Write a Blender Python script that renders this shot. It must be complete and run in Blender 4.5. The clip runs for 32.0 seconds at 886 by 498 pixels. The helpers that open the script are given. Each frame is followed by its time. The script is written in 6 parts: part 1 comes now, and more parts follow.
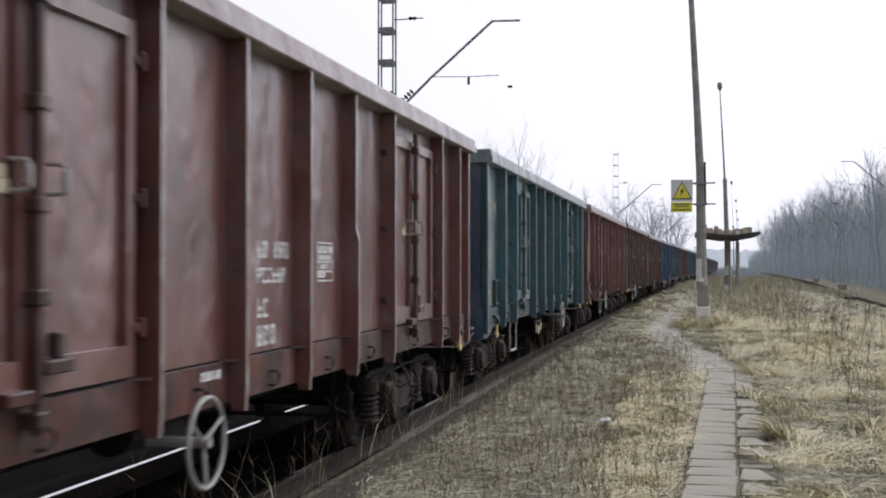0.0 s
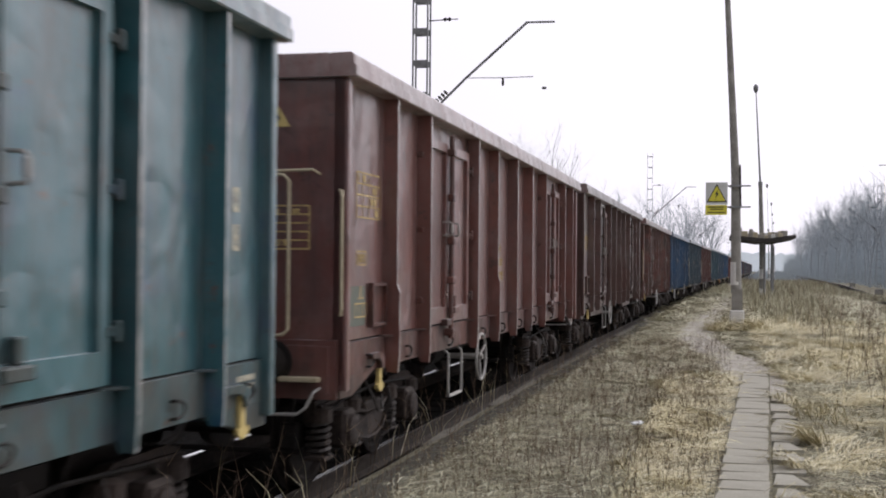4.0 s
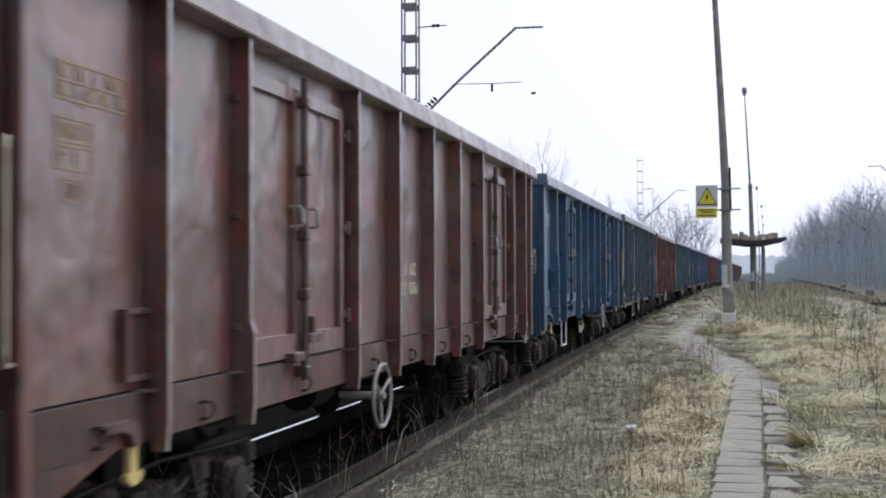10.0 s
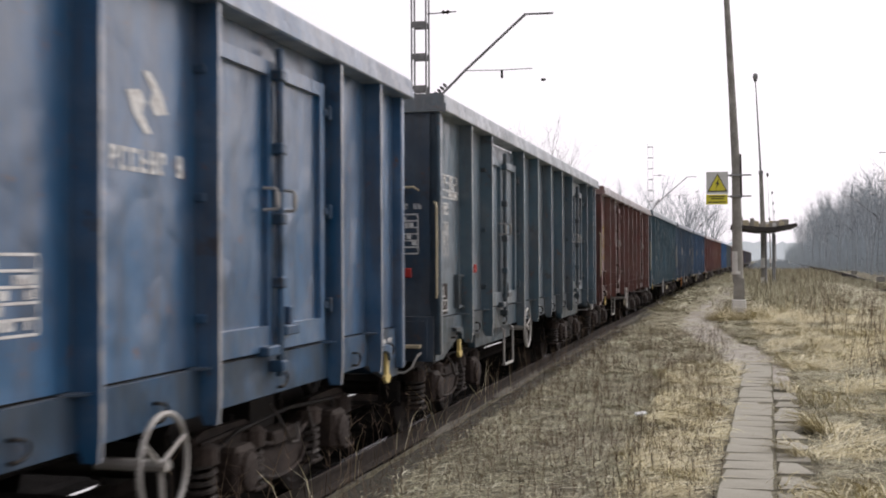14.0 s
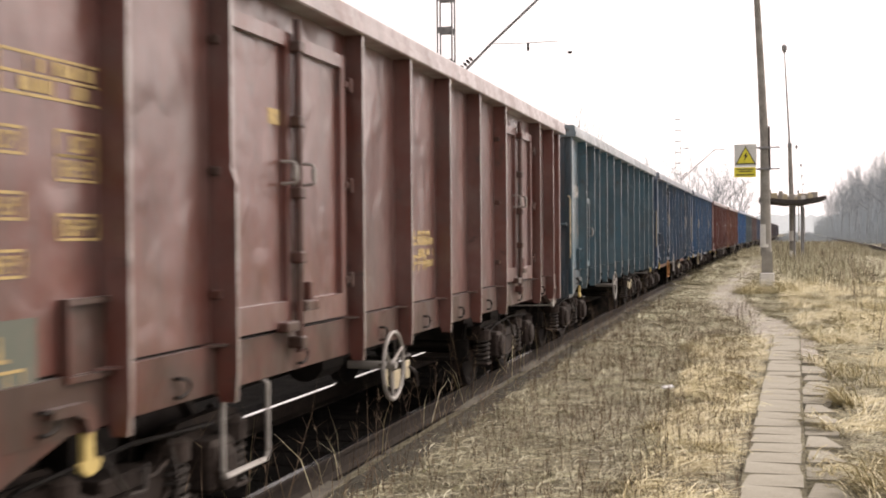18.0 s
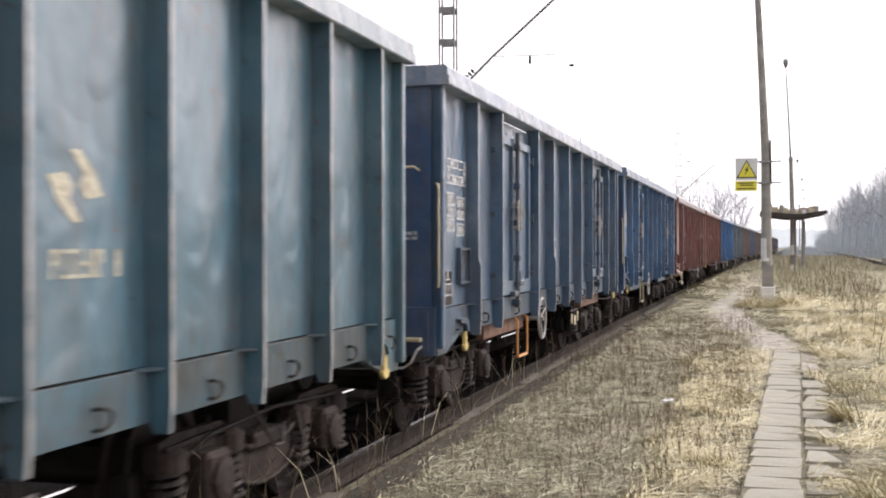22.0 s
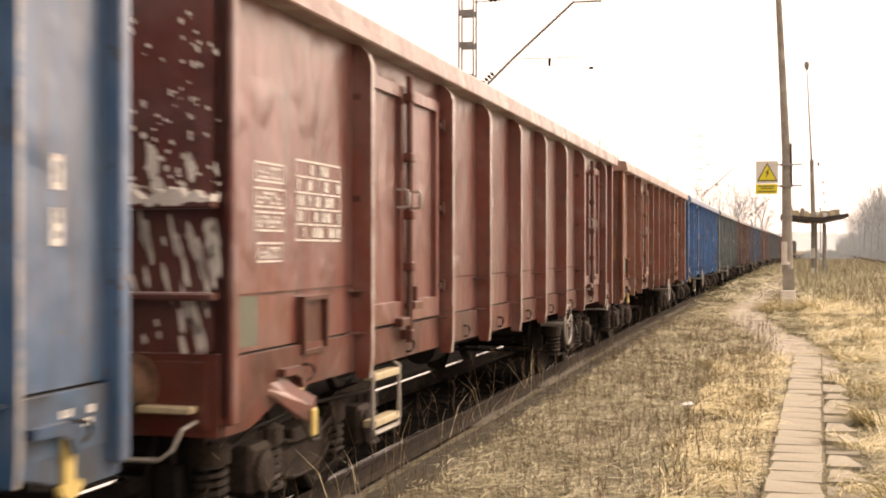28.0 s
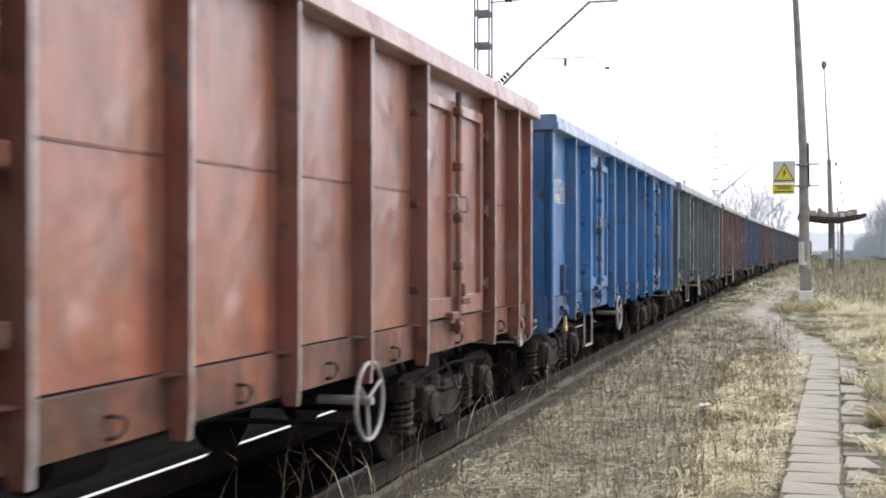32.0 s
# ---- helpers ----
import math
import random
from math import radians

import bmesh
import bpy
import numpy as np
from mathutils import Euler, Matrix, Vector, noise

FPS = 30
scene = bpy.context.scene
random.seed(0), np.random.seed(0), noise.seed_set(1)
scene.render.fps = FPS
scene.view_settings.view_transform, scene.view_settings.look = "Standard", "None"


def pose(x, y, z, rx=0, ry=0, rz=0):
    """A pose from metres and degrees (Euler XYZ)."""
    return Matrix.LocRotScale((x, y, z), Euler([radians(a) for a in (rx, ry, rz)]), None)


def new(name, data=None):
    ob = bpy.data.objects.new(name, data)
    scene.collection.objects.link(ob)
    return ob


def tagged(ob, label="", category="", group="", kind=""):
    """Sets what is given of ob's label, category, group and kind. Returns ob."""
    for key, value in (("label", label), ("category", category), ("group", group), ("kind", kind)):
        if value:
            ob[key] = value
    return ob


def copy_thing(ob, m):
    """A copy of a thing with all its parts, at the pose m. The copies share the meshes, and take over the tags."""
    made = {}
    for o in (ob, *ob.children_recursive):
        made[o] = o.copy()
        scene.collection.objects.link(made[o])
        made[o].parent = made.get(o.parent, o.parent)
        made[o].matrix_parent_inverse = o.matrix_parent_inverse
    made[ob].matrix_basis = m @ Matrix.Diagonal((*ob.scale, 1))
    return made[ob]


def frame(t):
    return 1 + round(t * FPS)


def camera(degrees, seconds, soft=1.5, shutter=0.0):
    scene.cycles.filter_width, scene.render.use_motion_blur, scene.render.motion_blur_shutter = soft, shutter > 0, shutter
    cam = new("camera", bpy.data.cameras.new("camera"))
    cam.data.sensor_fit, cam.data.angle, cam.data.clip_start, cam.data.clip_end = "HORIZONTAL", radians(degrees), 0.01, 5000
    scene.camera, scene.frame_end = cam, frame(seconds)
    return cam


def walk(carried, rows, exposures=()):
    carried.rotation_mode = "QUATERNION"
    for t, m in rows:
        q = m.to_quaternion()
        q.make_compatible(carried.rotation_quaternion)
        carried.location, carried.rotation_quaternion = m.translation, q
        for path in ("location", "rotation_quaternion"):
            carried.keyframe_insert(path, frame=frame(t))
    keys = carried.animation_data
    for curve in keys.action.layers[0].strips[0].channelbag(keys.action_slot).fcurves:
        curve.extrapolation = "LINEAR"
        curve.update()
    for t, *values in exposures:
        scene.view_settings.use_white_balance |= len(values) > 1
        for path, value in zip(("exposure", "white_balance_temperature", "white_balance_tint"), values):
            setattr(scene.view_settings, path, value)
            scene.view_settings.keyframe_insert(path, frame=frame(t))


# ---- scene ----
# ---- the camera: hand-held on one spot of the platform ----
EYE = (0.0, 0.0, 1.751)
TURNS = [  # seconds, yaw to the left of the track, pitch, roll
    (0, 11.75, 0.81, 0.01), (0.5, 11.68, 0.64, 0.06), (1, 11.80, 0.69, -0.16), (1.5, 11.73, 0.79, 0.10),
    (2, 11.85, 0.89, 0.17), (2.5, 11.68, 0.97, 0.08), (3, 11.76, 0.91, 0.12), (3.1, 11.99, 0.88, 0.11),
    (3.2, 12.51, 0.83, 0.09), (3.3, 13.08, 0.78, 0.07), (3.4, 13.63, 0.73, 0.05), (3.5, 13.81, 0.71, 0.04),
    (4, 13.33, 0.85, 0.50), (4.5, 13.13, 1.09, 0.25), (6.5, 12.63, 1.25, 0.04), (7, 12.55, 1.27, 0.18),
    (7.5, 12.44, 1.02, -0.15), (8, 12.28, 0.95, -0.33), (8.5, 12.42, 0.96, -0.18), (9, 12.63, 0.95, -0.21),
    (9.5, 12.88, 1.19, -0.29), (10, 12.91, 1.15, -0.22), (10.5, 12.74, 1.27, -0.04), (11, 12.60, 1.03, -0.19),
    (11.5, 12.67, 0.95, -0.14), (12, 12.86, 0.98, -0.35), (12.5, 12.88, 1.11, -0.22), (13, 13.06, 0.86, -0.34),
    (13.5, 13.14, 0.78, -0.40), (14, 13.39, 0.52, -0.26), (14.5, 13.32, 0.26, -0.13), (15, 13.16, -0.14, -0.24),
    (15.5, 13.68, -0.38, -0.33), (17.5, 14.59, -0.78, -0.22), (18, 14.67, -0.72, -0.44), (18.5, 14.69, -0.61, -0.29),
    (19, 14.60, -0.64, -0.24), (19.5, 14.70, -0.66, -0.17), (20, 14.74, -0.58, -0.19), (20.5, 14.66, -0.46, -0.16),
    (21, 14.81, -0.44, -0.05), (21.5, 14.78, -0.23, -0.10), (22, 14.70, -0.15, -0.08), (22.5, 14.78, -0.33, -0.05),
    (23, 14.88, -0.34, 0.04), (23.5, 14.91, -0.21, 0.16), (24, 15.13, -0.10, -0.07), (24.5, 15.26, -0.15, -0.09),
    (25, 15.20, -0.32, 0.32), (25.5, 14.99, -0.28, 0.57), (27.5, 15.49, -0.05, -0.19), (28, 15.62, -0.02, 0.03),
    (28.5, 15.55, -0.04, 0.19), (29, 15.61, -0.27, 0.13), (29.5, 15.62, -0.45, 0.13), (30, 15.66, -0.50, 0.05),
    (30.5, 15.73, -0.29, -0.01), (31, 16.16, -0.05, -0.08), (31.5, 16.14, 0.01, -0.16), (32, 16.38, -0.00, -0.00),
]
cam = camera(40.8, 32.0, soft=1.9, shutter=0.4)
EXPOSURES = [(0, -0.04, 6050, 12), (4, -0.03, 6250, 14), (8, -0.02, 5800, 12), (12, -0.04, 5700, 11), (15, 0.12, 7000, 16), (18, 0.52, 7300, 17), (19.5, 0.62, 6500, 14), (22, 0.69, 6600, 15), (25, 0.86, 7600, 18), (27, 0.87, 9400, 22), (28.5, 0.82, 9300, 23), (30, 0.72, 6900, 16), (32, 0.60, 6200, 13)]
walk(cam, [(t, pose(*EYE, 90 + pitch, 0, yaw) @ pose(0, 0, 0, 0, 0, roll)) for t, yaw, pitch, roll in TURNS], EXPOSURES)

# ---- the light: a bright hazy overcast, the sun behind thin cloud ahead and to the right ----
SUN_AZIMUTH, SUN_HEIGHT = 42.0, 36.0   # degrees from the track's direction towards +x; above the horizon
world = bpy.data.worlds.new("sky")
scene.world = world
world.use_nodes = True
wn, wl = world.node_tree.nodes, world.node_tree.links
wn.clear()
sky = wn.new("ShaderNodeTexSky")
sky.sky_type, sky.sun_disc = "NISHITA", False
sky.sun_elevation, sky.sun_rotation = radians(SUN_HEIGHT), radians(SUN_AZIMUTH)
sky.dust_density, sky.air_density, sky.ozone_density = 4.0, 1.2, 1.0
sky_grey = wn.new("ShaderNodeHueSaturation")
sky_grey.inputs["Saturation"].default_value = 0.12
cloud = wn.new("ShaderNodeMix")
cloud.data_type = "RGBA"
cloud.inputs["Factor"].default_value = 0.8
sky_out = wn.new("ShaderNodeBackground")
sky_out.inputs["Strength"].default_value = 0.115
# thin cloud, brighter towards the veiled sun
way = wn.new("ShaderNodeTexCoord")
towards = wn.new("ShaderNodeVectorMath")
towards.operation = "DOT_PRODUCT"
sun_to = Vector((math.sin(radians(SUN_AZIMUTH)) * math.cos(radians(SUN_HEIGHT)), math.cos(radians(SUN_AZIMUTH)) * math.cos(radians(SUN_HEIGHT)), math.sin(radians(SUN_HEIGHT))))
towards.inputs[1].default_value = sun_to
veil = wn.new("ShaderNodeMapRange")
veil.interpolation_type = "SMOOTHSTEP"
for k, value in enumerate((-0.7, 0.9, 3.9, 11.0)):
    veil.inputs[1 + k].default_value = value
tint = wn.new("ShaderNodeMix")
tint.data_type, tint.blend_type = "RGBA", "MULTIPLY"
tint.inputs["Factor"].default_value = 1.0
tint.inputs[7].default_value = (1.0, 0.965, 1.005, 1)
wl.new(way.outputs["Generated"], towards.inputs[0])
wl.new(towards.outputs["Value"], veil.inputs[0])
wl.new(veil.outputs[0], tint.inputs[6])
wl.new(tint.outputs[2], cloud.inputs[7])
world_out = wn.new("ShaderNodeOutputWorld")
wl.new(sky.outputs[0], sky_grey.inputs["Color"])
wl.new(sky_grey.outputs[0], cloud.inputs[6])
wl.new(cloud.outputs[2], sky_out.inputs["Color"])
wl.new(sky_out.outputs[0], world_out.inputs["Surface"])

sun = new("sun", bpy.data.lights.new("sun", "SUN"))
sun.data.energy, sun.data.angle, sun.data.color = 1.5, radians(16), (1.0, 0.96, 0.91)
sun.rotation_euler = sun_to.to_track_quat("Z", "Y").to_euler()


# ---- materials ----
class Mat:
    """A node material with a few shorthands."""

    def __init__(self, name, rough=0.8, metal=0.0, spec=0.4):
        self.m = bpy.data.materials.new(name)
        self.m.use_nodes = True
        self.n, self.l = self.m.node_tree.nodes, self.m.node_tree.links
        self.b = self.n["Principled BSDF"]
        self.b.inputs["Roughness"].default_value = rough
        self.b.inputs["Metallic"].default_value = metal
        self.b.inputs["Specular IOR Level"].default_value = spec
        self.co = None

    def coord(self, scale=(1, 1, 1), kind="Object", shift=None):
        tc = self.n.new("ShaderNodeTexCoord")
        mp = self.n.new("ShaderNodeMapping")
        mp.inputs["Scale"].default_value = scale
        self.l.new(tc.outputs[kind], mp.inputs["Vector"])
        if shift is not None:
            self.l.new(shift, mp.inputs["Location"])
        return mp.outputs[0]

    def noise(self, scale, detail=4.0, rough=0.6, at=None):
        nd = self.n.new("ShaderNodeTexNoise")
        nd.inputs["Scale"].default_value, nd.inputs["Detail"].default_value, nd.inputs["Roughness"].default_value = scale, detail, rough
        self.l.new(at if at is not None else self.coord(), nd.inputs["Vector"])
        return nd.outputs["Fac"]

    def ramp(self, fac, stops):
        rp = self.n.new("ShaderNodeValToRGB")
        while len(rp.color_ramp.elements) < len(stops):
            rp.color_ramp.elements.new(0.5)
        for e, (p, c) in zip(rp.color_ramp.elements, stops):
            e.position, e.color = p, (*c, 1) if len(c) == 3 else c
        self.l.new(fac, rp.inputs["Fac"])
        return rp.outputs["Color"]

    def step(self, fac, a, b):
        return self.ramp(fac, [(a, (0, 0, 0)), (b, (1, 1, 1))])

    def mix(self, fac, a, b, how="MIX"):
        mx = self.n.new("ShaderNodeMix")
        mx.data_type, mx.blend_type = "RGBA", how
        for value, sock in ((fac, mx.inputs[0]), (a, mx.inputs[6]), (b, mx.inputs[7])):
            if isinstance(value, (int, float)):
                sock.default_value = value
            elif isinstance(value, tuple):
                sock.default_value = (*value, 1)
            else:
                self.l.new(value, sock)
        return mx.outputs[2]

    def math(self, how, a, b=0.0):
        nd = self.n.new("ShaderNodeMath")
        nd.operation = how
        for value, sock in ((a, nd.inputs[0]), (b, nd.inputs[1])):
            if isinstance(value, (int, float)):
                sock.default_value = value
            else:
                self.l.new(value, sock)
        return nd.outputs[0]

    def color(self, sock):
        if isinstance(sock, tuple):
            self.b.inputs["Base Color"].default_value = (*sock, 1)
        else:
            self.l.new(sock, self.b.inputs["Base Color"])
        return self

    def roughness(self, sock):
        self.l.new(sock, self.b.inputs["Roughness"])
        return self

    def bump(self, height, strength=0.3, distance=0.02):
        bp = self.n.new("ShaderNodeBump")
        bp.inputs["Strength"].default_value, bp.inputs["Distance"].default_value = strength, distance
        self.l.new(height, bp.inputs["Height"])
        self.l.new(bp.outputs[0], self.b.inputs["Normal"])
        self.l.new(bp.outputs[0], self.b.inputs["Coat Normal"])
        return self

    def info(self, which):
        return self.n.new("ShaderNodeObjectInfo").outputs[which]


def rough_surface(name, c1, c2, scale=6.0, fine=60.0, rough=0.85, bump=0.3, distance=0.01, metal=0.0, spec=0.3):
    """Two colours mottled at two scales, with relief."""
    k = Mat(name, rough, metal, spec)
    a, b = k.noise(scale, 5), k.noise(fine, 3)
    k.color(k.mix(k.step(k.math("ADD", k.math("MULTIPLY", a, 0.65), k.math("MULTIPLY", b, 0.35)), 0.36, 0.64), c1, c2))
    return k.bump(b, bump, distance).m


def wagon_paint(name, worn=0.0, grime=0.0):
    """Old wagon enamel: the wagon's own colour, faded, patched, streaked, dusty, with rust where it has chipped. worn: how far it is rubbed to pale dust; grime: how far brake dust covers it."""
    k = Mat(name, 0.42, 0, 0.3)
    k.b.inputs["Coat Weight"].default_value, k.b.inputs["Coat Roughness"].default_value, k.b.inputs["Coat IOR"].default_value = (0.2, 0.4, 1.5) if grime > 0.5 else (1.0, 0.32, 1.6)
    # a pale sheen lifts glancing views, standing in for haze along the train
    k.b.inputs["Sheen Weight"].default_value, k.b.inputs["Sheen Roughness"].default_value = (0.2 if grime > 0.5 else 0.45), 0.26
    k.b.inputs["Sheen Tint"].default_value = (0.92, 0.94, 0.96, 1)
    seed = k.math("MULTIPLY", k.info("Alpha"), 97.0)
    own = k.info("Random")
    shift = k.n.new("ShaderNodeCombineXYZ")
    k.l.new(seed, shift.inputs[0]), k.l.new(k.math("ADD", seed, k.math("MULTIPLY", own, 31.0)), shift.inputs[1]), k.l.new(seed, shift.inputs[2])
    big = k.coord((1, 1, 1), shift=shift.outputs[0])
    tall = k.coord((3.0, 3.0, 0.35), shift=shift.outputs[0])
    old = k.n.new("ShaderNodeAttribute")
    old.attribute_type, old.attribute_name = "OBJECT", "old_coat"
    paint = k.mix(k.math("MULTIPLY", k.step(k.noise(1.1, 6, 0.72, big), 0.53, 0.63), 0.75), k.info("Color"), old.outputs["Color"])
    fade = k.noise(1.3, 7, 0.74, big)
    chalky = k.mix(k.math("MULTIPLY", k.step(fade, 0.46, 0.70), 0.38), paint, k.mix(0.5, paint, (0.46, 0.48, 0.48)))
    dull = k.mix(k.math("MULTIPLY", k.step(k.noise(0.6, 4, 0.6, big), 0.44, 0.68), 0.55), chalky, k.mix(0.55, chalky, (0.035, 0.028, 0.024)))
    streak = k.step(k.noise(2.6, 7, 0.74, tall), 0.46, 0.68)
    dirty = k.mix(k.math("MULTIPLY", streak, 0.6), dull, (0.06, 0.046, 0.038))
    smear = k.math("MULTIPLY", k.step(k.noise(4.2, 5, 0.7, k.coord((1, 1, 0.6), shift=shift.outputs[0])), 0.60, 0.68), k.step(k.noise(0.9, 2, 0.5, big), 0.5, 0.62))
    smeared = k.mix(k.math("MULTIPLY", smear, 0.85), dirty, (0.05, 0.042, 0.04))
    chips = k.math("MULTIPLY", k.step(k.noise(9.0, 6, 0.78, big), 0.595, 0.65), k.step(k.noise(1.7, 2, 0.5, big), 0.42, 0.58))
    rusty = k.mix(chips, smeared, k.mix(k.noise(30, 3), (0.10, 0.035, 0.018), (0.20, 0.085, 0.04)))
    scratch = k.math("MULTIPLY", k.step(k.noise(3.2, 5, 0.75, k.coord((1, 5.5, 1.3), shift=shift.outputs[0])), 0.585, 0.645), k.step(k.noise(1.4, 2, 0.5, big), 0.40, 0.60))
    rusty = k.mix(k.math("MULTIPLY", scratch, 0.8), rusty, (0.045, 0.032, 0.027))
    # coal scuffs, and bare patches of the red primer, on the most worn wagons
    scuffed = k.n.new("ShaderNodeAttribute")
    scuffed.attribute_type, scuffed.attribute_name = "OBJECT", "scuffs"
    primer = k.math("MULTIPLY", k.step(k.noise(1.5, 4, 0.65, k.coord((1, 1, 1.2), shift=shift.outputs[0])), 0.50, 0.60), scuffed.outputs["Fac"])
    rusty = k.mix(k.math("MULTIPLY", primer, 0.75), rusty, (0.215, 0.062, 0.042))
    blot = k.math("MULTIPLY", k.step(k.noise(4.5, 4, 0.6, k.coord((1, 1.5, 0.8), shift=shift.outputs[0])), 0.60, 0.66), scuffed.outputs["Fac"])
    rusty = k.mix(k.math("MULTIPLY", blot, 0.8), rusty, (0.045, 0.034, 0.030))
    dust = k.math("MULTIPLY", k.step(k.noise(3.0, 5, 0.7, big), 0.45, 0.75), 0.15)
    coat = k.mix(dust, rusty, (0.21, 0.185, 0.165))
    if worn:
        coat = k.mix(k.math("MULTIPLY", k.step(k.noise(6.0, 5, 0.7, k.coord((1, 0.25, 1), shift=shift.outputs[0])), 0.30, 0.62), worn), coat, (0.50, 0.48, 0.46))
    if grime:
        film = k.n.new("ShaderNodeAttribute")
        film.attribute_type, film.attribute_name = "OBJECT", "dirt_tone"
        coat = k.mix(k.math("MULTIPLY", k.step(k.noise(2.5, 5, 0.65, big), 0.30, 0.58), grime), coat, film.outputs["Color"])
    k.color(k.mix(0.22, coat, k.mix(1.0, coat, (0.12, 0.12, 0.12), "MULTIPLY")))
    k.roughness(k.ramp(fade, [(0.3, (0.27,) * 3), (0.75, (0.50,) * 3)]))
    knock = k.math("MULTIPLY", k.step(k.noise(3.0, 1, 0.4, big), 0.52, 0.95), 0.28)
    dents = k.math("ADD", k.math("ADD", k.noise(1.2, 1.0, 0.4, k.coord((1, 1.3, 0.7), shift=shift.outputs[0])), knock), k.math("MULTIPLY", k.noise(4.0, 2.0, 0.5, k.coord((1, 1.2, 0.8), shift=shift.outputs[0])), 0.20))
    return k.bump(k.math("ADD", dents, k.math("MULTIPLY", k.noise(35, 3), 0.006)), 0.8, 0.075).m


def simple_paint(name, c, rough=0.5, wear=(0.10, 0.06, 0.04), amount=0.5, metal=0.0):
    k = Mat(name, rough, metal, 0.4)
    k.color(k.mix(k.math("MULTIPLY", k.step(k.noise(9, 6, 0.7), 0.5, 0.72), amount), c, wear))
    return k.bump(k.noise(80, 3), 0.15, 0.004).m


M_PAINT = wagon_paint("wagon_paint")
M_EDGE = wagon_paint("rubbed_wagon_paint", 0.85)
M_SILL = wagon_paint("grimy_wagon_sill", 0.0, 0.78)
M_END = wagon_paint("sooty_wagon_end", 0.0, 0.30)
M_RIM = wagon_paint("dusty_wagon_rim", 0.26)
M_STENCIL = Mat("stencil_paint", 0.7)
M_STENCIL.color(M_STENCIL.mix(M_STENCIL.math("MULTIPLY", M_STENCIL.step(M_STENCIL.noise(24, 5, 0.7), 0.46, 0.66), 0.65), M_STENCIL.info("Color"), (0.13, 0.10, 0.09)))
M_STENCIL = M_STENCIL.m
M_UNDER = rough_surface("sooty_steel", (0.006, 0.005, 0.0045), (0.020, 0.016, 0.013), 4, 40, 0.75, 0.4, 0.01)
M_BOGIE = rough_surface("rusty_cast_steel", (0.010, 0.0072, 0.0058), (0.050, 0.036, 0.029), 5, 45, 0.8, 0.4, 0.008)
M_WHEEL = rough_surface("wheel_steel", (0.014, 0.011, 0.010), (0.045, 0.036, 0.031), 7, 60, 0.55, 0.2, 0.004, 0.4)
M_COIL = rough_surface("bare_spring_steel", (0.018, 0.015, 0.013), (0.07, 0.06, 0.053), 5, 50, 0.6, 0.3, 0.004)
M_SHANK = rough_surface("rusty_brown_buffer", (0.07, 0.04, 0.028), (0.20, 0.115, 0.075), 6, 40, 0.75, 0.3, 0.006)
M_RAILTOP = Mat("polished_rail_head", 0.18, 1.0).color((0.72, 0.72, 0.72)).m
M_RAIL = rough_surface("rail_rust", (0.018, 0.014, 0.011), (0.050, 0.038, 0.030), 8, 90, 0.85, 0.3, 0.004)
M_YELLOW = simple_paint("yellow_paint", (0.56, 0.44, 0.17), 0.5, (0.16, 0.10, 0.05), 0.6)
M_ORANGE = simple_paint("orange_step_paint", (0.55, 0.26, 0.09), 0.5, (0.2, 0.1, 0.05), 0.5)
M_CREAM = simple_paint("cream_paint", (0.50, 0.44, 0.30), 0.5, (0.16, 0.11, 0.07), 0.55)
M_GREYROD = simple_paint("grey_rod_paint", (0.33, 0.32, 0.30), 0.5, (0.14, 0.10, 0.07), 0.5)
M_RED = simple_paint("red_paint", (0.35, 0.025, 0.02), 0.5, (0.12, 0.05, 0.03), 0.4)
M_PLATE = simple_paint("dull_green_plate", (0.11, 0.125, 0.10), 0.6, (0.20, 0.15, 0.12), 0.6)
M_DULLRED = simple_paint("dull_red_patch", (0.19, 0.045, 0.03), 0.6, (0.10, 0.06, 0.045), 0.6)
M_CONCRETE = rough_surface("weathered_concrete", (0.17, 0.165, 0.15), (0.36, 0.35, 0.32), 3, 50, 0.9, 0.5, 0.006)
M_SLAB = rough_surface("paving_concrete", (0.255, 0.242, 0.195), (0.385, 0.372, 0.312), 2.2, 70, 0.92, 0.3, 0.004)
M_WHITEWASH = rough_surface("flaking_whitewash", (0.60, 0.60, 0.58), (0.78, 0.78, 0.75), 6, 40, 0.9, 0.4, 0.004)
M_GALV = rough_surface("galvanised_steel", (0.17, 0.175, 0.18), (0.32, 0.325, 0.33), 8, 60, 0.6, 0.2, 0.003, 0.3)
M_SIGNWHITE = simple_paint("sign_white", (0.62, 0.64, 0.62), 0.4, (0.35, 0.33, 0.28), 0.4)
M_SIGNYELLOW = simple_paint("sign_yellow", (0.72, 0.66, 0.06), 0.4, (0.38, 0.34, 0.10), 0.35)
M_SIGNBLACK = simple_paint("sign_black", (0.03, 0.032, 0.03), 0.5, (0.08, 0.08, 0.07), 0.4)
# near black: the shade under the train is put into this colour
M_BALLAST = rough_surface("shaded_dirty_ballast", (0.004, 0.0036, 0.0032), (0.014, 0.0125, 0.011), 3, 22, 1.0, 1.0, 0.05, spec=0.03)
# soil whose dark tone also holds the shade of the passing wagons
M_SOIL = rough_surface("shaded_soil", (0.028, 0.026, 0.019), (0.085, 0.078, 0.056), 1.2, 25, 0.95, 0.8, 0.03)
M_TRAIL = rough_surface("trodden_earth", (0.24, 0.222, 0.19), (0.43, 0.405, 0.35), 1.6, 45, 0.95, 0.6, 0.012)
M_KERB = rough_surface("worn_kerb_concrete", (0.05, 0.045, 0.036), (0.17, 0.155, 0.125), 3, 40, 0.95, 0.5, 0.01)
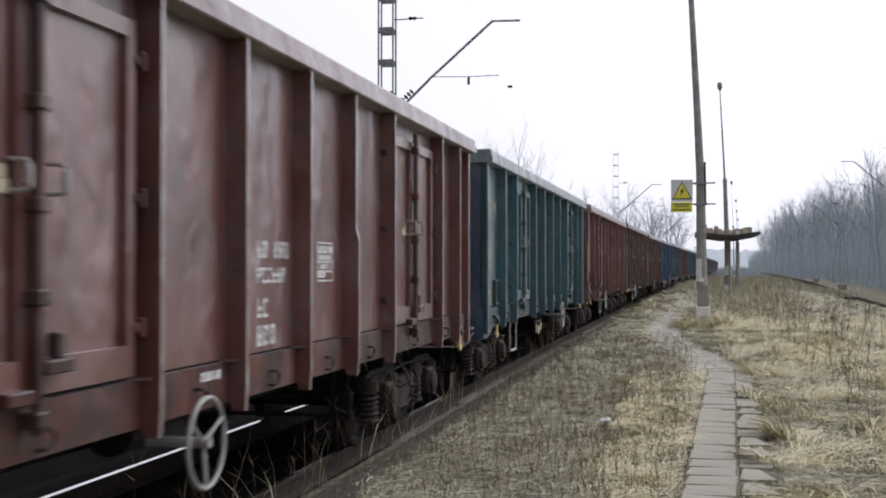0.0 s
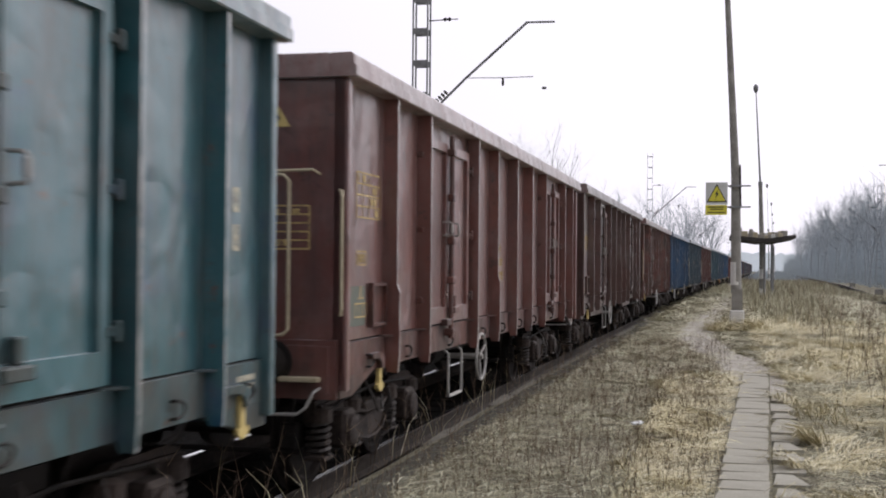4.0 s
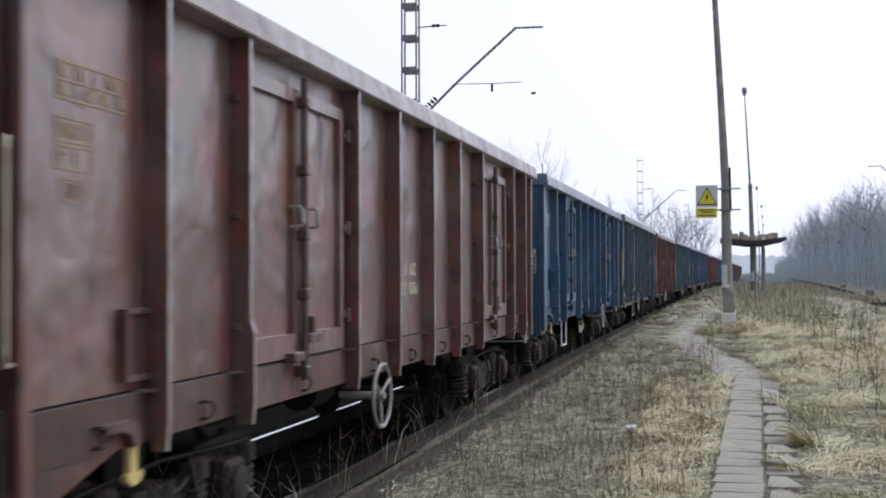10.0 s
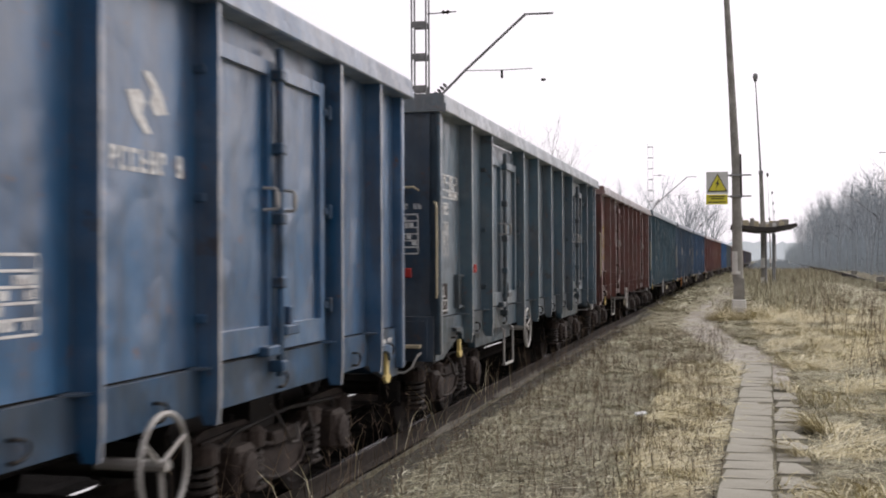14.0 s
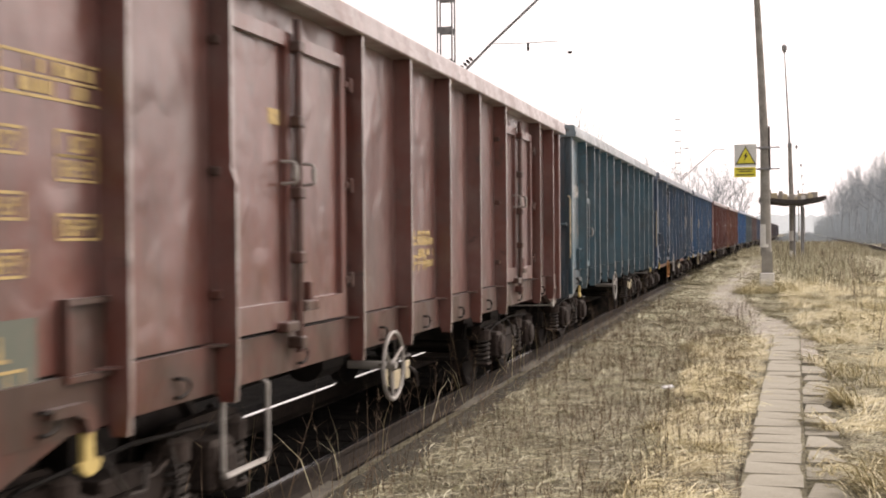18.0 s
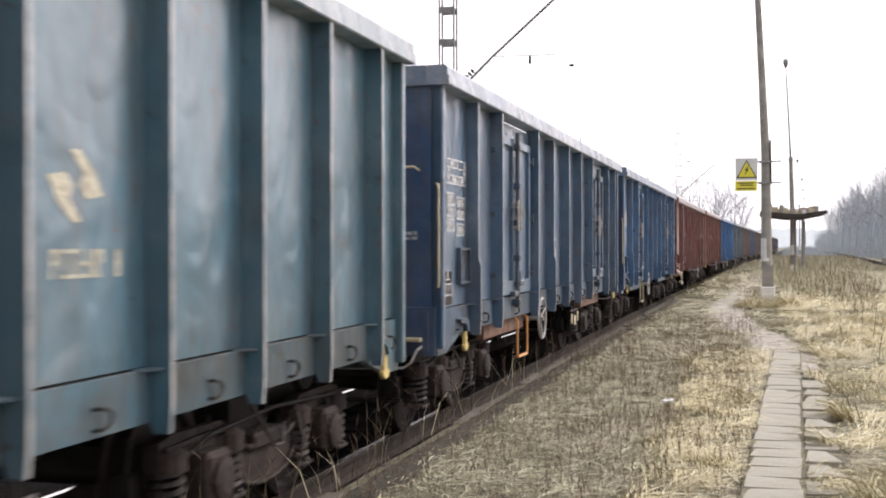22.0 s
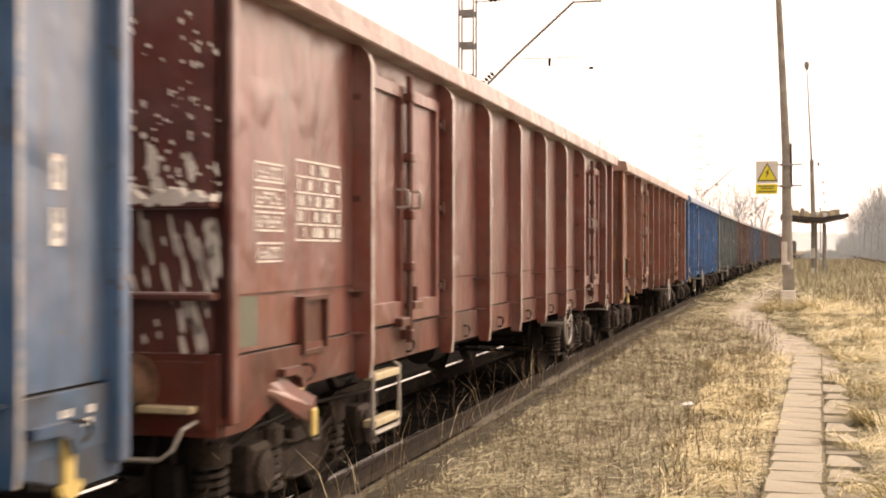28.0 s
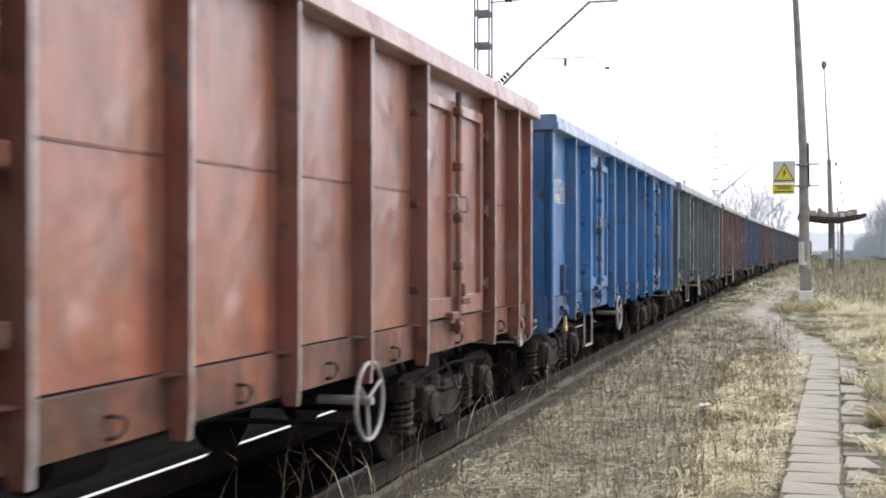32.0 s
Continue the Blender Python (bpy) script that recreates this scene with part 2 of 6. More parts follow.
# aerial haze is painted into the pale blue of the far stems
M_FARWOOD = rough_surface("hazy_branches", (0.34, 0.40, 0.44), (0.50, 0.56, 0.60), 0.6, 9, 0.9, 0.3, 0.02)
# haze before the horizon is put in as pale colour and a glow
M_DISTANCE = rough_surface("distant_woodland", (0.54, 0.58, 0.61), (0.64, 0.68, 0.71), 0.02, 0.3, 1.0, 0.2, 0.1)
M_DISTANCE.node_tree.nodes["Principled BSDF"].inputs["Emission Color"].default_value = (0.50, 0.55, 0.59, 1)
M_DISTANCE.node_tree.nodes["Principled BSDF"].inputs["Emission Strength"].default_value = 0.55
M_LIME = rough_surface("bird_lime", (0.55, 0.53, 0.50), (0.75, 0.74, 0.71), 6, 60, 0.9, 0.2, 0.003)
# the bark's pale bluish grey holds the haze over the trees
M_BARK = rough_surface("hazy_grey_bark", (0.27, 0.31, 0.34), (0.45, 0.49, 0.52), 5, 30, 0.9, 0.5, 0.01)
M_ROOFFELT = rough_surface("tarred_roof_edge", (0.03, 0.028, 0.027), (0.085, 0.075, 0.07), 3, 40, 0.85, 0.4, 0.01)


def thatch(name, stops):
    """Dry stems, each of its own tone."""
    k = Mat(name, 0.75, 0, 0.25)
    geo = k.n.new("ShaderNodeNewGeometry")
    tone = k.ramp(geo.outputs["Random Per Island"], stops)
    patch = k.noise(0.7, 4, 0.6, k.coord())
    k.color(k.mix(k.math("MULTIPLY", k.step(patch, 0.42, 0.66), 0.5), tone, k.mix(0.5, tone, (0.24, 0.205, 0.165))))
    return k.m


M_STRAW = thatch("dry_grass", [(0.0, (0.12, 0.102, 0.068)), (0.25, (0.26, 0.238, 0.155)), (0.55, (0.44, 0.412, 0.275)), (0.82, (0.62, 0.60, 0.425)), (0.96, (0.73, 0.715, 0.55)), (1.0, (0.24, 0.265, 0.11))])
M_PALESTRAW = thatch("bleached_grass", [(0.0, (0.33, 0.275, 0.145)), (0.3, (0.55, 0.485, 0.285)), (0.7, (0.73, 0.67, 0.44)), (1.0, (0.81, 0.765, 0.57))])
M_STALK = thatch("dead_weed_stalks", [(0.0, (0.045, 0.029, 0.020)), (0.4, (0.11, 0.074, 0.050)), (0.75, (0.20, 0.14, 0.088)), (1.0, (0.34, 0.26, 0.17))])


def turf():
    k = Mat("matted_turf", 0.95, 0, 0.2)
    a, b, c = k.noise(0.55, 5, 0.6), k.noise(7, 5, 0.7), k.noise(55, 4, 0.7)
    base = k.ramp(k.math("ADD", k.math("MULTIPLY", b, 0.5), k.math("MULTIPLY", c, 0.5)), [(0.34, (0.048, 0.042, 0.030)), (0.47, (0.125, 0.115, 0.080)), (0.58, (0.27, 0.253, 0.17)), (0.72, (0.46, 0.44, 0.30))])
    k.color(k.mix(k.math("MULTIPLY", k.step(a, 0.45, 0.65), 0.4), base, k.mix(0.5, base, (0.27, 0.24, 0.20))))
    return k.bump(k.math("ADD", b, c), 0.9, 0.03).m


M_TURF = turf()


# ---- mesh helpers ----
def box(bm, x0, x1, y0, y1, z0, z1, bevel=0.0):
    v = [bm.verts.new(p) for p in ((x0, y0, z0), (x1, y0, z0), (x1, y1, z0), (x0, y1, z0), (x0, y0, z1), (x1, y0, z1), (x1, y1, z1), (x0, y1, z1))]
    fs = [bm.faces.new([v[i] for i in f]) for f in ((3, 2, 1, 0), (4, 5, 6, 7), (0, 1, 5, 4), (1, 2, 6, 5), (2, 3, 7, 6), (3, 0, 4, 7))]
    if bevel:
        edges = {e for f in fs for e in f.edges}
        bmesh.ops.bevel(bm, geom=list(edges), offset=bevel, segments=1, affect="EDGES", clamp_overlap=True)


def prism(bm, outline, axis, a, b):
    """An outline of (u, w) pairs swept from a to b along x, y or z."""
    def at(u, w, s):
        return {"x": (s, u, w), "y": (u, s, w), "z": (u, w, s)}[axis]
    lo, hi = [bm.verts.new(at(u, w, a)) for u, w in outline], [bm.verts.new(at(u, w, b)) for u, w in outline]
    n = len(outline)
    bm.faces.new(lo[::-1]), bm.faces.new(hi)
    for i in range(n):
        bm.faces.new((lo[i], lo[(i + 1) % n], hi[(i + 1) % n], hi[i]))


def tube(bm, points, radii, seg=8, caps=True):
    """A round bar along points; one radius, or one for each point."""
    pts = [Vector(p) for p in points]
    radii = [radii] * len(pts) if isinstance(radii, (int, float)) else radii
    rings, side = [], None
    for i, p in enumerate(pts):
        d = (pts[min(i + 1, len(pts) - 1)] - pts[max(i - 1, 0)]).normalized()
        if side is None:
            side = d.cross((0, 0, 1) if abs(d.z) < 0.9 else (0, 1, 0)).normalized()
        side = (side - d * side.dot(d)).normalized()
        up = d.cross(side)
        rings.append([bm.verts.new(p + radii[i] * (math.cos(a) * side + math.sin(a) * up)) for a in (2 * math.pi * j / seg for j in range(seg))])
    for r0, r1 in zip(rings, rings[1:]):
        for j in range(seg):
            bm.faces.new((r0[j], r0[(j + 1) % seg], r1[(j + 1) % seg], r1[j]))
    if caps:
        bm.faces.new(rings[0][::-1]), bm.faces.new(rings[-1])


def lathe(bm, profile, axis="x", centre=(0, 0, 0), seg=20):
    """A profile of (along, radius) turned about an axis."""
    c = Vector(centre)
    rings = []
    for s, r in profile:
        ring = []
        for j in range(seg):
            a = 2 * math.pi * j / seg
            u, w = r * math.cos(a), r * math.sin(a)
            ring.append(bm.verts.new(c + Vector({"x": (s, u, w), "y": (u, s, w), "z": (u, w, s)}[axis])))
        rings.append(ring)
    for r0, r1 in zip(rings, rings[1:]):
        for j in range(seg):
            bm.faces.new((r0[j], r0[(j + 1) % seg], r1[(j + 1) % seg], r1[j]))
    bm.faces.new(rings[0][::-1]), bm.faces.new(rings[-1])


def mesh_of(bm, name, material, smooth=False):
    bmesh.ops.recalc_face_normals(bm, faces=bm.faces)
    me = bpy.data.meshes.new(name)
    bm.to_mesh(me)
    bm.free()
    me.materials.append(material)
    if smooth:
        me.shade_smooth()
        me.set_sharp_from_angle(angle=radians(40))
    return me


def part(name, bm, material, parent, label="", at=None, smooth=False):
    """Links a bmesh (or a ready mesh) as one object under a thing or a part."""
    me = bm if isinstance(bm, bpy.types.Mesh) else mesh_of(bm, name, material, smooth)
    ob = new(name, me)
    ob.parent = parent
    if at is not None:
        ob.matrix_basis = at
    return tagged(ob, label)


def shape(make, *args, **kw):
    bm = bmesh.new()
    make(bm, *args, **kw)
    return bm


def ring(bm, x0, x1, y0, y1, z0, z1, a, b=None):
    """A closed rectangular frame in the y-z plane: bars a wide, the lowest b."""
    b = b or a
    outer, inner = ((y0, z0), (y1, z0), (y1, z1), (y0, z1)), ((y0 + a, z0 + b), (y1 - a, z0 + b), (y1 - a, z1 - a), (y0 + a, z1 - a))
    loops = [[bm.verts.new((x, y, z)) for y, z in o] for x in (x0, x1) for o in (outer, inner)]
    for i in range(4):
        j = (i + 1) % 4
        for p, q in ((0, 1), (2, 3), (0, 2), (1, 3)):
            bm.faces.new((loops[p][i], loops[p][j], loops[q][j], loops[q][i]))


def boxes(*rows, bevel=0.0):
    bm = bmesh.new()
    for r in rows:
        box(bm, *r, bevel=bevel)
    return bm


def raw_mesh(name, verts, faces, material):
    me = bpy.data.meshes.new(name)
    me.from_pydata(verts, [], faces)
    me.materials.append(material)
    return me


# ---- the plan: two tracks on a wide curve, the platform between them ----
TRACK, TRACK_2, BEND, STRAIGHT = -4.042, 5.9, 1.93e-4, 82.0   # centre lines beside the camera; the curve ends at STRAIGHT
SPLAY = 0.0235   # the second track draws away from the first
GROUND, DECK = -0.42, 0.30


def spread(y):
    """How far the second track has drawn away at y."""
    return SPLAY * min(y, 150.0)


def bend(y):
    return BEND * y * y if y < STRAIGHT else BEND * STRAIGHT * (2 * y - STRAIGHT)


def bearing(y):
    """Degrees by which the track heads to the right at y."""
    return math.degrees(math.atan(2 * BEND * min(y, STRAIGHT)))


def stations(y0, y1, near=2.0):
    out, y = [], y0
    while y < y1:
        out.append(y)
        y += near if y < 60 else 6.0
    return out + [y1]


def strip(name, profile, y0, y1, material, centre, kind="structure", parent=None, near=2.0, splay=0.0):
    """A cross-section of (x, z) swept along the curve."""
    ys = stations(y0, y1, near)
    n = len(profile)
    verts = [(centre + bend(y) + splay * min(y, 150.0) + x, y, z) for y in ys for x, z in profile]
    faces = [(i * n + j, i * n + (j + 1) % n, (i + 1) * n + (j + 1) % n, (i + 1) * n + j) for i in range(len(ys) - 1) for j in range(n)]
    faces += [tuple(range(n))[::-1], tuple((len(ys) - 1) * n + j for j in range(n))]
    ob = new(name, raw_mesh(name, verts, faces, material))
    ob.parent = parent
    return tagged(ob, kind=kind) if parent is None else ob


ground = tagged(new("ground", raw_mesh("ground", [(-2500, -2500, GROUND), (2500, -2500, GROUND), (2500, 2500, GROUND), (-2500, 2500, GROUND)], [(0, 1, 2, 3)], M_TURF)), "flat dry meadow ground", "ground", kind="structure")

RAIL = [(-0.075, -0.172), (0.075, -0.172), (0.075, -0.16), (0.012, -0.14), (0.012, -0.045), (0.036, -0.035), (0.036, -0.004), (0.030, 0.0), (-0.030, 0.0), (-0.036, -0.004), (-0.036, -0.035), (-0.012, -0.045), (-0.012, -0.14), (-0.075, -0.16)]
HEAD = [(-0.027, 0.0025), (-0.027, -0.003), (0.027, -0.003), (0.027, 0.0025)]


def lay_track(name, centre, splay, left):
    bed = strip(name, [(-left, GROUND + 0.004), (-2.3, GROUND + 0.02), (-1.55, -0.2), (1.55, -0.2), (2.3, GROUND - 0.02)], -45, 430, M_BALLAST, centre, splay=splay)
    tagged(bed, "railway track on dirty ballast, darkened for shade", "track")
    for s in (-0.7525, 0.7525):
        rail = strip("rail", RAIL, -45, 430, M_RAIL, centre + s, parent=bed, splay=splay)
        strip("rail_head", HEAD, -45, 430, M_RAILTOP, centre + s, parent=rail, splay=splay)
        tagged(rail, "rusty rail with a polished running surface")
    bm = bmesh.new()
    prism(bm, [(-0.14, -0.22), (0.14, -0.22), (0.12, -0.192), (-0.12, -0.192)], "x", -1.25, 1.25)
    me = mesh_of(bm, "sleeper", M_BALLAST)
    for i in range(95):
        y = -6 + 0.62 * i
        part("sleeper", me, None, bed, at=pose(centre + bend(y) + splay * y, y, 0, 0, 0, -bearing(y)))
    return bed


# track 1's bed runs far left as a dark sheet for the shade there
lay_track("track_1", TRACK, 0.0, 6.0)
lay_track("track_2", TRACK_2, SPLAY, 2.5)

# ---- the platform ----
EDGE, EDGE_2 = TRACK + 1.50, TRACK_2 - 1.65   # EDGE_2 follows the second track


def deck_height(x, y):
    """The overgrown platform: gently uneven, sinking a little at the edges."""
    left, right = x - (EDGE + bend(y)), (EDGE_2 + SPLAY * y + bend(y)) - x
    z = DECK + 0.035 * noise.noise((x * 0.5, y * 0.35, 3.1)) + 0.014 * noise.noise((x * 2.1, y * 1.9, 8.0))
    z -= 0.10 * math.exp(-max(0, left) / 0.25) + 0.28 * math.exp(-max(0, right) / 0.9)
    return z


def make_platform():
    ys = [-12 + 0.5 * i for i in range(145)] + [61 + 3 * i for i in range(30)]
    cols = 34
    verts, faces = [], []
    for y in ys:
        x0, x1 = EDGE + bend(y), EDGE_2 + SPLAY * y + bend(y)
        verts.append((x0 + 0.02, y, GROUND - 0.03))
        for j in range(cols + 1):
            x = x0 + (x1 - x0) * j / cols
            verts.append((x, y, deck_height(x, y)))
        verts.append((x1, y, GROUND - 0.03))
    n = cols + 3
    for i in range(len(ys) - 1):
        for j in range(n - 1):
            faces.append((i * n + j, i * n + j + 1, (i + 1) * n + j + 1, (i + 1) * n + j))
    faces += [tuple(range(n))[::-1], tuple((len(ys) - 1) * n + j for j in range(n))]
    ob = tagged(new("platform", raw_mesh("platform", verts, faces, M_TURF)), "low overgrown railway platform matted with dry grass", "platform", kind="structure")
    return ob


platform = make_platform()
# a worn kerb of old concrete along the track
bm = bmesh.new()
box(bm, -0.06, 0.06, 0, 0.98, -0.3, 0, bevel=0.012)
kerb = mesh_of(bm, "edge_stone", M_KERB)
for i in range(90):
    y = -2 + i * 1.0
    part("edge_stone", kerb, None, platform, at=pose(EDGE + bend(y) + 0.02 + random.uniform(-0.012, 0.012), y, DECK - 0.085 + random.uniform(-0.02, 0.015), random.uniform(-1, 1), random.uniform(-3, 3), -bearing(y) + random.uniform(-0.6, 0.6)))

# ---- the worn earth trail ----
TRAIL = [(0.42, 14.5, 0.34), (0.38, 17.0, 0.46), (0.12, 19.5, 0.42), (-0.30, 22.5, 0.45), (-0.60, 26.0, 0.50), (-0.62, 30.0, 0.52), (-0.42, 36.0, 0.50), (-0.12, 44.0, 0.5), (0.15, 54.0, 0.5), (0.5, 66.0, 0.4)]


def trail_at(y):
    for (xa, ya, wa), (xb, yb, wb) in zip(TRAIL, TRAIL[1:]):
        if ya <= y <= yb:
            k = (y - ya) / (yb - ya)
            k = k * k * (3 - 2 * k)
            return xa + (xb - xa) * k, wa + (wb - wa) * k
    return None


def make_trail():
    verts, faces, cols = [], [], 6
    ys = [14.5 + 0.2 * i for i in range(250)]
    for y in ys:
        x, w = trail_at(min(y, 65.9))
        for j in range(cols + 1):
            s = j / cols * 2 - 1
            edge = w * (1 + 0.45 * noise.noise((s * 2, y * 0.9, 5.0)) + 0.25 * noise.noise((s, y * 3.5, 9.0)))
            px = x + s * edge
            verts.append((px, y, deck_height(px, y) + (0.012 if abs(s) < 0.9 else -0.01)))
    n = cols + 1
    for i in range(len(ys) - 1):
        faces += [(i * n + j, i * n + j + 1, (i + 1) * n + j + 1, (i + 1) * n + j) for j in range(cols)]
    return tagged(new("trail", raw_mesh("trail", verts, faces, M_TRAIL)), "pale trodden earth trail through dry grass", "trail", kind="structure")


make_trail()


def make_shaded_soil_strip():
    """Bare soil along the platform's edge, the wagons' shade put into its colour, ragged towards the grass."""
    verts, faces, cols = [], [], 4
    ys = [0.0 + 0.25 * i for i in range(320)]
    for y in ys:
        w = 0.36 + 0.22 * noise.noise((1.0, y * 0.6, 2.0)) + 0.16 * noise.noise((4.0, y * 2.3, 2.0))
        for j in range(cols + 1):
            x = EDGE + bend(y) + 0.07 + max(0.10, w) * j / cols
            verts.append((x, y, deck_height(x, y) + (0.010 if 0 < j < cols else -0.012)))
    n = cols + 1
    for i in range(len(ys) - 1):
        faces += [(i * n + j, i * n + j + 1, (i + 1) * n + j + 1, (i + 1) * n + j) for j in range(cols)]
    return tagged(new("cinder_strip", raw_mesh("cinder_strip", verts, faces, M_SOIL)), "bare soil along the platform edge, darkened for the wagons' shade", "pavement", kind="structure")


make_shaded_soil_strip()

# ---- the slab path ----
def path_left(y):
    return -0.300 + 0.0327 * y


pavement = tagged(new("pavement", None), "narrow walkway of grey concrete slabs sunk in grass", "pavement", kind="structure")
slab_rng = random.Random(5)
slab_meshes = []
for length in (0.35, 0.352, 0.354):
    bm = bmesh.new()
    box(bm, 0, 0.328, 0.0008, length - 0.0008, -0.06, 0, bevel=0.0015)
    if length > 0.351:   # chipped corners
        for v in bm.verts:
            if v.co.y > 0.33 and (v.co.x > 0.3) == (length > 0.353):
                v.co += Vector((-0.02 if v.co.x > 0.3 else 0.02, -0.03, -0.004))
    slab_meshes.append((length, mesh_of(bm, "slab", M_SLAB)))
broken_meshes = []
for k in range(4):
    r = random.Random(k)
    outline = [(0.0, 0.02), (0.20 + r.uniform(-0.06, 0.05), r.uniform(0, 0.05)), (0.25 + r.uniform(-0.05, 0.05), 0.2), (0.22 + r.uniform(-0.08, 0.04), 0.42 + r.uniform(-0.05, 0.03)), (r.uniform(0, 0.05), 0.45)]
    bm = bmesh.new()
    prism(bm, outline, "z", -0.05, 0)
    broken_meshes.append(mesh_of(bm, "broken_slab", M_SLAB))
bed = [(path_left(y) + dx, y, DECK + 0.0355) for y in (3.9, 16.9) for dx in (-0.01, 0.345)]
part("joint_bed", raw_mesh("joint_bed", bed, [(0, 1, 3, 2)], M_TURF), None, pavement)
y = 4.0
while y < 16.7:
    length, me = slab_rng.choice(slab_meshes)
    x = path_left(y) + slab_rng.uniform(-0.008, 0.008)
    part("slab", me, None, pavement, at=pose(x, y, DECK + 0.04 + slab_rng.uniform(-0.0015, 0.0015), slab_rng.uniform(-0.25, 0.25), slab_rng.uniform(-0.3, 0.3), -1.9 + slab_rng.uniform(-0.15, 0.15)))
    y += length + slab_rng.choice((0.0, 0.0, 0.001, 0.002, 0.010))
y = 4.0
while y < 14.5:
    part("broken_slab", slab_rng.choice(broken_meshes), None, pavement, at=pose(path_left(y) + 0.35, y, DECK + 0.022 + slab_rng.uniform(-0.016, 0.006), slab_rng.uniform(-1.6, 1.6), slab_rng.uniform(-1.5, 2), slab_rng.uniform(-4, 2)))
    y += 0.47 + slab_rng.uniform(0, 0.1)

# ---- the platform's furniture ----
def thing(name, label, category, at=None, group=""):
    ob = new(name)
    ob.empty_display_size = 0.2
    if at is not None:
        ob.matrix_basis = at
    return tagged(ob, label, category, group)


def warning_pole():
    t = thing("utility_pole", "leaning concrete pole with whitewashed bands", "pole", pose(0.28, 29.15, DECK - 0.02))
    bm = bmesh.new()
    prism(bm, [(-0.135, -0.13), (0.135, -0.13), (0.135, 0.13), (-0.135, 0.13)], "z", 0.2, 1.0)
    for v in bm.verts:
        if v.co.z > 0.9:
            v.co.x, v.co.y = v.co.x * 0.9, v.co.y * 0.9
    part("stub", bm, M_CONCRETE, t)
    bm = bmesh.new()
    tube(bm, [(-0.02, 0, 0.9), (-0.035, 0, 2.3), (-0.05, 0, 3.75)], [0.125, 0.115, 0.10], 12)
    part("lower_shaft", bm, M_CONCRETE, t, smooth=True)
    bm = bmesh.new()
    tube(bm, [(-0.05, 0, 3.6), (-0.12, 0, 5.2), (-0.24, 0, 7.6), (-0.34, 0, 9.7)], [0.10, 0.085, 0.068, 0.055], 12)
    part("upper_shaft", bm, M_CONCRETE, t, smooth=True)
    bm = bmesh.new()
    tube(bm, [(0.07, -0.05, 2.95), (0.055, -0.05, 3.95)], 0.022, 8)
    part("cable_pipe", bm, M_RAIL, t, smooth=True)
    bm = bmesh.new()
    box(bm, -0.165, 0.165, -0.165, 0.165, 0.0, 0.50, bevel=0.02)
    part("base_block", bm, M_WHITEWASH, t, "whitewashed concrete footing")
    bm = bmesh.new()
    tube(bm, [(-0.03, 0, 1.10), (-0.037, 0, 1.64)], [0.126, 0.120], 12)
    part("white_band", bm, M_WHITEWASH, t, smooth=True)
    for z in (2.92, 3.42):
        bm = bmesh.new()
        lathe(bm, [(z, 0.15), (z + 0.05, 0.15)], "z", (-0.05, 0, 0), 12)
        box(bm, -0.45, 0.30, -0.165, -0.15, z + 0.005, z + 0.04)
        part("clamp", bm, M_GALV, t)
    return t


def warning_sign():
    t = thing("warning_sign", "yellow high-voltage warning sign on a pale board", "sign", pose(-0.20, 28.96, 3.42))
    part("board", boxes((-0.26, 0.25, 0, 0.012, -0.14, 0.39), bevel=0.004), M_SIGNWHITE, t)
    def tri(s, y, m, name, dz=0.0):
        bm = bmesh.new()
        prism(bm, [(-0.235 * s, 0.115 - 0.2 * s + dz), (0.235 * s, 0.115 - 0.2 * s + dz), (0, 0.115 + 0.235 * s + dz)], "y", y, y + 0.004)
        part(name, bm, m, t)
    tri(1.0, -0.004, M_SIGNBLACK, "triangle_border")
    tri(0.84, -0.008, M_SIGNYELLOW, "triangle", -0.004)
    bm = bmesh.new()
    prism(bm, [(0.045, 0.23), (-0.045, 0.10), (-0.005, 0.105), (-0.045, -0.02), (0.05, 0.125), (0.01, 0.125)], "y", -0.012, -0.008)
    part("lightning_bolt", bm, M_SIGNBLACK, t)
    part("text_plate", boxes((-0.265, 0.235, -0.006, 0.006, -0.385, -0.15), bevel=0.003), M_SIGNYELLOW, t, "yellow plate below the triangle")
    for z, a, b in ((-0.20, -0.20, 0.17), (-0.25, -0.15, 0.14), (-0.33, -0.22, 0.19)):
        part("text_line", boxes((a, b, -0.010, -0.006, z - 0.012, z + 0.012)), M_SIGNBLACK, t)
    return t


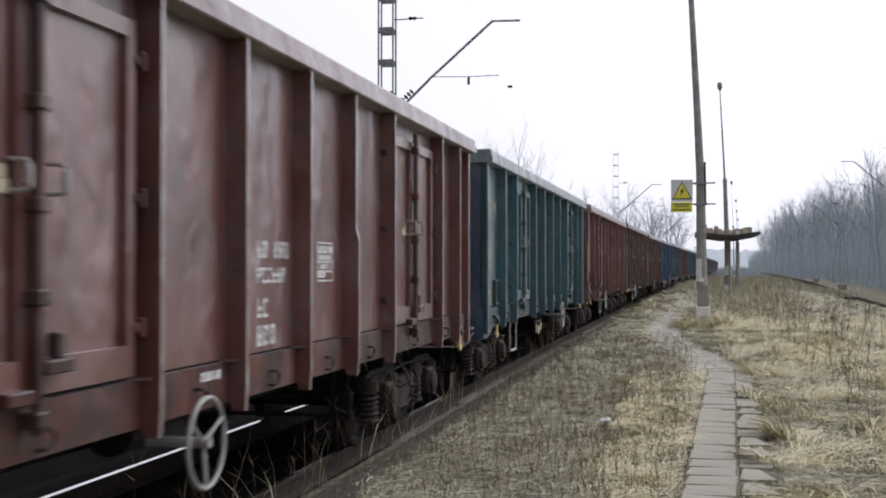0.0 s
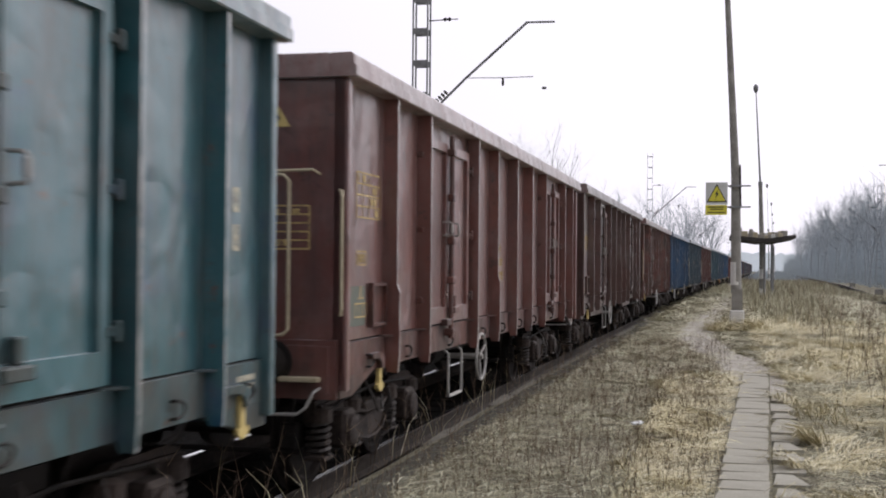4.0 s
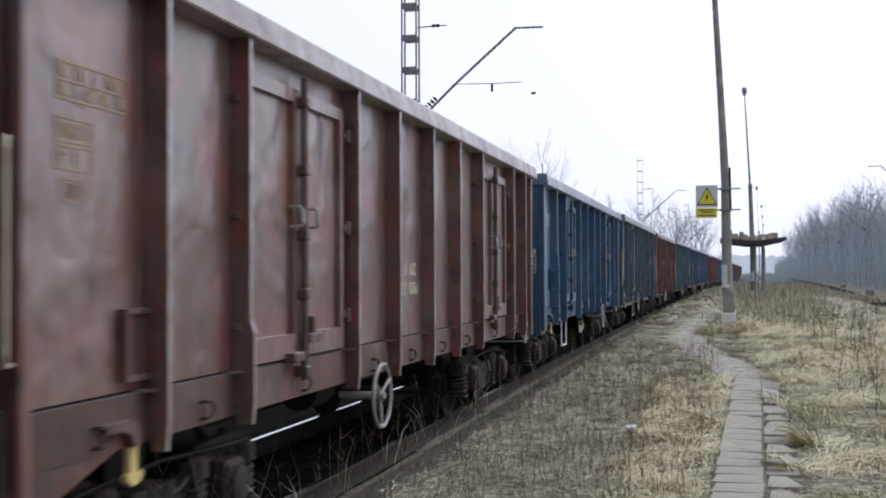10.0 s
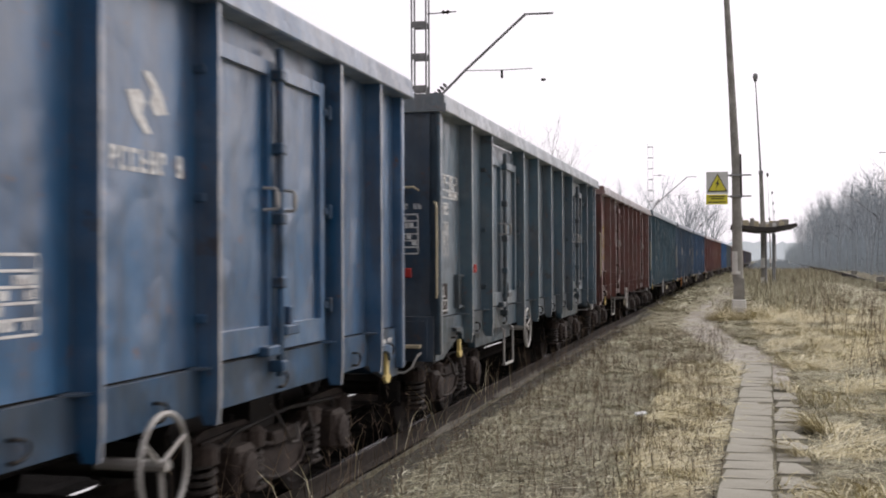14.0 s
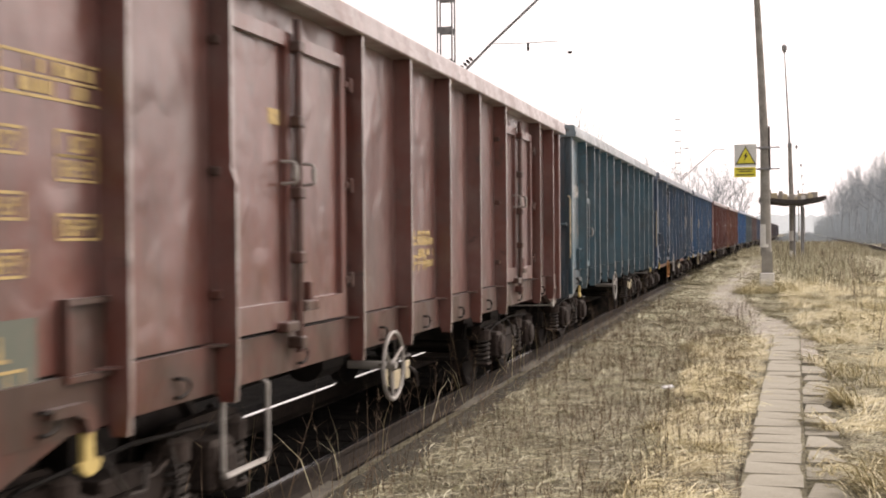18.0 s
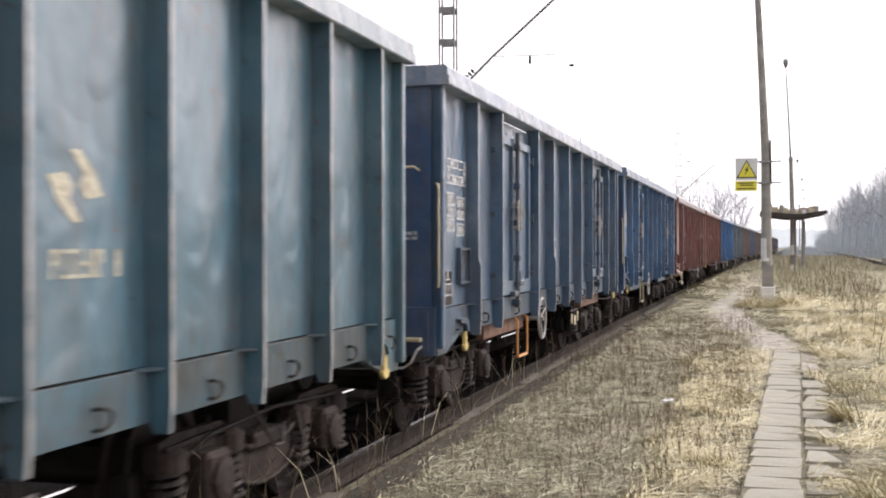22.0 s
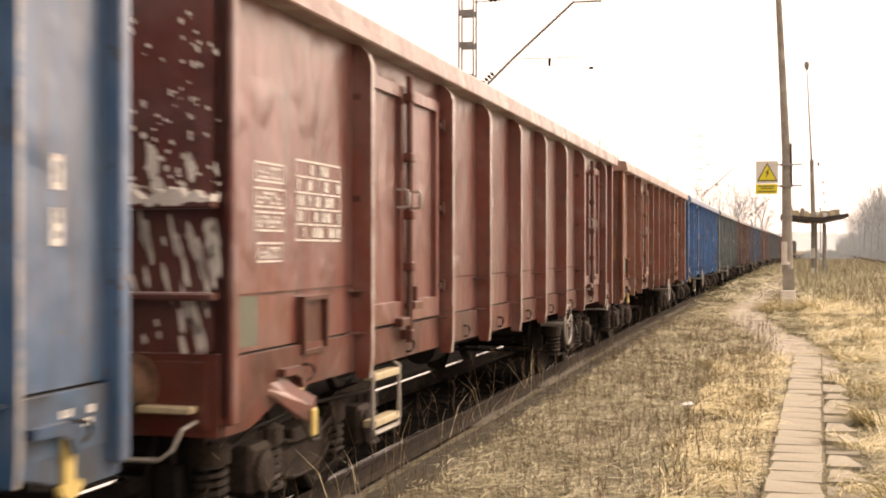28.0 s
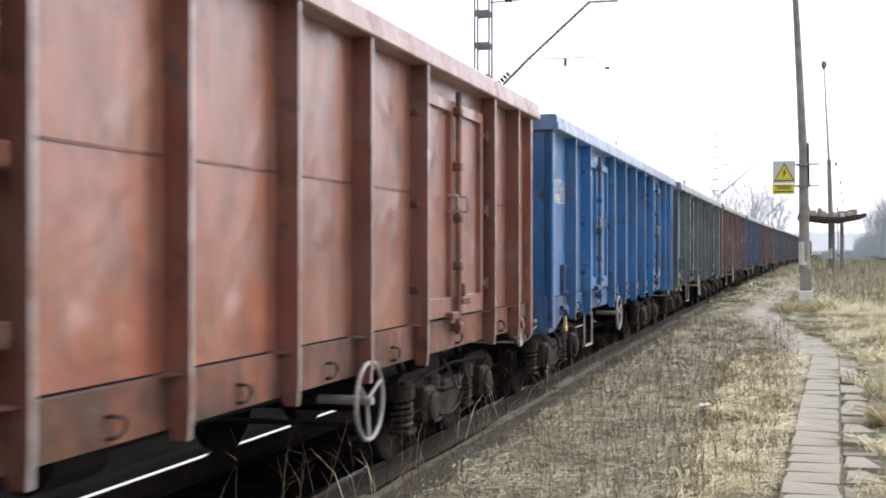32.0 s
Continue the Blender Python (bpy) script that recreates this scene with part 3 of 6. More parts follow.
def lamp_post(x, y, top_x, height, label, thick=1.0):
    t = thing("street_lamp", label, "street lamp", pose(x, y, DECK - 0.03), "lamps along the platform")
    dx = top_x - x
    part("base_block", boxes((-0.16, 0.16, -0.16, 0.16, 0, 0.5), bevel=0.02), M_WHITEWASH, t)
    bm = bmesh.new()
    tube(bm, [(0, 0, 0.45), (dx * 0.1, 0, 2.6), (dx * 0.35, 0, height * 0.55)], [0.15 * thick, 0.13 * thick, 0.095 * thick], 10)
    part("shaft", bm, M_CONCRETE, t, smooth=True)
    bm = bmesh.new()
    tube(bm, [(dx * 0.33, 0, height * 0.52), (dx * 0.8, 0, height * 0.85), (dx, 0, height - 0.15)], [0.055 * thick, 0.036 * thick, 0.024 * thick], 8)
    part("upper_tube", bm, M_GALV, t, smooth=True)
    part("white_band", shape(tube, [(dx * 0.03, 0, 1.0), (dx * 0.05, 0, 1.5)], [0.155, 0.15], 10), M_WHITEWASH, t)
    part("collar", shape(tube, [(dx * 0.34, 0, height * 0.53), (dx * 0.35, 0, height * 0.55)], 0.11, 10), M_GALV, t)
    bm = bmesh.new()
    lathe(bm, [(-0.34, 0.035), (-0.28, 0.07), (-0.15, 0.125), (0.0, 0.13), (0.08, 0.10), (0.12, 0.04)], "z", (dx, 0, height), 14)
    part("lantern", bm, M_GALV, t, "grey bell-shaped lantern", smooth=True)
    return t


def shelter():
    t = thing("platform_shelter", "small open shelter with a dark upswept flat roof", "shelter", pose(1.95, 60.5, DECK))
    bm = bmesh.new()
    prism(bm, [(-1.75, 3.0), (-1.72, 3.14), (-0.2, 2.98), (0.2, 2.98), (1.38, 3.16), (1.42, 3.0), (0.4, 2.80), (-0.4, 2.80)], "y", -0.2, 6.5)
    part("roof", bm, M_ROOFFELT, t, "dark tarred roof slab, turned up at both sides")
    for dx, dy in ((-0.05, 0.6), (0.35, 2.4), (0.02, 4.2), (0.55, 5.8)):
        part("post", shape(tube, [(dx, dy, 0), (dx, dy, 2.75)], 0.05, 8), M_GALV, t)
    r = random.Random(8)
    for i in range(34):
        a = -1.25 + 2.3 * ((i * 0.618) % 1.0)
        z = 3.0 + abs(a) * 0.12
        w, hh = r.uniform(0.06, 0.2), r.uniform(0.16, 0.36)
        bm = bmesh.new()
        box(bm, a - w, a + w, 0.15 + i * 0.15, 0.4 + i * 0.15, z - 0.15, z + hh, bevel=0.02)
        part("roof_clutter", bm, r.choice((M_TRAIL, M_TRAIL, M_WHITEWASH, M_CREAM)), t, "crumbling rubble lying on the roof")
    return t


def lattice(t, width, z0, z1, pitch, bar=0.035):
    """Two angle-steel legs pairs with flat battens, as parts of a mast."""
    w = width / 2
    for sx in (-w, w):
        for sy in (-w * 0.8, w * 0.8):
            part("leg", boxes((sx - bar / 2, sx + bar / 2, sy - bar / 2, sy + bar / 2, z0, z1)), M_GALV, t)
    z = z0 + 0.5
    while z < z1:
        for sy in (-w * 0.8, w * 0.8):
            part("batten", boxes((-w + 0.018, w - 0.018, sy - 0.012, sy + 0.012, z - 2 * bar, z + 2 * bar)), M_GALV, t)
        z += pitch


def catenary_mast(x, y, side, detailed=True):
    """side: +1 where the arm reaches towards +x."""
    t = thing("catenary_mast", "grey steel lattice mast carrying an overhead-line arm", "mast", pose(x + bend(y), y, GROUND, 0, 0, 0 if side > 0 else 180), "overhead-line masts")
    g = -GROUND
    part("foundation", boxes((-0.35, 0.35, -0.35, 0.35, 0, 0.5), bevel=0.03), M_CONCRETE, t)
    lattice(t, 0.34, 0.45, 9.6 + g, 0.735, 0.035 if y < 60 else 0.010)
    part("arm", shape(tube, [(0.15, 0, 5.2 + g), (1.05, 0, 6.06 + g), (2.45, 0, 7.28 + g)], 0.03, 8), M_GALV, t)
    part("arm_tip", shape(tube, [(2.42, 0, 7.28 + g), (3.08, 0, 7.27 + g)], 0.024, 8), M_GALV, t)
    bm = bmesh.new()
    for k in range(5):
        lathe(bm, [(0.25 + k * 0.09, 0.03), (0.28 + k * 0.09, 0.075), (0.31 + k * 0.09, 0.03)], "x", (0.15, 0, 0), 10)
    ob = part("insulator", bm, M_UNDER, t, "dark ribbed insulator", at=Matrix.Translation((0, 0, 5.2 + g)) @ pose(0, 0, 0, 0, -43, 0))
    part("registration_tube", shape(tube, [(1.05, 0, 6.06 + g), (1.9, 0, 6.04 + g), (2.6, 0, 6.05 + g)], 0.010, 6), M_GALV, t)
    part("dropper_clamp", boxes((2.80, 2.90, -0.02, 0.02, 5.76 + g, 5.81 + g)), M_UNDER, t)
    part("clamp", boxes((1.88, 1.93, -0.02, 0.02, 5.86 + g, 6.04 + g)), M_UNDER, t)
    part("feeder_bracket", shape(tube, [(0.17, 0, 7.4 + g), (0.85, 0, 7.42 + g)], 0.014, 6), M_UNDER, t)
    part("feeder_insulator", shape(lathe, [(0.5, 0.015), (0.55, 0.05), (0.6, 0.02), (0.65, 0.05), (0.7, 0.015)], "x", (0, 0, 7.42 + g), 8), M_UNDER, t)
    return t


warning_pole()
warning_sign()
lamp_post(1.86, 63.0, 1.49, 10.85, "tall leaning platform lamp on a concrete post")
for lx, ly in ((4.6, 133.0), (6.4, 170.0), (7.7, 202.0), (9.3, 239.0)):
    lamp_post(lx, ly, lx - 0.25, 10.6, "tall slender lamp far along the line", 0.45)
shelter()
MASTS_1 = [-30.0, 26.5, 82.0, 138.0, 196.0, 256.0]
MASTS_2 = [10.0, 66.0, 113.0, 165.0, 220.0, 275.0]
for y in MASTS_1:
    catenary_mast(-6.96 if y < 60 else -6.3, y, 1)
for y in MASTS_2:
    catenary_mast(TRACK_2 + SPLAY * y + 2.6, y, -1)

# ---- the wagons: bogie open wagons, floor 1.2 m over the rail, walls to 3.25 m ----
WALL, POST, TOP, SILL, BASE = 1.345, 1.48, 3.265, 1.20, 0.93
PITCH, FIRST_CORNER, SPEED = 14.04, 14.78, 5.335
# slack in the couplings: how far each wagon's leading corner lies behind its even place
SLACK = [0.48, 0.48, 0.60, 0.46, 0.58, 0.53, 0.54, 0.40, 0.21, 0.20, -0.06, -0.34, 0.84, 0.66]
# the brake wheel's place behind the leading corner
STEP_AT = {1: 2.40, 2: 3.62, 3: 3.83, 5: 2.50, 6: 3.66, 7: 2.55, 9: 3.73, 10: 3.80}
# ribs with a wider foot: metres behind the leading corner, height of the foot
FEET = {0: ((7.77, 2.0),), 2: ((1.17, 1.58), (5.42, 1.62)), 3: ((6.62, 1.89), (7.77, 1.95), (10.99, 1.61)), 4: ((2.22, 1.46),), 5: ((1.17, 2.05),), 7: ((2.22, 2.06),), 9: ((1.17, 1.60), (5.42, 1.60)), 10: ((1.17, 1.6),), 12: ((2.22, 1.5),)}
WHEEL_AT = [4.87, 8.27, 4.52, 4.32, 4.92, 8.37, 4.57, 4.97, 4.72, 4.57, 4.52, 9.52, 7.77]
CLASSIC = dict(ribs=[0.0, 1.17, 2.22, 4.27, 5.42, 6.62, 7.77, 8.97, 10.99, 11.94, 12.78], doors=[(2.22, 4.27), (8.97, 10.99)], hatch=None, half=6.39)
SMOOTH = dict(ribs=[0.0, 1.12, 2.02, 2.62, 3.57, 4.57, 5.67, 6.79, 7.92, 9.02, 10.07, 11.12, 12.17, 12.9], doors=[], hatch=(1.12, 2.02), half=6.45)
HEAVY = dict(ribs=[0.0, 1.97, 3.97, 5.27, 6.62, 7.97, 9.32, 10.72, 12.77, 13.9], doors=[(1.97, 3.97), (10.72, 12.77)], hatch=None, half=6.95)
STORE = {}


def stored(key, make, *args, material=None, smooth=False, **kw):
    """One mesh for alike parts of all wagons."""
    if key not in STORE:
        bm = bmesh.new()
        make(bm, *args, **kw)
        me = STORE[key] = mesh_of(bm, key.split(":")[0], material or M_PAINT, smooth)
        if key.split(":")[0] == "rib":   # the outer flange is rubbed bare
            me.materials.append(M_EDGE)
            for f in me.polygons:
                f.material_index = int(f.normal.x > 0.5)
    return STORE[key]


def rim_shape(bm, HALF, high):
    """The top rail: a box section, its upper lip set back a little, chamfered above."""
    z0, z1 = 3.095 + high, TOP + high
    prism(bm, [(WALL - 0.05, z0), (POST + 0.012, z0), (POST + 0.020, z0 + 0.010), (POST + 0.020, z0 + 0.075), (POST + 0.004, z0 + 0.084), (POST + 0.004, z1 - 0.022), (POST - 0.018, z1), (WALL - 0.035, z1), (WALL - 0.05, z1 - 0.014)], "y", -HALF - 0.06, HALF + 0.06)


def straight_rib_shape(bm):
    prism(bm, [(WALL - 0.01, 1.05), (WALL + 0.05, BASE - 0.03), (POST - 0.01, BASE - 0.03), (POST, 1.05), (POST, 3.15), (WALL - 0.01, 3.15)], "y", -0.017, 0.017)


def heavy_rib_shape(bm):
    """A broad channel rib, rounded off below the rim."""
    prism(bm, [(WALL - 0.01, 1.05), (WALL + 0.04, BASE - 0.03), (POST - 0.01, BASE - 0.03), (POST + 0.004, 1.05), (POST + 0.004, 2.96), (POST - 0.02, 3.03), (POST - 0.07, 3.08), (WALL - 0.01, 3.10)], "y", -0.032, 0.032)


def footed_rib_shape(bm, z):
    """A rib whose web is wider up to the height z."""
    prism(bm, [(WALL - 0.01, 1.05), (WALL + 0.05, BASE - 0.03), (POST, BASE - 0.03), (POST + 0.012, 1.05), (POST + 0.012, z - 0.04), (POST - 0.012, z + 0.03), (POST - 0.012, 3.12), (WALL - 0.01, 3.12)], "y", -0.017, 0.017)


def corner_shape(bm):
    box(bm, WALL - 0.03, POST - 0.05, -0.04, 0.04, 0.86, 3.15, bevel=0.01)


def gusset_shape(bm):
    prism(bm, [(WALL, -0.14), (POST - 0.04, -0.045), (POST - 0.04, 0.045), (WALL, 0.06)], "z", SILL - 0.012, SILL)


def leaf_shape(bm, w):
    box(bm, WALL - 0.03, WALL + 0.012, 0.01, w - 0.01, 1.23, 2.93)
    ring(bm, WALL - 0.02, WALL + 0.05, 0.012, w - 0.012, 1.215, 2.94, 0.085, 0.15)


def side_door_shape(bm, a, b):
    box(bm, WALL - 0.01, WALL + 0.03, a + 0.06, b - 0.06, 1.24, 2.25)
    ring(bm, WALL - 0.005, WALL + 0.055, a + 0.05, b - 0.05, 1.22, 2.30, 0.08)


def handle_shape(bm):
    tube(bm, [(WALL + 0.03, 0, 2.05), (WALL + 0.115, 0, 2.055), (WALL + 0.125, 0, 2.066), (WALL + 0.118, 0, 2.165), (WALL + 0.106, 0, 2.176), (WALL + 0.03, 0, 2.18)], 0.011, 6)
    box(bm, WALL + 0.108, WALL + 0.134, -0.016, 0.016, 2.075, 2.155, bevel=0.006)


def long_handle_shape(bm):
    box(bm, WALL + 0.10, WALL + 0.125, -0.022, 0.022, 1.92, 2.26, bevel=0.006)
    for z in (1.96, 2.22):
        box(bm, WALL + 0.04, WALL + 0.10, -0.015, 0.015, z - 0.015, z + 0.015)


def ring_shape(bm):
    pts = [(WALL + 0.035, -0.05, 1.075)] + [(WALL + 0.065, -0.055 + 0.10 * math.sin(math.pi * k / 8), 1.075 - 0.045 + 0.0 - 0.0 + 0.045 * math.cos(math.pi * k / 8)) for k in range(9)] + [(WALL + 0.035, -0.05, 0.985)]
    tube(bm, pts, 0.009, 5)


def handwheel_shape(bm):
    r, n = 0.245, 28
    for i in range(n):
        a, b = 2 * math.pi * i / n, 2 * math.pi * (i + 1) / n
        tube(bm, [(0, r * math.cos(a), r * math.sin(a)), (0, r * math.cos(b), r * math.sin(b))], 0.015, 6, caps=False)
    for i in range(3):
        a = 2 * math.pi * i / 3 + 0.5
        tube(bm, [(-0.02, 0, 0), (0, r * math.cos(a), r * math.sin(a))], 0.013, 6)
    tube(bm, [(-0.35, 0, 0), (0.02, 0, 0)], 0.03, 8)


def step_shape(bm):
    tube(bm, [(1.30, -0.29, 0.98), (1.38, -0.29, 0.92), (1.38, -0.29, 0.54), (1.38, -0.26, 0.50), (1.38, 0.26, 0.50), (1.38, 0.29, 0.54), (1.38, 0.29, 0.92), (1.30, 0.29, 0.98)], 0.014, 6)
    box(bm, 1.345, 1.40, -0.255, 0.255, 0.488, 0.506, bevel=0.006)


def hook_shape(bm):
    """A flat shank ending in a double-fluked hook."""
    prism(bm, [(-0.042, 0.98), (0.042, 0.98), (0.036, 0.80), (0.05, 0.765), (0.085, 0.775), (0.098, 0.755), (0.07, 0.722), (0.005, 0.705), (-0.05, 0.735), (-0.058, 0.765), (-0.03, 0.775), (-0.028, 0.81)], "x", 1.345, 1.375)
    tube(bm, [(1.34, 0.0, 0.945), (1.39, 0.0, 0.94)], 0.022, 8)


def bracket_shape(bm):
    """A small cranked plate that holds the hook."""
    prism(bm, [(-0.26, 1.08), (-0.02, 1.08), (0.045, 1.05), (0.05, 0.95), (0.0, 0.95), (-0.03, 1.01), (-0.10, 1.035), (-0.26, 1.04)], "x", WALL + 0.03, WALL + 0.075)


def skirt_shape(bm):
    prism(bm, [(0.0, 0.80), (0.30, 0.80), (0.85, 0.95), (0.0, 0.95)], "x", WALL - 0.03, WALL + 0.025)


def flap_shape(bm):
    box(bm, WALL - 0.01, WALL + 0.02, -0.17, 0.17, 1.30, 1.60)
    ring(bm, WALL - 0.01, WALL + 0.05, -0.19, 0.19, 1.28, 1.62, 0.025)


def buffer_shape(bm):
    lathe(bm, [(0.0, 0.16), (0.03, 0.16), (0.035, 0.115), (0.30, 0.11), (0.31, 0.085), (0.545, 0.08)], "y", (0, 0, 0), 18)


def buffer_head_shape(bm):
    lathe(bm, [(0.545, 0.09), (0.56, 0.21), (0.595, 0.225), (0.609, 0.19)], "y", (0, 0, 0), 22)


def rail_rod_shape(bm, HALF, z0, z1, x):
    tube(bm, [(x - 0.22, -HALF + 0.02, z0), (x - 0.20, -HALF - 0.12, z0), (x - 0.04, -HALF - 0.15, z0 + 0.01), (x, -HALF - 0.15, z0 + 0.05), (x, -HALF - 0.15, z1 - 0.05), (x - 0.04, -HALF - 0.15, z1 - 0.01), (x - 0.20, -HALF - 0.12, z1), (x - 0.22, -HALF + 0.02, z1)], 0.0125, 6)


def corner_rod_shape(bm, HALF):
    tube(bm, [(1.38, -HALF + 0.02, 1.40), (1.40, -HALF - 0.06, 1.40), (1.41, -HALF - 0.075, 1.44), (1.41, -HALF - 0.075, 2.24), (1.40, -HALF - 0.06, 2.28), (1.36, -HALF + 0.02, 2.29)], 0.011, 6)


def top_rod_shape(bm, HALF):
    tube(bm, [(0.80, -HALF + 0.02, 2.40), (0.81, -HALF - 0.10, 2.42), (1.20, -HALF - 0.10, 2.43), (1.22, -HALF + 0.02, 2.40)], 0.011, 6)


def wheel_shape(bm):
    for s in (-1, 1):
        lathe(bm, [(s * 0.682, 0.488), (s * 0.700, 0.488), (s * 0.716, 0.462), (s * 0.815, 0.457), (s * 0.815, 0.40), (s * 0.775, 0.37), (s * 0.765, 0.17), (s * 0.80, 0.14), (s * 0.80, 0.09)], "x", (0, 0, 0), 26)
    tube(bm, [(-1.02, 0, 0), (1.02, 0, 0)], 0.075, 10)


def side_frame_shape(bm):
    """A welded side frame: flat over the axle boxes, its belly hanging low between them."""
    half = [(0.0, 0.40), (0.22, 0.405), (0.36, 0.44), (0.46, 0.51), (0.54, 0.58), (0.62, 0.62), (1.22, 0.63), (1.36, 0.60)]
    low = [(1.36, 0.53), (1.28, 0.50), (1.18, 0.545), (0.66, 0.54), (0.58, 0.48), (0.50, 0.38), (0.40, 0.29), (0.24, 0.245), (0.0, 0.24)]
    outline = [(-y, z + 0.12) for y, z in half[:0:-1]] + [(y, z + 0.12) for y, z in half] + [(y, z + 0.04) for y, z in low] + [(-y, z + 0.04) for y, z in low[-2::-1]]
    prism(bm, outline, "x", 1.00, 1.035)
    prism(bm, [(y * 0.995, z - 0.012) for y, z in outline if z > 0.50], "x", 0.94, 1.00)
    for s in (-1, 1):   # flanges, spring seats and caps
        for o in (-0.34, 0.34):
            box(bm, 0.95, 1.05, s * 0.9 + o * 0.75 - 0.03, s * 0.9 + o * 0.75 + 0.03, 0.34, 0.66, bevel=0.01)
            box(bm, 0.94, 1.12, s * 0.9 + o * 1.06 - 0.10, s * 0.9 + o * 1.06 + 0.10, 0.275, 0.305, bevel=0.008)
            lathe(bm, [(0.56, 0.105), (0.66, 0.105), (0.69, 0.06)], "z", (1.03, s * 0.9 + o * 1.06, 0), 12)
        tube(bm, [(1.06, s * 1.34, 0.68), (1.06, s * 0.66, 0.70), (1.06, s * 0.50, 0.60), (1.06, s * 0.30, 0.53), (1.06, 0, 0.52)], 0.018, 6)
        tube(bm, [(1.05, s * 0.60, 0.56), (1.05, s * 0.48, 0.44), (1.05, s * 0.34, 0.325), (1.05, s * 0.15, 0.285), (1.05, 0, 0.28)], 0.016, 6)
    box(bm, 0.90, 1.08, -0.24, 0.24, 0.50, 0.60, bevel=0.015)


def axle_box_shape(bm):
    box(bm, 0.93, 1.17, -0.15, 0.15, 0.33, 0.62, bevel=0.03)
    lathe(bm, [(1.16, 0.13), (1.20, 0.12), (1.215, 0.08)], "x", (0, 0, 0.46), 14)


def spring_shape(bm):
    pts = [(1.02 + 0.088 * math.cos(a), 0.088 * math.sin(a), 0.31 + 0.25 * a / 31.5) for a in (0.52 * k for k in range(61))]
    tube(bm, pts, 0.017, 5)


def rigging_shape(bm):
    for y in (-1.36, -0.44, 0.44, 1.36):   # hangers and cross bars of the brake
        tube(bm, [(0.86, y, 0.74), (0.84, y * 1.01, 0.52), (0.82, y * 0.99, 0.30)], 0.022, 6)
        tube(bm, [(-0.84, y, 0.34), (0.90, y, 0.34)], 0.024, 6)
        box(bm, 0.76, 0.90, y - 0.05, y + 0.05, 0.36, 0.56, bevel=0.012)
    tube(bm, [(0.98, -1.30, 0.50), (1.10, -0.9, 0.70), (1.10, 0.0, 0.74), (1.10, 0.9, 0.70), (0.98, 1.30, 0.50)], 0.014, 6)


def hose_shape(bm):
    tube(bm, [(1.08, -0.30, 0.80), (1.15, -0.26, 0.66), (1.16, -0.12, 0.52), (1.14, 0.06, 0.50), (1.10, 0.16, 0.62)], 0.013, 6)
    tube(bm, [(1.06, 0.46, 0.70), (1.13, 0.44, 0.48), (1.12, 0.38, 0.30), (1.06, 0.30, 0.24)], 0.011, 6)


def make_bogie(parent, y):
    b = part("bogie", stored("bolster", boxes_into, ((-0.9, 0.9, -0.22, 0.22, 0.52, 0.80), (-0.98, 0.98, -1.30, -1.18, 0.55, 0.68), (-0.98, 0.98, 1.18, 1.30, 0.55, 0.68)), material=M_UNDER), None, parent, "dark rusty two-axle bogie", at=pose(0, y, 0))
    for s in (1, -1):
        part("side_frame", stored("side_frame", side_frame_shape, material=M_BOGIE), None, b, at=pose(0, 0, 0, 0, 0, 0 if s > 0 else 180))
        for a in (-0.9, 0.9):
            part("axle_box", stored("axle_box", axle_box_shape, material=M_BOGIE), None, b, at=pose(0, a, 0) if s > 0 else pose(0, a, 0, 0, 0, 180))
            for o in (-0.36, 0.36) if s > 0 else ():
                part("spring", stored("spring", spring_shape, material=M_COIL), None, b, at=pose(0, a + o, 0) if s > 0 else pose(0, a + o, 0, 0, 0, 180))
        for a in (-0.45, 0.45):
            part("brake_block", stored("brake_block", boxes_into, ((0.69, 0.82, -0.06, 0.06, 0.30, 0.62), (0.70, 0.76, -0.03, 0.03, 0.60, 0.95)), material=M_UNDER), None, b, at=pose(0, a, 0) if s > 0 else pose(0, a, 0, 0, 0, 180))
    for name, shape_of, label in (("brake_rigging", rigging_shape, ""), ("brake_hose", hose_shape, "bent brake pipe")):
        part(name, stored(name, shape_of, material=M_UNDER if name == "brake_rigging" else M_COIL), None, b, label)
    for a in (-0.9, 0.9):
        part("wheelset", stored("wheelset", wheel_shape, material=M_WHEEL, smooth=True), None, b, at=pose(0, a, 0.46))
    return b


def boxes_into(bm, *rows, bevel=0.0):
    for r in rows:
        for one in (r if isinstance(r[0], tuple) else (r,)):
            box(bm, *one, bevel=bevel)


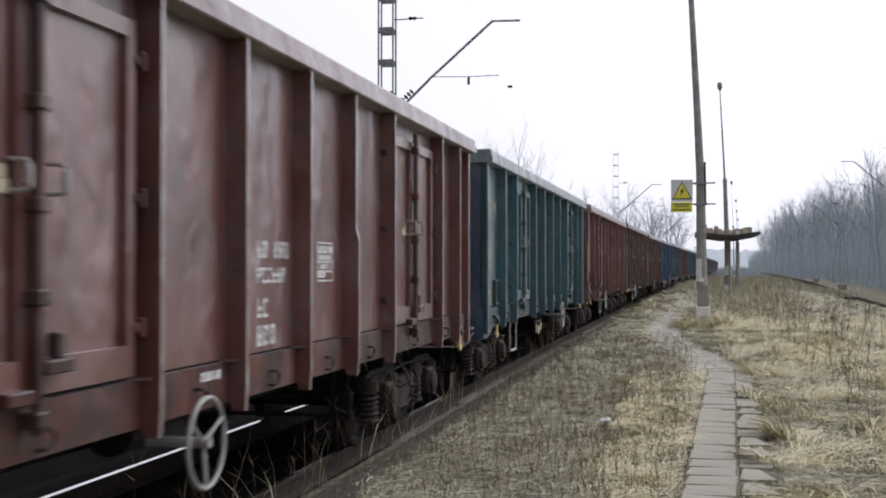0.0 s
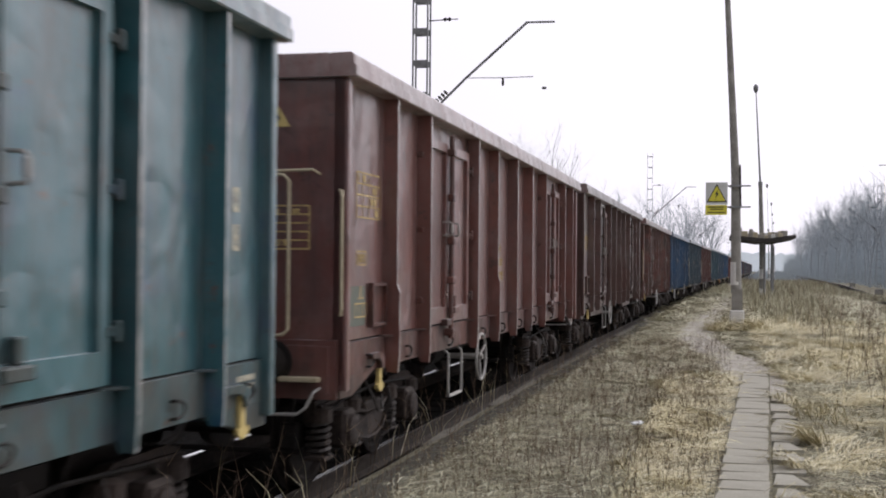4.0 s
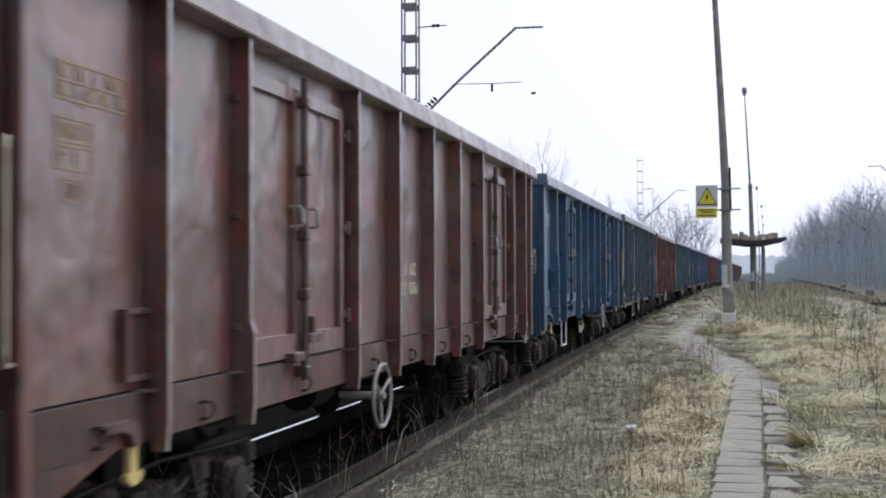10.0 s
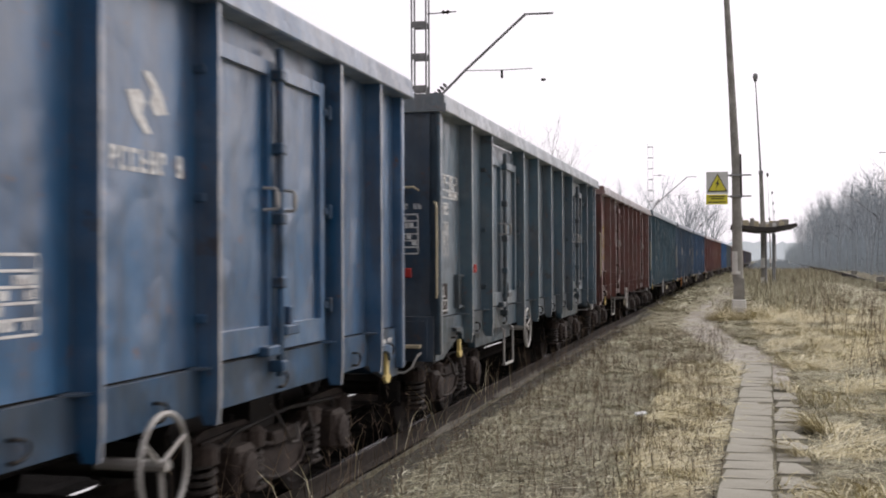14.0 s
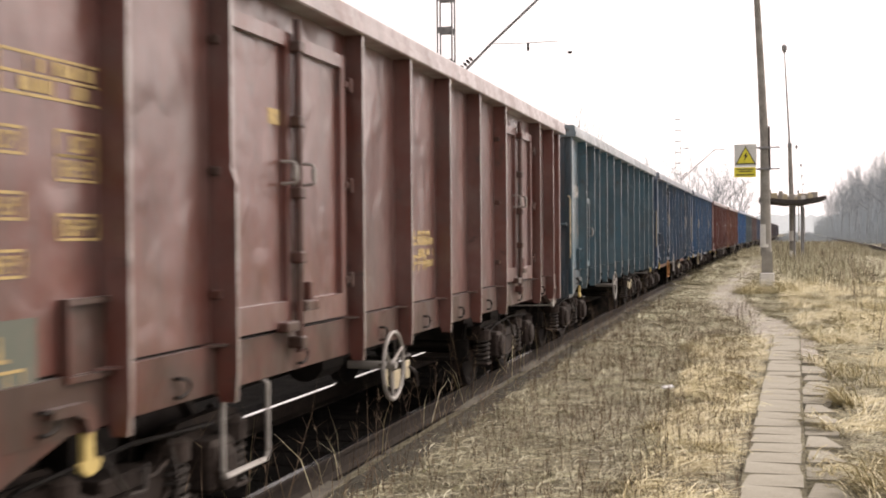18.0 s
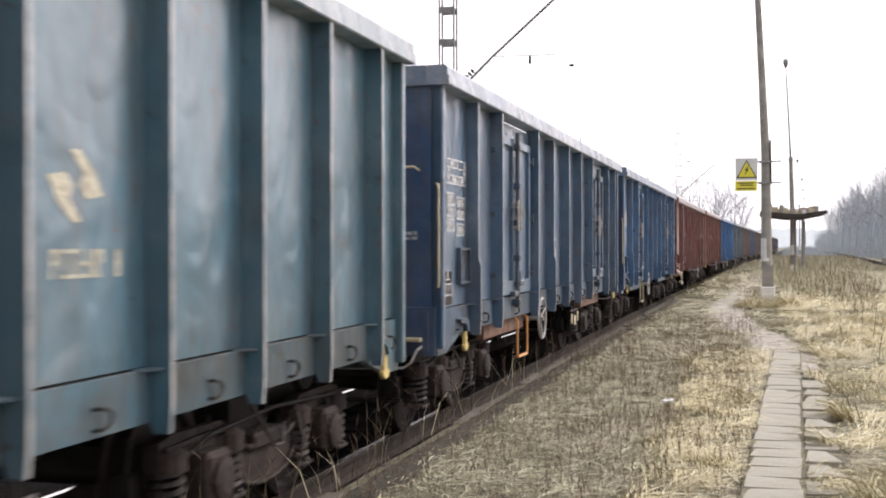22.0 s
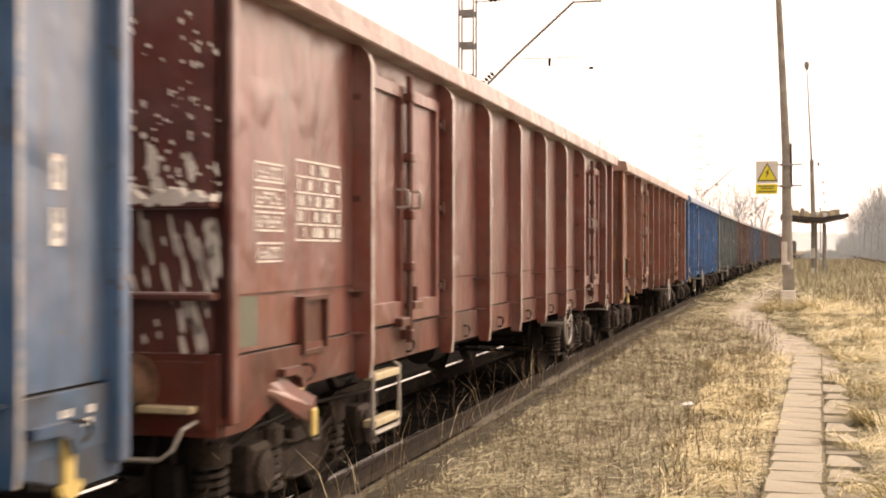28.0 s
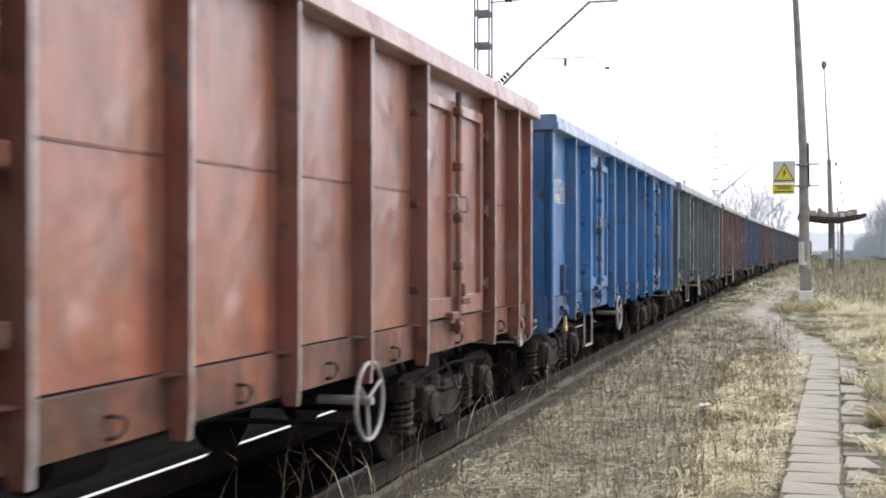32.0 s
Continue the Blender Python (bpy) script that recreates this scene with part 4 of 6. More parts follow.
def make_wagon(plan):
    """A wagon with its parts; its middle stands over the origin, its leading end towards -y."""
    w = thing("freight_wagon", "", "freight wagon")
    ribs, doors, hatch, HALF = plan["ribs"], plan["doors"], plan["hatch"], plan["half"]
    bogie_at = HALF - 1.82
    high = 0.055 if plan is SMOOTH else 0.0   # the smooth wagon is a little taller
    part("floor", boxes((-1.33, 1.33, -HALF + 0.02, HALF - 0.02, 1.16, 1.22)), M_UNDER, w)
    part("centre_sill", boxes((-0.28, 0.28, -HALF, HALF, 0.82, 1.15)), M_UNDER, w)
    for y in (-5.2, -3.0, -1.0, 1.0, 3.0, 5.2):
        part("cross_member", stored("cross_member", boxes_into, (-1.28, 1.28, -0.06, 0.06, 0.96, 1.15), material=M_UNDER), None, w, at=pose(0, y, 0))
    part("air_tank", shape(lathe, [(-0.5, 0.05), (-0.45, 0.15), (0.45, 0.15), (0.5, 0.05)], "y", (-0.6, 0.6, 0.72), 14), M_UNDER, w)
    part("brake_cylinder", shape(lathe, [(-0.3, 0.17), (0.2, 0.17), (0.22, 0.05), (0.6, 0.04)], "y", (0.55, -0.6, 0.75), 14), M_UNDER, w)
    part("brake_rod", shape(tube, [(0.3, -4.4, 0.62), (0.3, 4.4, 0.62)], 0.02, 6), M_UNDER, w)
    for s in (1, -1):
        turn = pose(0, 0, 0, 0, 0, 0 if s > 0 else 180)
        for i, (a, b) in enumerate(zip(ribs, ribs[1:])):
            a, b = a - HALF, b - HALF
            if any(abs(a + HALF - d[0]) < 0.01 for d in doors):
                mid = (a + b) / 2
                mid -= 0.035
                wd = mid - a - 0.045
                part("door_jamb", stored("door_jamb", boxes_into, (WALL - 0.045, WALL - 0.024, -0.11, -0.012, 1.215, 3.09), material=M_UNDER), None, w, at=turn @ pose(0, b, 0))
                for k, y0 in ((0, a + 0.045), (1, mid)):
                    leaf = part("door_leaf", stored(f"door_leaf:{wd:.3f}", leaf_shape, wd), None, w, at=turn @ pose(0, y0, 0))
                    for z in (1.45, 2.08, 2.75) if s > 0 else ():
                        yy = -0.02 if k == 0 else wd + 0.03
                        part("hinge", stored("hinge", boxes_into, (WALL, WALL + 0.065, -0.06, 0.06, -0.025, 0.025), (WALL + 0.045, WALL + 0.085, -0.018, 0.018, -0.05, 0.05), material=M_SILL, bevel=0.008), None, leaf, at=pose(0, yy, z))
                    if s > 0:
                        part("handle", stored("handle", handle_shape, material=M_GREYROD), None, leaf, at=pose(0, wd - 0.13 if k == 0 else 0.16, 0))
                part("lintel", stored(f"lintel:{b-a:.3f}", boxes_into, (WALL - 0.03, WALL + 0.005, 0.03, b - a - 0.03, 2.95, 3.10)), None, w, at=turn @ pose(0, a, 0))
                lock = part("lock_bar", stored("lock_bar", tube, [(WALL + 0.085, 0, 1.06), (WALL + 0.085, 0, 3.02)], 0.026, 8, material=M_SILL, smooth=True), None, w, at=turn @ pose(0, mid, 0))
                for z in (1.12, 1.62, 2.0, 2.42, 2.86) if s > 0 else ():
                    part("bearing", stored("bearing", boxes_into, (WALL + 0.02, WALL + 0.12, -0.042, 0.042, -0.035, 0.035), material=M_SILL, bevel=0.01), None, lock, at=pose(0, 0, z))
                part("latch", stored("latch", boxes_into, (WALL + 0.03, WALL + 0.12, 0.03, 0.24, 1.30, 1.36), (WALL + 0.03, WALL + 0.09, 0.16, 0.22, 1.36, 1.47), (WALL + 0.03, WALL + 0.11, -0.24, -0.05, 1.19, 1.25), material=M_SILL, bevel=0.008), None, lock)
            else:
                part("side_panel", stored(f"side_panel:{b-a:.3f}", boxes_into, (WALL - 0.02, WALL, 0, b - a, SILL + 0.004, 3.16)), None, w, at=turn @ pose(0, a, 0))
            part("sill_panel", stored(f"sill_panel:{b-a:.3f}", boxes_into, (WALL - 0.02, WALL + 0.03, 0.03, b - a - 0.03, BASE + 0.02, SILL - 0.010), material=M_SILL), None, w, at=turn @ pose(0, a, 0))
            if s > 0:
                part("tie_ring", stored("tie_ring", ring_shape, material=M_UNDER), None, w, at=turn @ pose(0, (a + b) / 2 + 0.1, 0))
        if hatch:
            a, b = hatch[0] - HALF, hatch[1] - HALF
            hd = part("side_door", stored("side_door", side_door_shape, a, b), None, w, "narrow framed side door", at=turn)
            part("handle", stored("handle", handle_shape, material=M_GREYROD), None, hd, at=pose(0, b - 0.2, -0.35))
        part("sill_recess", stored(f"sill_recess:{HALF}", boxes_into, (WALL - 0.06, WALL - 0.025, -HALF, HALF, 0.96, SILL + 0.03), material=M_UNDER), None, w, at=turn)
        for y in ribs[1:-1]:
            part("rib", stored("rib:heavy", heavy_rib_shape) if plan is HEAVY else stored("rib", straight_rib_shape), None, w, at=turn @ pose(0, y - HALF, 0))
            if s > 0 and plan is HEAVY:
                part("gusset", stored("gusset", gusset_shape, material=M_SILL), None, w, at=turn @ pose(0, y - HALF, 0.28))
            if s > 0:
                part("gusset", stored("gusset", gusset_shape, material=M_SILL), None, w, at=turn @ pose(0, y - HALF, 0))
        for y in (-HALF + 0.04, HALF - 0.04):
            part("corner_post", stored("corner_post", corner_shape), None, w, at=turn @ pose(0, y, 0))
        part("top_rim", stored(f"top_rim:{HALF}", rim_shape, HALF, high, material=M_RIM), None, w, at=turn)
        part("flap", stored("flap", flap_shape, material=M_SILL), None, w, "small framed label holder", at=turn @ pose(0, 1.02 - HALF, -0.06))
        part("tow_hook", stored("tow_hook", hook_shape, material=M_YELLOW), None, w, "yellow tow hook", at=turn @ pose(0.015, 0.98 - HALF, 0.055))
        part("hook_bracket", stored("hook_bracket", bracket_shape, material=M_SILL), None, w, at=turn @ pose(0, 0.94 - HALF, 0))
        part("tow_hook", stored("tow_hook:rear", hook_shape, material=M_GREYROD), None, w, "dirty pale tow hook", at=turn @ pose(0.02, HALF - 0.40, 0.06))
        part("hook_bracket", stored("hook_bracket", bracket_shape, material=M_SILL), None, w, at=turn @ pose(0, HALF - 0.40, 0))
        for far in (0, 1):
            part("skirt", stored("skirt", skirt_shape, material=M_SILL), None, w, at=turn @ pose(0, (HALF if far else -HALF) + (-0.02 if far else 0.02), 0) @ Matrix.Diagonal((1, -1 if far else 1, 1, 1)))
        hw = part("handwheel", stored("handwheel", handwheel_shape, material=M_GREYROD, smooth=True), None, w, "pale brake handwheel", at=turn @ pose(1.46, 4.42 - HALF, 0.79))
        part("foot_step", stored("foot_step", step_shape, material=M_GREYROD), None, w, "hanging step of bent bar", at=turn @ pose(0, 2.55 - HALF, -0.02))
        # the end that this side's leading corner belongs to
        part("end_wall", stored(f"end_wall:{HALF}", boxes_into, (-1.40, 1.40, -HALF, -HALF + 0.02, 0.90, 3.17), material=M_END), None, w, at=turn)
        part("end_rim", stored(f"end_rim:{HALF}", boxes_into, material=M_RIM, *[(-WALL + 0.0505, WALL - 0.0505, -HALF - 0.058, -HALF + 0.06, 3.095 + high, TOP + high)]), None, w, at=turn)
        part("headstock", stored(f"headstock:{HALF}", boxes_into, (-1.36, 1.36, -HALF - 0.02, -HALF, 0.80, 1.22), (-1.30, 1.30, -HALF - 0.03, -HALF - 0.018, 0.84, 1.18), material=M_END), None, w, at=turn)
        part("headstock_step", stored(f"headstock_step:{HALF}", boxes_into, (0.95, 1.25, -HALF - 0.11, -HALF - 0.032, 0.925, 0.96), material=M_CREAM, bevel=0.006), None, w, "worn cream step plate", at=turn)
        for x in (-0.875, 0.875):
            bf = part("buffer", stored("buffer", buffer_shape, material=M_UNDER, smooth=True), None, w, at=turn @ pose(x, -HALF - 0.01, 1.06, 0, 0, 180))
            part("buffer_head", stored("buffer_head", buffer_head_shape, material=M_BOGIE, smooth=True), None, bf)
        part("coupling", stored(f"coupling:{HALF}", boxes_into, (-0.05, 0.05, -HALF - 0.42, -HALF, 0.98, 1.10), (-0.07, 0.07, -HALF - 0.55, -HALF - 0.38, 0.72, 1.04), material=M_UNDER, bevel=0.02), None, w, at=turn)
        part("air_hose", stored(f"air_hose:{HALF}", tube, [(0.35, -HALF, 0.95), (0.35, -HALF - 0.2, 0.78), (0.32, -HALF - 0.4, 0.55), (0.28, -HALF - 0.6, 0.50)], 0.03, 8, material=M_UNDER, smooth=True), None, w, at=turn)
        if plan is SMOOTH:
            part("grab_rail", stored(f"grab_rail:a{HALF}", corner_rod_shape, HALF, material=M_CREAM), None, w, "cream-painted grab rail", at=turn)
            part("top_rail", stored(f"top_rail:{HALF}", top_rod_shape, HALF, material=M_CREAM), None, w, "cream-painted grab rail", at=turn)
        part("grab_rail", stored(f"grab_rail:m{HALF}", rail_rod_shape, HALF, 1.25, 2.47 if plan is HEAVY else 2.40, 0.86 if plan is HEAVY else 1.04, material=M_CREAM), None, w, "cream-painted grab rail", at=turn)
        part("shunter_rail", stored(f"shunter_rail:{HALF}", tube, [(1.24, -HALF - 0.02, 0.88), (1.24, -HALF - 0.17, 0.86), (1.20, -HALF - 0.2, 0.76), (1.13, -HALF - 0.2, 0.71), (0.55, -HALF - 0.2, 0.70), (0.52, -HALF - 0.02, 0.72)], 0.012, 6, material=M_GREYROD), None, w, "bent pale rail below the headstock", at=turn)
    make_bogie(w, -bogie_at)
    make_bogie(w, bogie_at)
    return w


# colour of the paint (linear), what the side shows, its label
WAGONS = [
    ((0.160, 0.044, 0.032), CLASSIC, "white", "faded brick-red open goods wagon with white stencilled panels"),
    ((0.028, 0.135, 0.160), CLASSIC, "cream", "weathered teal open goods wagon with scuffed paint"),
    ((0.215, 0.073, 0.055), CLASSIC, "yellow", "dull red-brown open goods wagon"),
    ((0.124, 0.053, 0.040), CLASSIC, "yellow", "grey-brown dusty open goods wagon with yellow stencils"),
    ((0.180, 0.086, 0.058), CLASSIC, "faded", "stained brown open goods wagon with scuffed rusty lower panels"),
    ((0.004, 0.092, 0.225), CLASSIC, "white", "dark blue open goods wagon with one ochre-stained panel"),
    ((0.050, 0.118, 0.168), CLASSIC, "white", "slate blue-grey open goods wagon with white tables"),
    ((0.164, 0.048, 0.035), CLASSIC, "yellow", "matt red-brown open goods wagon with yellow tables"),
    ((0.054, 0.155, 0.212), SMOOTH, "white", "grey-green open goods wagon with close-set ribs and a narrow side door"),
    ((0.042, 0.120, 0.220), CLASSIC, "white", "dented light-blue open goods wagon"),
    ((0.032, 0.140, 0.300), CLASSIC, "white", "grey-blue open goods wagon with white tables"),
    ((0.200, 0.037, 0.023), HEAVY, "white", "brick-red open goods wagon with thick ribs and white bird-lime splashes"),
    ((0.390, 0.130, 0.062), CLASSIC, "ochre", "orange-red patched open goods wagon"),
    ((0.010, 0.215, 0.560), CLASSIC, "white", "bright blue open goods wagon"),
    ((0.085, 0.180, 0.220), CLASSIC, "faint", "pale teal open goods wagon"),
    ((0.210, 0.085, 0.068), CLASSIC, "faint", "brown-red open goods wagon"),
    ((0.035, 0.125, 0.300), CLASSIC, "faint", "blue open goods wagon"),
    ((0.220, 0.080, 0.070), CLASSIC, "faint", "dark red open goods wagon"),
    ((0.080, 0.140, 0.180), CLASSIC, "faint", "grey-teal open goods wagon"),
    ((0.070, 0.130, 0.190), CLASSIC, "faint", "slate-blue open goods wagon"),
    ((0.200, 0.095, 0.080), CLASSIC, "faint", "brown open goods wagon"),
    ((0.050, 0.120, 0.260), CLASSIC, "faint", "blue open goods wagon"),
    ((0.210, 0.090, 0.075), CLASSIC, "faint", "red-brown open goods wagon"),
    ((0.080, 0.150, 0.190), CLASSIC, "faint", "grey-teal open goods wagon"),
    ((0.190, 0.090, 0.075), CLASSIC, "faint", "brown-red open goods wagon"),
    ((0.055, 0.120, 0.240), CLASSIC, "faint", "blue open goods wagon"),
    ((0.172, 0.073, 0.060), CLASSIC, "faint", "red-brown open goods wagon"),
    ((0.075, 0.140, 0.180), CLASSIC, "faint", "slate-teal open goods wagon"),
]
# what an older or newer coat shows in patches
OLD_COAT = {0: (0.16, 0.075, 0.065), 1: (0.025, 0.085, 0.17), 2: (0.17, 0.075, 0.06), 3: (0.15, 0.10, 0.085), 4: (0.235, 0.165, 0.125), 5: (0.012, 0.125, 0.29), 6: (0.12, 0.14, 0.155), 7: (0.19, 0.10, 0.085), 8: (0.10, 0.19, 0.24), 9: (0.10, 0.19, 0.27), 10: (0.07, 0.19, 0.34), 11: (0.26, 0.075, 0.052), 12: (0.25, 0.135, 0.095), 13: (0.04, 0.15, 0.42), 14: (0.13, 0.21, 0.24)}
# the film of dust and brake dirt on sills and ends
DIRT = {0: (0.022, 0.020, 0.018), 1: (0.075, 0.068, 0.055), 2: (0.049, 0.036, 0.031), 3: (0.062, 0.049, 0.042), 4: (0.072, 0.055, 0.046), 5: (0.030, 0.045, 0.060), 6: (0.046, 0.049, 0.049), 7: (0.065, 0.052, 0.042), 8: (0.075, 0.075, 0.068), 9: (0.065, 0.065, 0.062), 10: (0.049, 0.052, 0.055), 11: (0.065, 0.029, 0.021), 12: (0.049, 0.042, 0.036)}
# deeper colours for some end walls, the shade on that side put into the paint
END_SHADE = {1: (0.012, 0.080, 0.165), 4: (0.115, 0.060, 0.047), 6: (0.018, 0.060, 0.115), 8: (0.022, 0.085, 0.135), 9: (0.014, 0.075, 0.205), 10: (0.018, 0.075, 0.190), 12: (0.185, 0.055, 0.038)}
INKS = {"white": (0.62, 0.62, 0.60), "yellow": (0.47, 0.35, 0.15), "ochre": (0.34, 0.20, 0.08), "cream": (0.50, 0.47, 0.36), "faint": (0.36, 0.38, 0.36), "faded": (0.30, 0.215, 0.12)}


def bars(bm, y0, y1, z0, z1, rows, seed, x=WALL + 0.002, fill=0.8):
    """Unreadable writing: rows of short bars between y0 and y1."""
    r = random.Random(seed)
    hgt = (z1 - z0) / rows
    for i in range(rows):
        y, z = y0, z1 - (i + 1) * hgt
        while y < y1 - 0.02:
            w = min(r.choice((0.03, 0.045, 0.06, 0.08)), y1 - y)
            if r.random() < fill:
                box(bm, x, x + 0.002, y, y + w, z + hgt * 0.18, z + hgt * 0.82)
            y += w + 0.018


def table(bm, y0, y1, z0, z1, rows, x=WALL + 0.002):
    """A ruled table of thin lines."""
    for i in range(rows + 1):
        z = z0 + (z1 - z0) * i / rows
        box(bm, x, x + 0.002, y0, y1, z - 0.006, z + 0.006)
    for y in (y0, y1):
        box(bm, x, x + 0.002, y - 0.006, y + 0.006, z0 + 0.007, z1 - 0.007)


def letter_block(bm, y0, y1, z0, z1, n, seed, x=WALL + 0.002):
    """A row of n stencilled characters, kept as plain bars: two thin uprights each, some with a cross bar."""
    r = random.Random(seed)
    step = (y1 - y0) / n
    t = min(0.24 * step, 0.2 * (z1 - z0))
    for i in range(n):
        a, b = y0 + i * step, y0 + (i + 0.72) * step
        kind = r.random()
        if kind < 0.1:
            continue
        box(bm, x, x + 0.002, a, a + t, z0, z1)
        if kind < 0.75:
            box(bm, x, x + 0.002, b - t, b, z0 if kind < 0.5 else (z0 + z1) / 2, z1)
        for z in r.sample((z0, (z0 + z1) / 2 - t / 2, z1 - t), 2):
            box(bm, x, x + 0.002, a + t, b - t if kind < 0.75 else b, z, z + t)


def rows_of(bm, y0, rows, seed):
    """Lines of characters: (length, bottom, top, number)."""
    for i, (long, z0, z1, n) in enumerate(rows):
        letter_block(bm, y0, y0 + long, z0, z1, n, seed + i)


def weight_mark(bm, y0, z0):
    """A small upright mark over a box of three cells."""
    x = WALL + 0.005
    box(bm, x, x + 0.002, y0 + 0.13, y0 + 0.15, z0 + 0.155, z0 + 0.24)
    box(bm, x, x + 0.002, y0 + 0.08, y0 + 0.20, z0 + 0.14, z0 + 0.155)
    for z in (z0, z0 + 0.10):
        box(bm, x, x + 0.002, y0, y0 + 0.29, z, z + 0.012)
    for k in range(4):
        box(bm, x, x + 0.002, y0 + 0.093 * k, y0 + 0.093 * k + 0.011, z0 + 0.012, z0 + 0.10)


def emblem(bm, y, z, word_y, word_z, long, tall):
    """Two opposed angular hooks round a gap, over a broad word bar."""
    for f in (1, -1):
        hook = [(-0.19, 0.03), (-0.07, 0.05), (-0.02, 0.0), (-0.05, -0.05), (0.04, -0.13), (-0.02, -0.14), (-0.12, -0.07)]
        prism(bm, [(y + f * 1.1 * u, z + f * 1.1 * v) for u, v in hook], "x", WALL + 0.002, WALL + 0.004)
    letter_block(bm, word_y, word_y + long, word_z, word_z + tall, 8, 5)


def mark(index, name, draw, *args, ink=None):
    """One stencilled panel on the side of a wagon; y counts from its leading corner."""
    w, plan = TRAIN[index], WAGONS[index][1]
    bm = bmesh.new()
    for job, *values in (args if draw is None else ((draw, *args),)):
        job(bm, *values)
    me = mesh_of(bm, name, M_STENCIL)
    me.transform(Matrix.Translation((0, -plan["half"], 0)))
    ink = ink or WAGONS[index][2]
    tagged(part(name, me, None, w, f"{ink} stencilled markings"), kind="stuff").color = (*INKS[ink], 1)


def end_mark(index, jobs):
    """Stencils on the leading end wall; across counts from the wagon's middle."""
    w, half, ink = TRAIN[index], WAGONS[index][1]["half"], WAGONS[index][2]
    bm = bmesh.new()
    for job, *values in jobs:
        job(bm, *values)
    me = mesh_of(bm, "end_table", M_STENCIL)
    me.transform(Matrix.Translation((0, -half - 0.004 - WALL, 0)) @ Matrix(((0, 1, 0, 0), (1, 0, 0, 0), (0, 0, 1, 0), (0, 0, 0, 1))))
    me.flip_normals()
    tagged(part("end_table", me, None, w, f"{ink} ruled table"), kind="stuff").color = (*INKS[ink], 1)


def load_table(index, y0, y1, z0, z1, rows=3):
    """The load table on the leading panel, half worn off."""
    cells = [y0 + (y1 - y0) * k / 4 for k in (1, 2, 3)]
    mark(index, "load_table", None, (table, y0, y1, z0, z1, rows), (bars, y0 + 0.03, y1 - 0.02, z0, z1, rows, index, WALL + 0.0045, 0.45), *[(box, WALL + 0.002, WALL + 0.004, y - 0.004, y + 0.004, z0 + 0.007, z1 - 0.007) for y in cells[:2]])


def small_boxes(index, y0, tops, wide=0.28):
    """Small ruled fields below one another."""
    for k, z in enumerate(tops):
        mark(index, "data_panel", None, (table, y0, y0 + wide, z - 0.10, z, 1), (letter_block, y0 + 0.04, y0 + wide - 0.03, z - 0.085, z - 0.018, 4, index * 7 + k))


def rear_figures(index, y, z):
    """Two figures one above the other on the last panel, and small print on the sill."""
    mark(index, "rear_stencil", None, (letter_block, y, y + 0.12, z, z + 0.14, 1, 3), (letter_block, y, y + 0.12, z - 0.22, z - 0.07, 1, 8))
    mark(index, "sill_stencil", None, (bars, y + 0.02, y + 0.26, 1.03, 1.13, 2, index, WALL + 0.032))


TRAIN = []
masters = {}
for index, (colour, plan, ink, label) in enumerate(WAGONS):
    if id(plan) not in masters:
        w = masters[id(plan)] = make_wagon(plan)
    else:
        w = copy_thing(masters[id(plan)], Matrix.Identity(4))
    tagged(w, label, "freight wagon", "wagons of the goods train")
    TRAIN.append(w)
for index, (w, (colour, plan, ink, label)) in enumerate(zip(TRAIN, WAGONS)):
    seed = (index * 0.381 + 0.13) % 1.0
    if index > 13:   # the tail of the train is paler, distance haze put into its paint
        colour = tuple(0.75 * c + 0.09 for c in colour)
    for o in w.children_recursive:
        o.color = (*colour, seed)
        o["old_coat"] = OLD_COAT.get(index, tuple(c * 0.85 for c in colour))
        o["dirt_tone"] = DIRT.get(index, (0.06, 0.05, 0.043))
        if index in END_SHADE and o.name.startswith(("end_wall", "headstock.", "headstock")) and "step" not in o.name:
            o.color, o["old_coat"] = (*END_SHADE[index], seed), tuple(0.7 * c + 0.02 for c in END_SHADE[index])
    at = WHEEL_AT[index] if index < len(WHEEL_AT) else 4.8
    for o in w.children:
        if o.name.startswith("handwheel") and o.matrix_basis.translation.x > 0:
            o.matrix_basis = pose(1.46, at - plan["half"], 0.86 if index in (6, 9, 10) else 0.79)
        if o.name.startswith("foot_step") and o.matrix_basis[0][0] > 0 and index in STEP_AT:
            o.matrix_basis = pose(0, STEP_AT[index] - plan["half"], -0.02 if STEP_AT[index] > 3 else 0.0)
        for at_rib, foot in FEET.get(index, ()):
            if o.name.startswith("rib") and o.matrix_basis[0][0] > 0 and abs(o.matrix_basis.translation.y + plan["half"] - at_rib) < 0.02:
                o.data = stored(f"rib:{foot}", footed_rib_shape, foot)
        if o.name.startswith(("top_rim", "end_rim")) and index in (3, 6, 9, 10):   # raised rims
            o.matrix_basis = pose(0, 0, 0.04) @ o.matrix_basis
        if o.name.startswith("tow_hook") and index in (0, 1, 5, 8, 9, 10):
            o.data = stored("tow_hook", hook_shape, material=M_YELLOW)
            o["label"] = "yellow tow hook"


# what is stencilled on each wagon
mark(0, "wagon_data", rows_of, 5.92, ((0.62, 1.80, 1.91, 6), (0.65, 1.64, 1.74, 7), (0.22, 1.42, 1.54, 2), (0.36, 1.24, 1.37, 3)), 4)
mark(0, "brake_panel", None, (table, 7.14, 7.52, 1.64, 1.92, 4), (bars, 7.16, 7.5, 1.65, 1.91, 4, 3))
mark(0, "sill_stencil", bars, 4.98, 5.25, 1.09, 1.17, 1, 4, WALL + 0.032)
load_table(1, 0.42, 1.08, 2.44, 2.62, 2)
small_boxes(1, 0.42, (2.10, 1.95, 1.78), 0.33)
mark(1, "weight_mark", weight_mark, 0.36, 1.28)
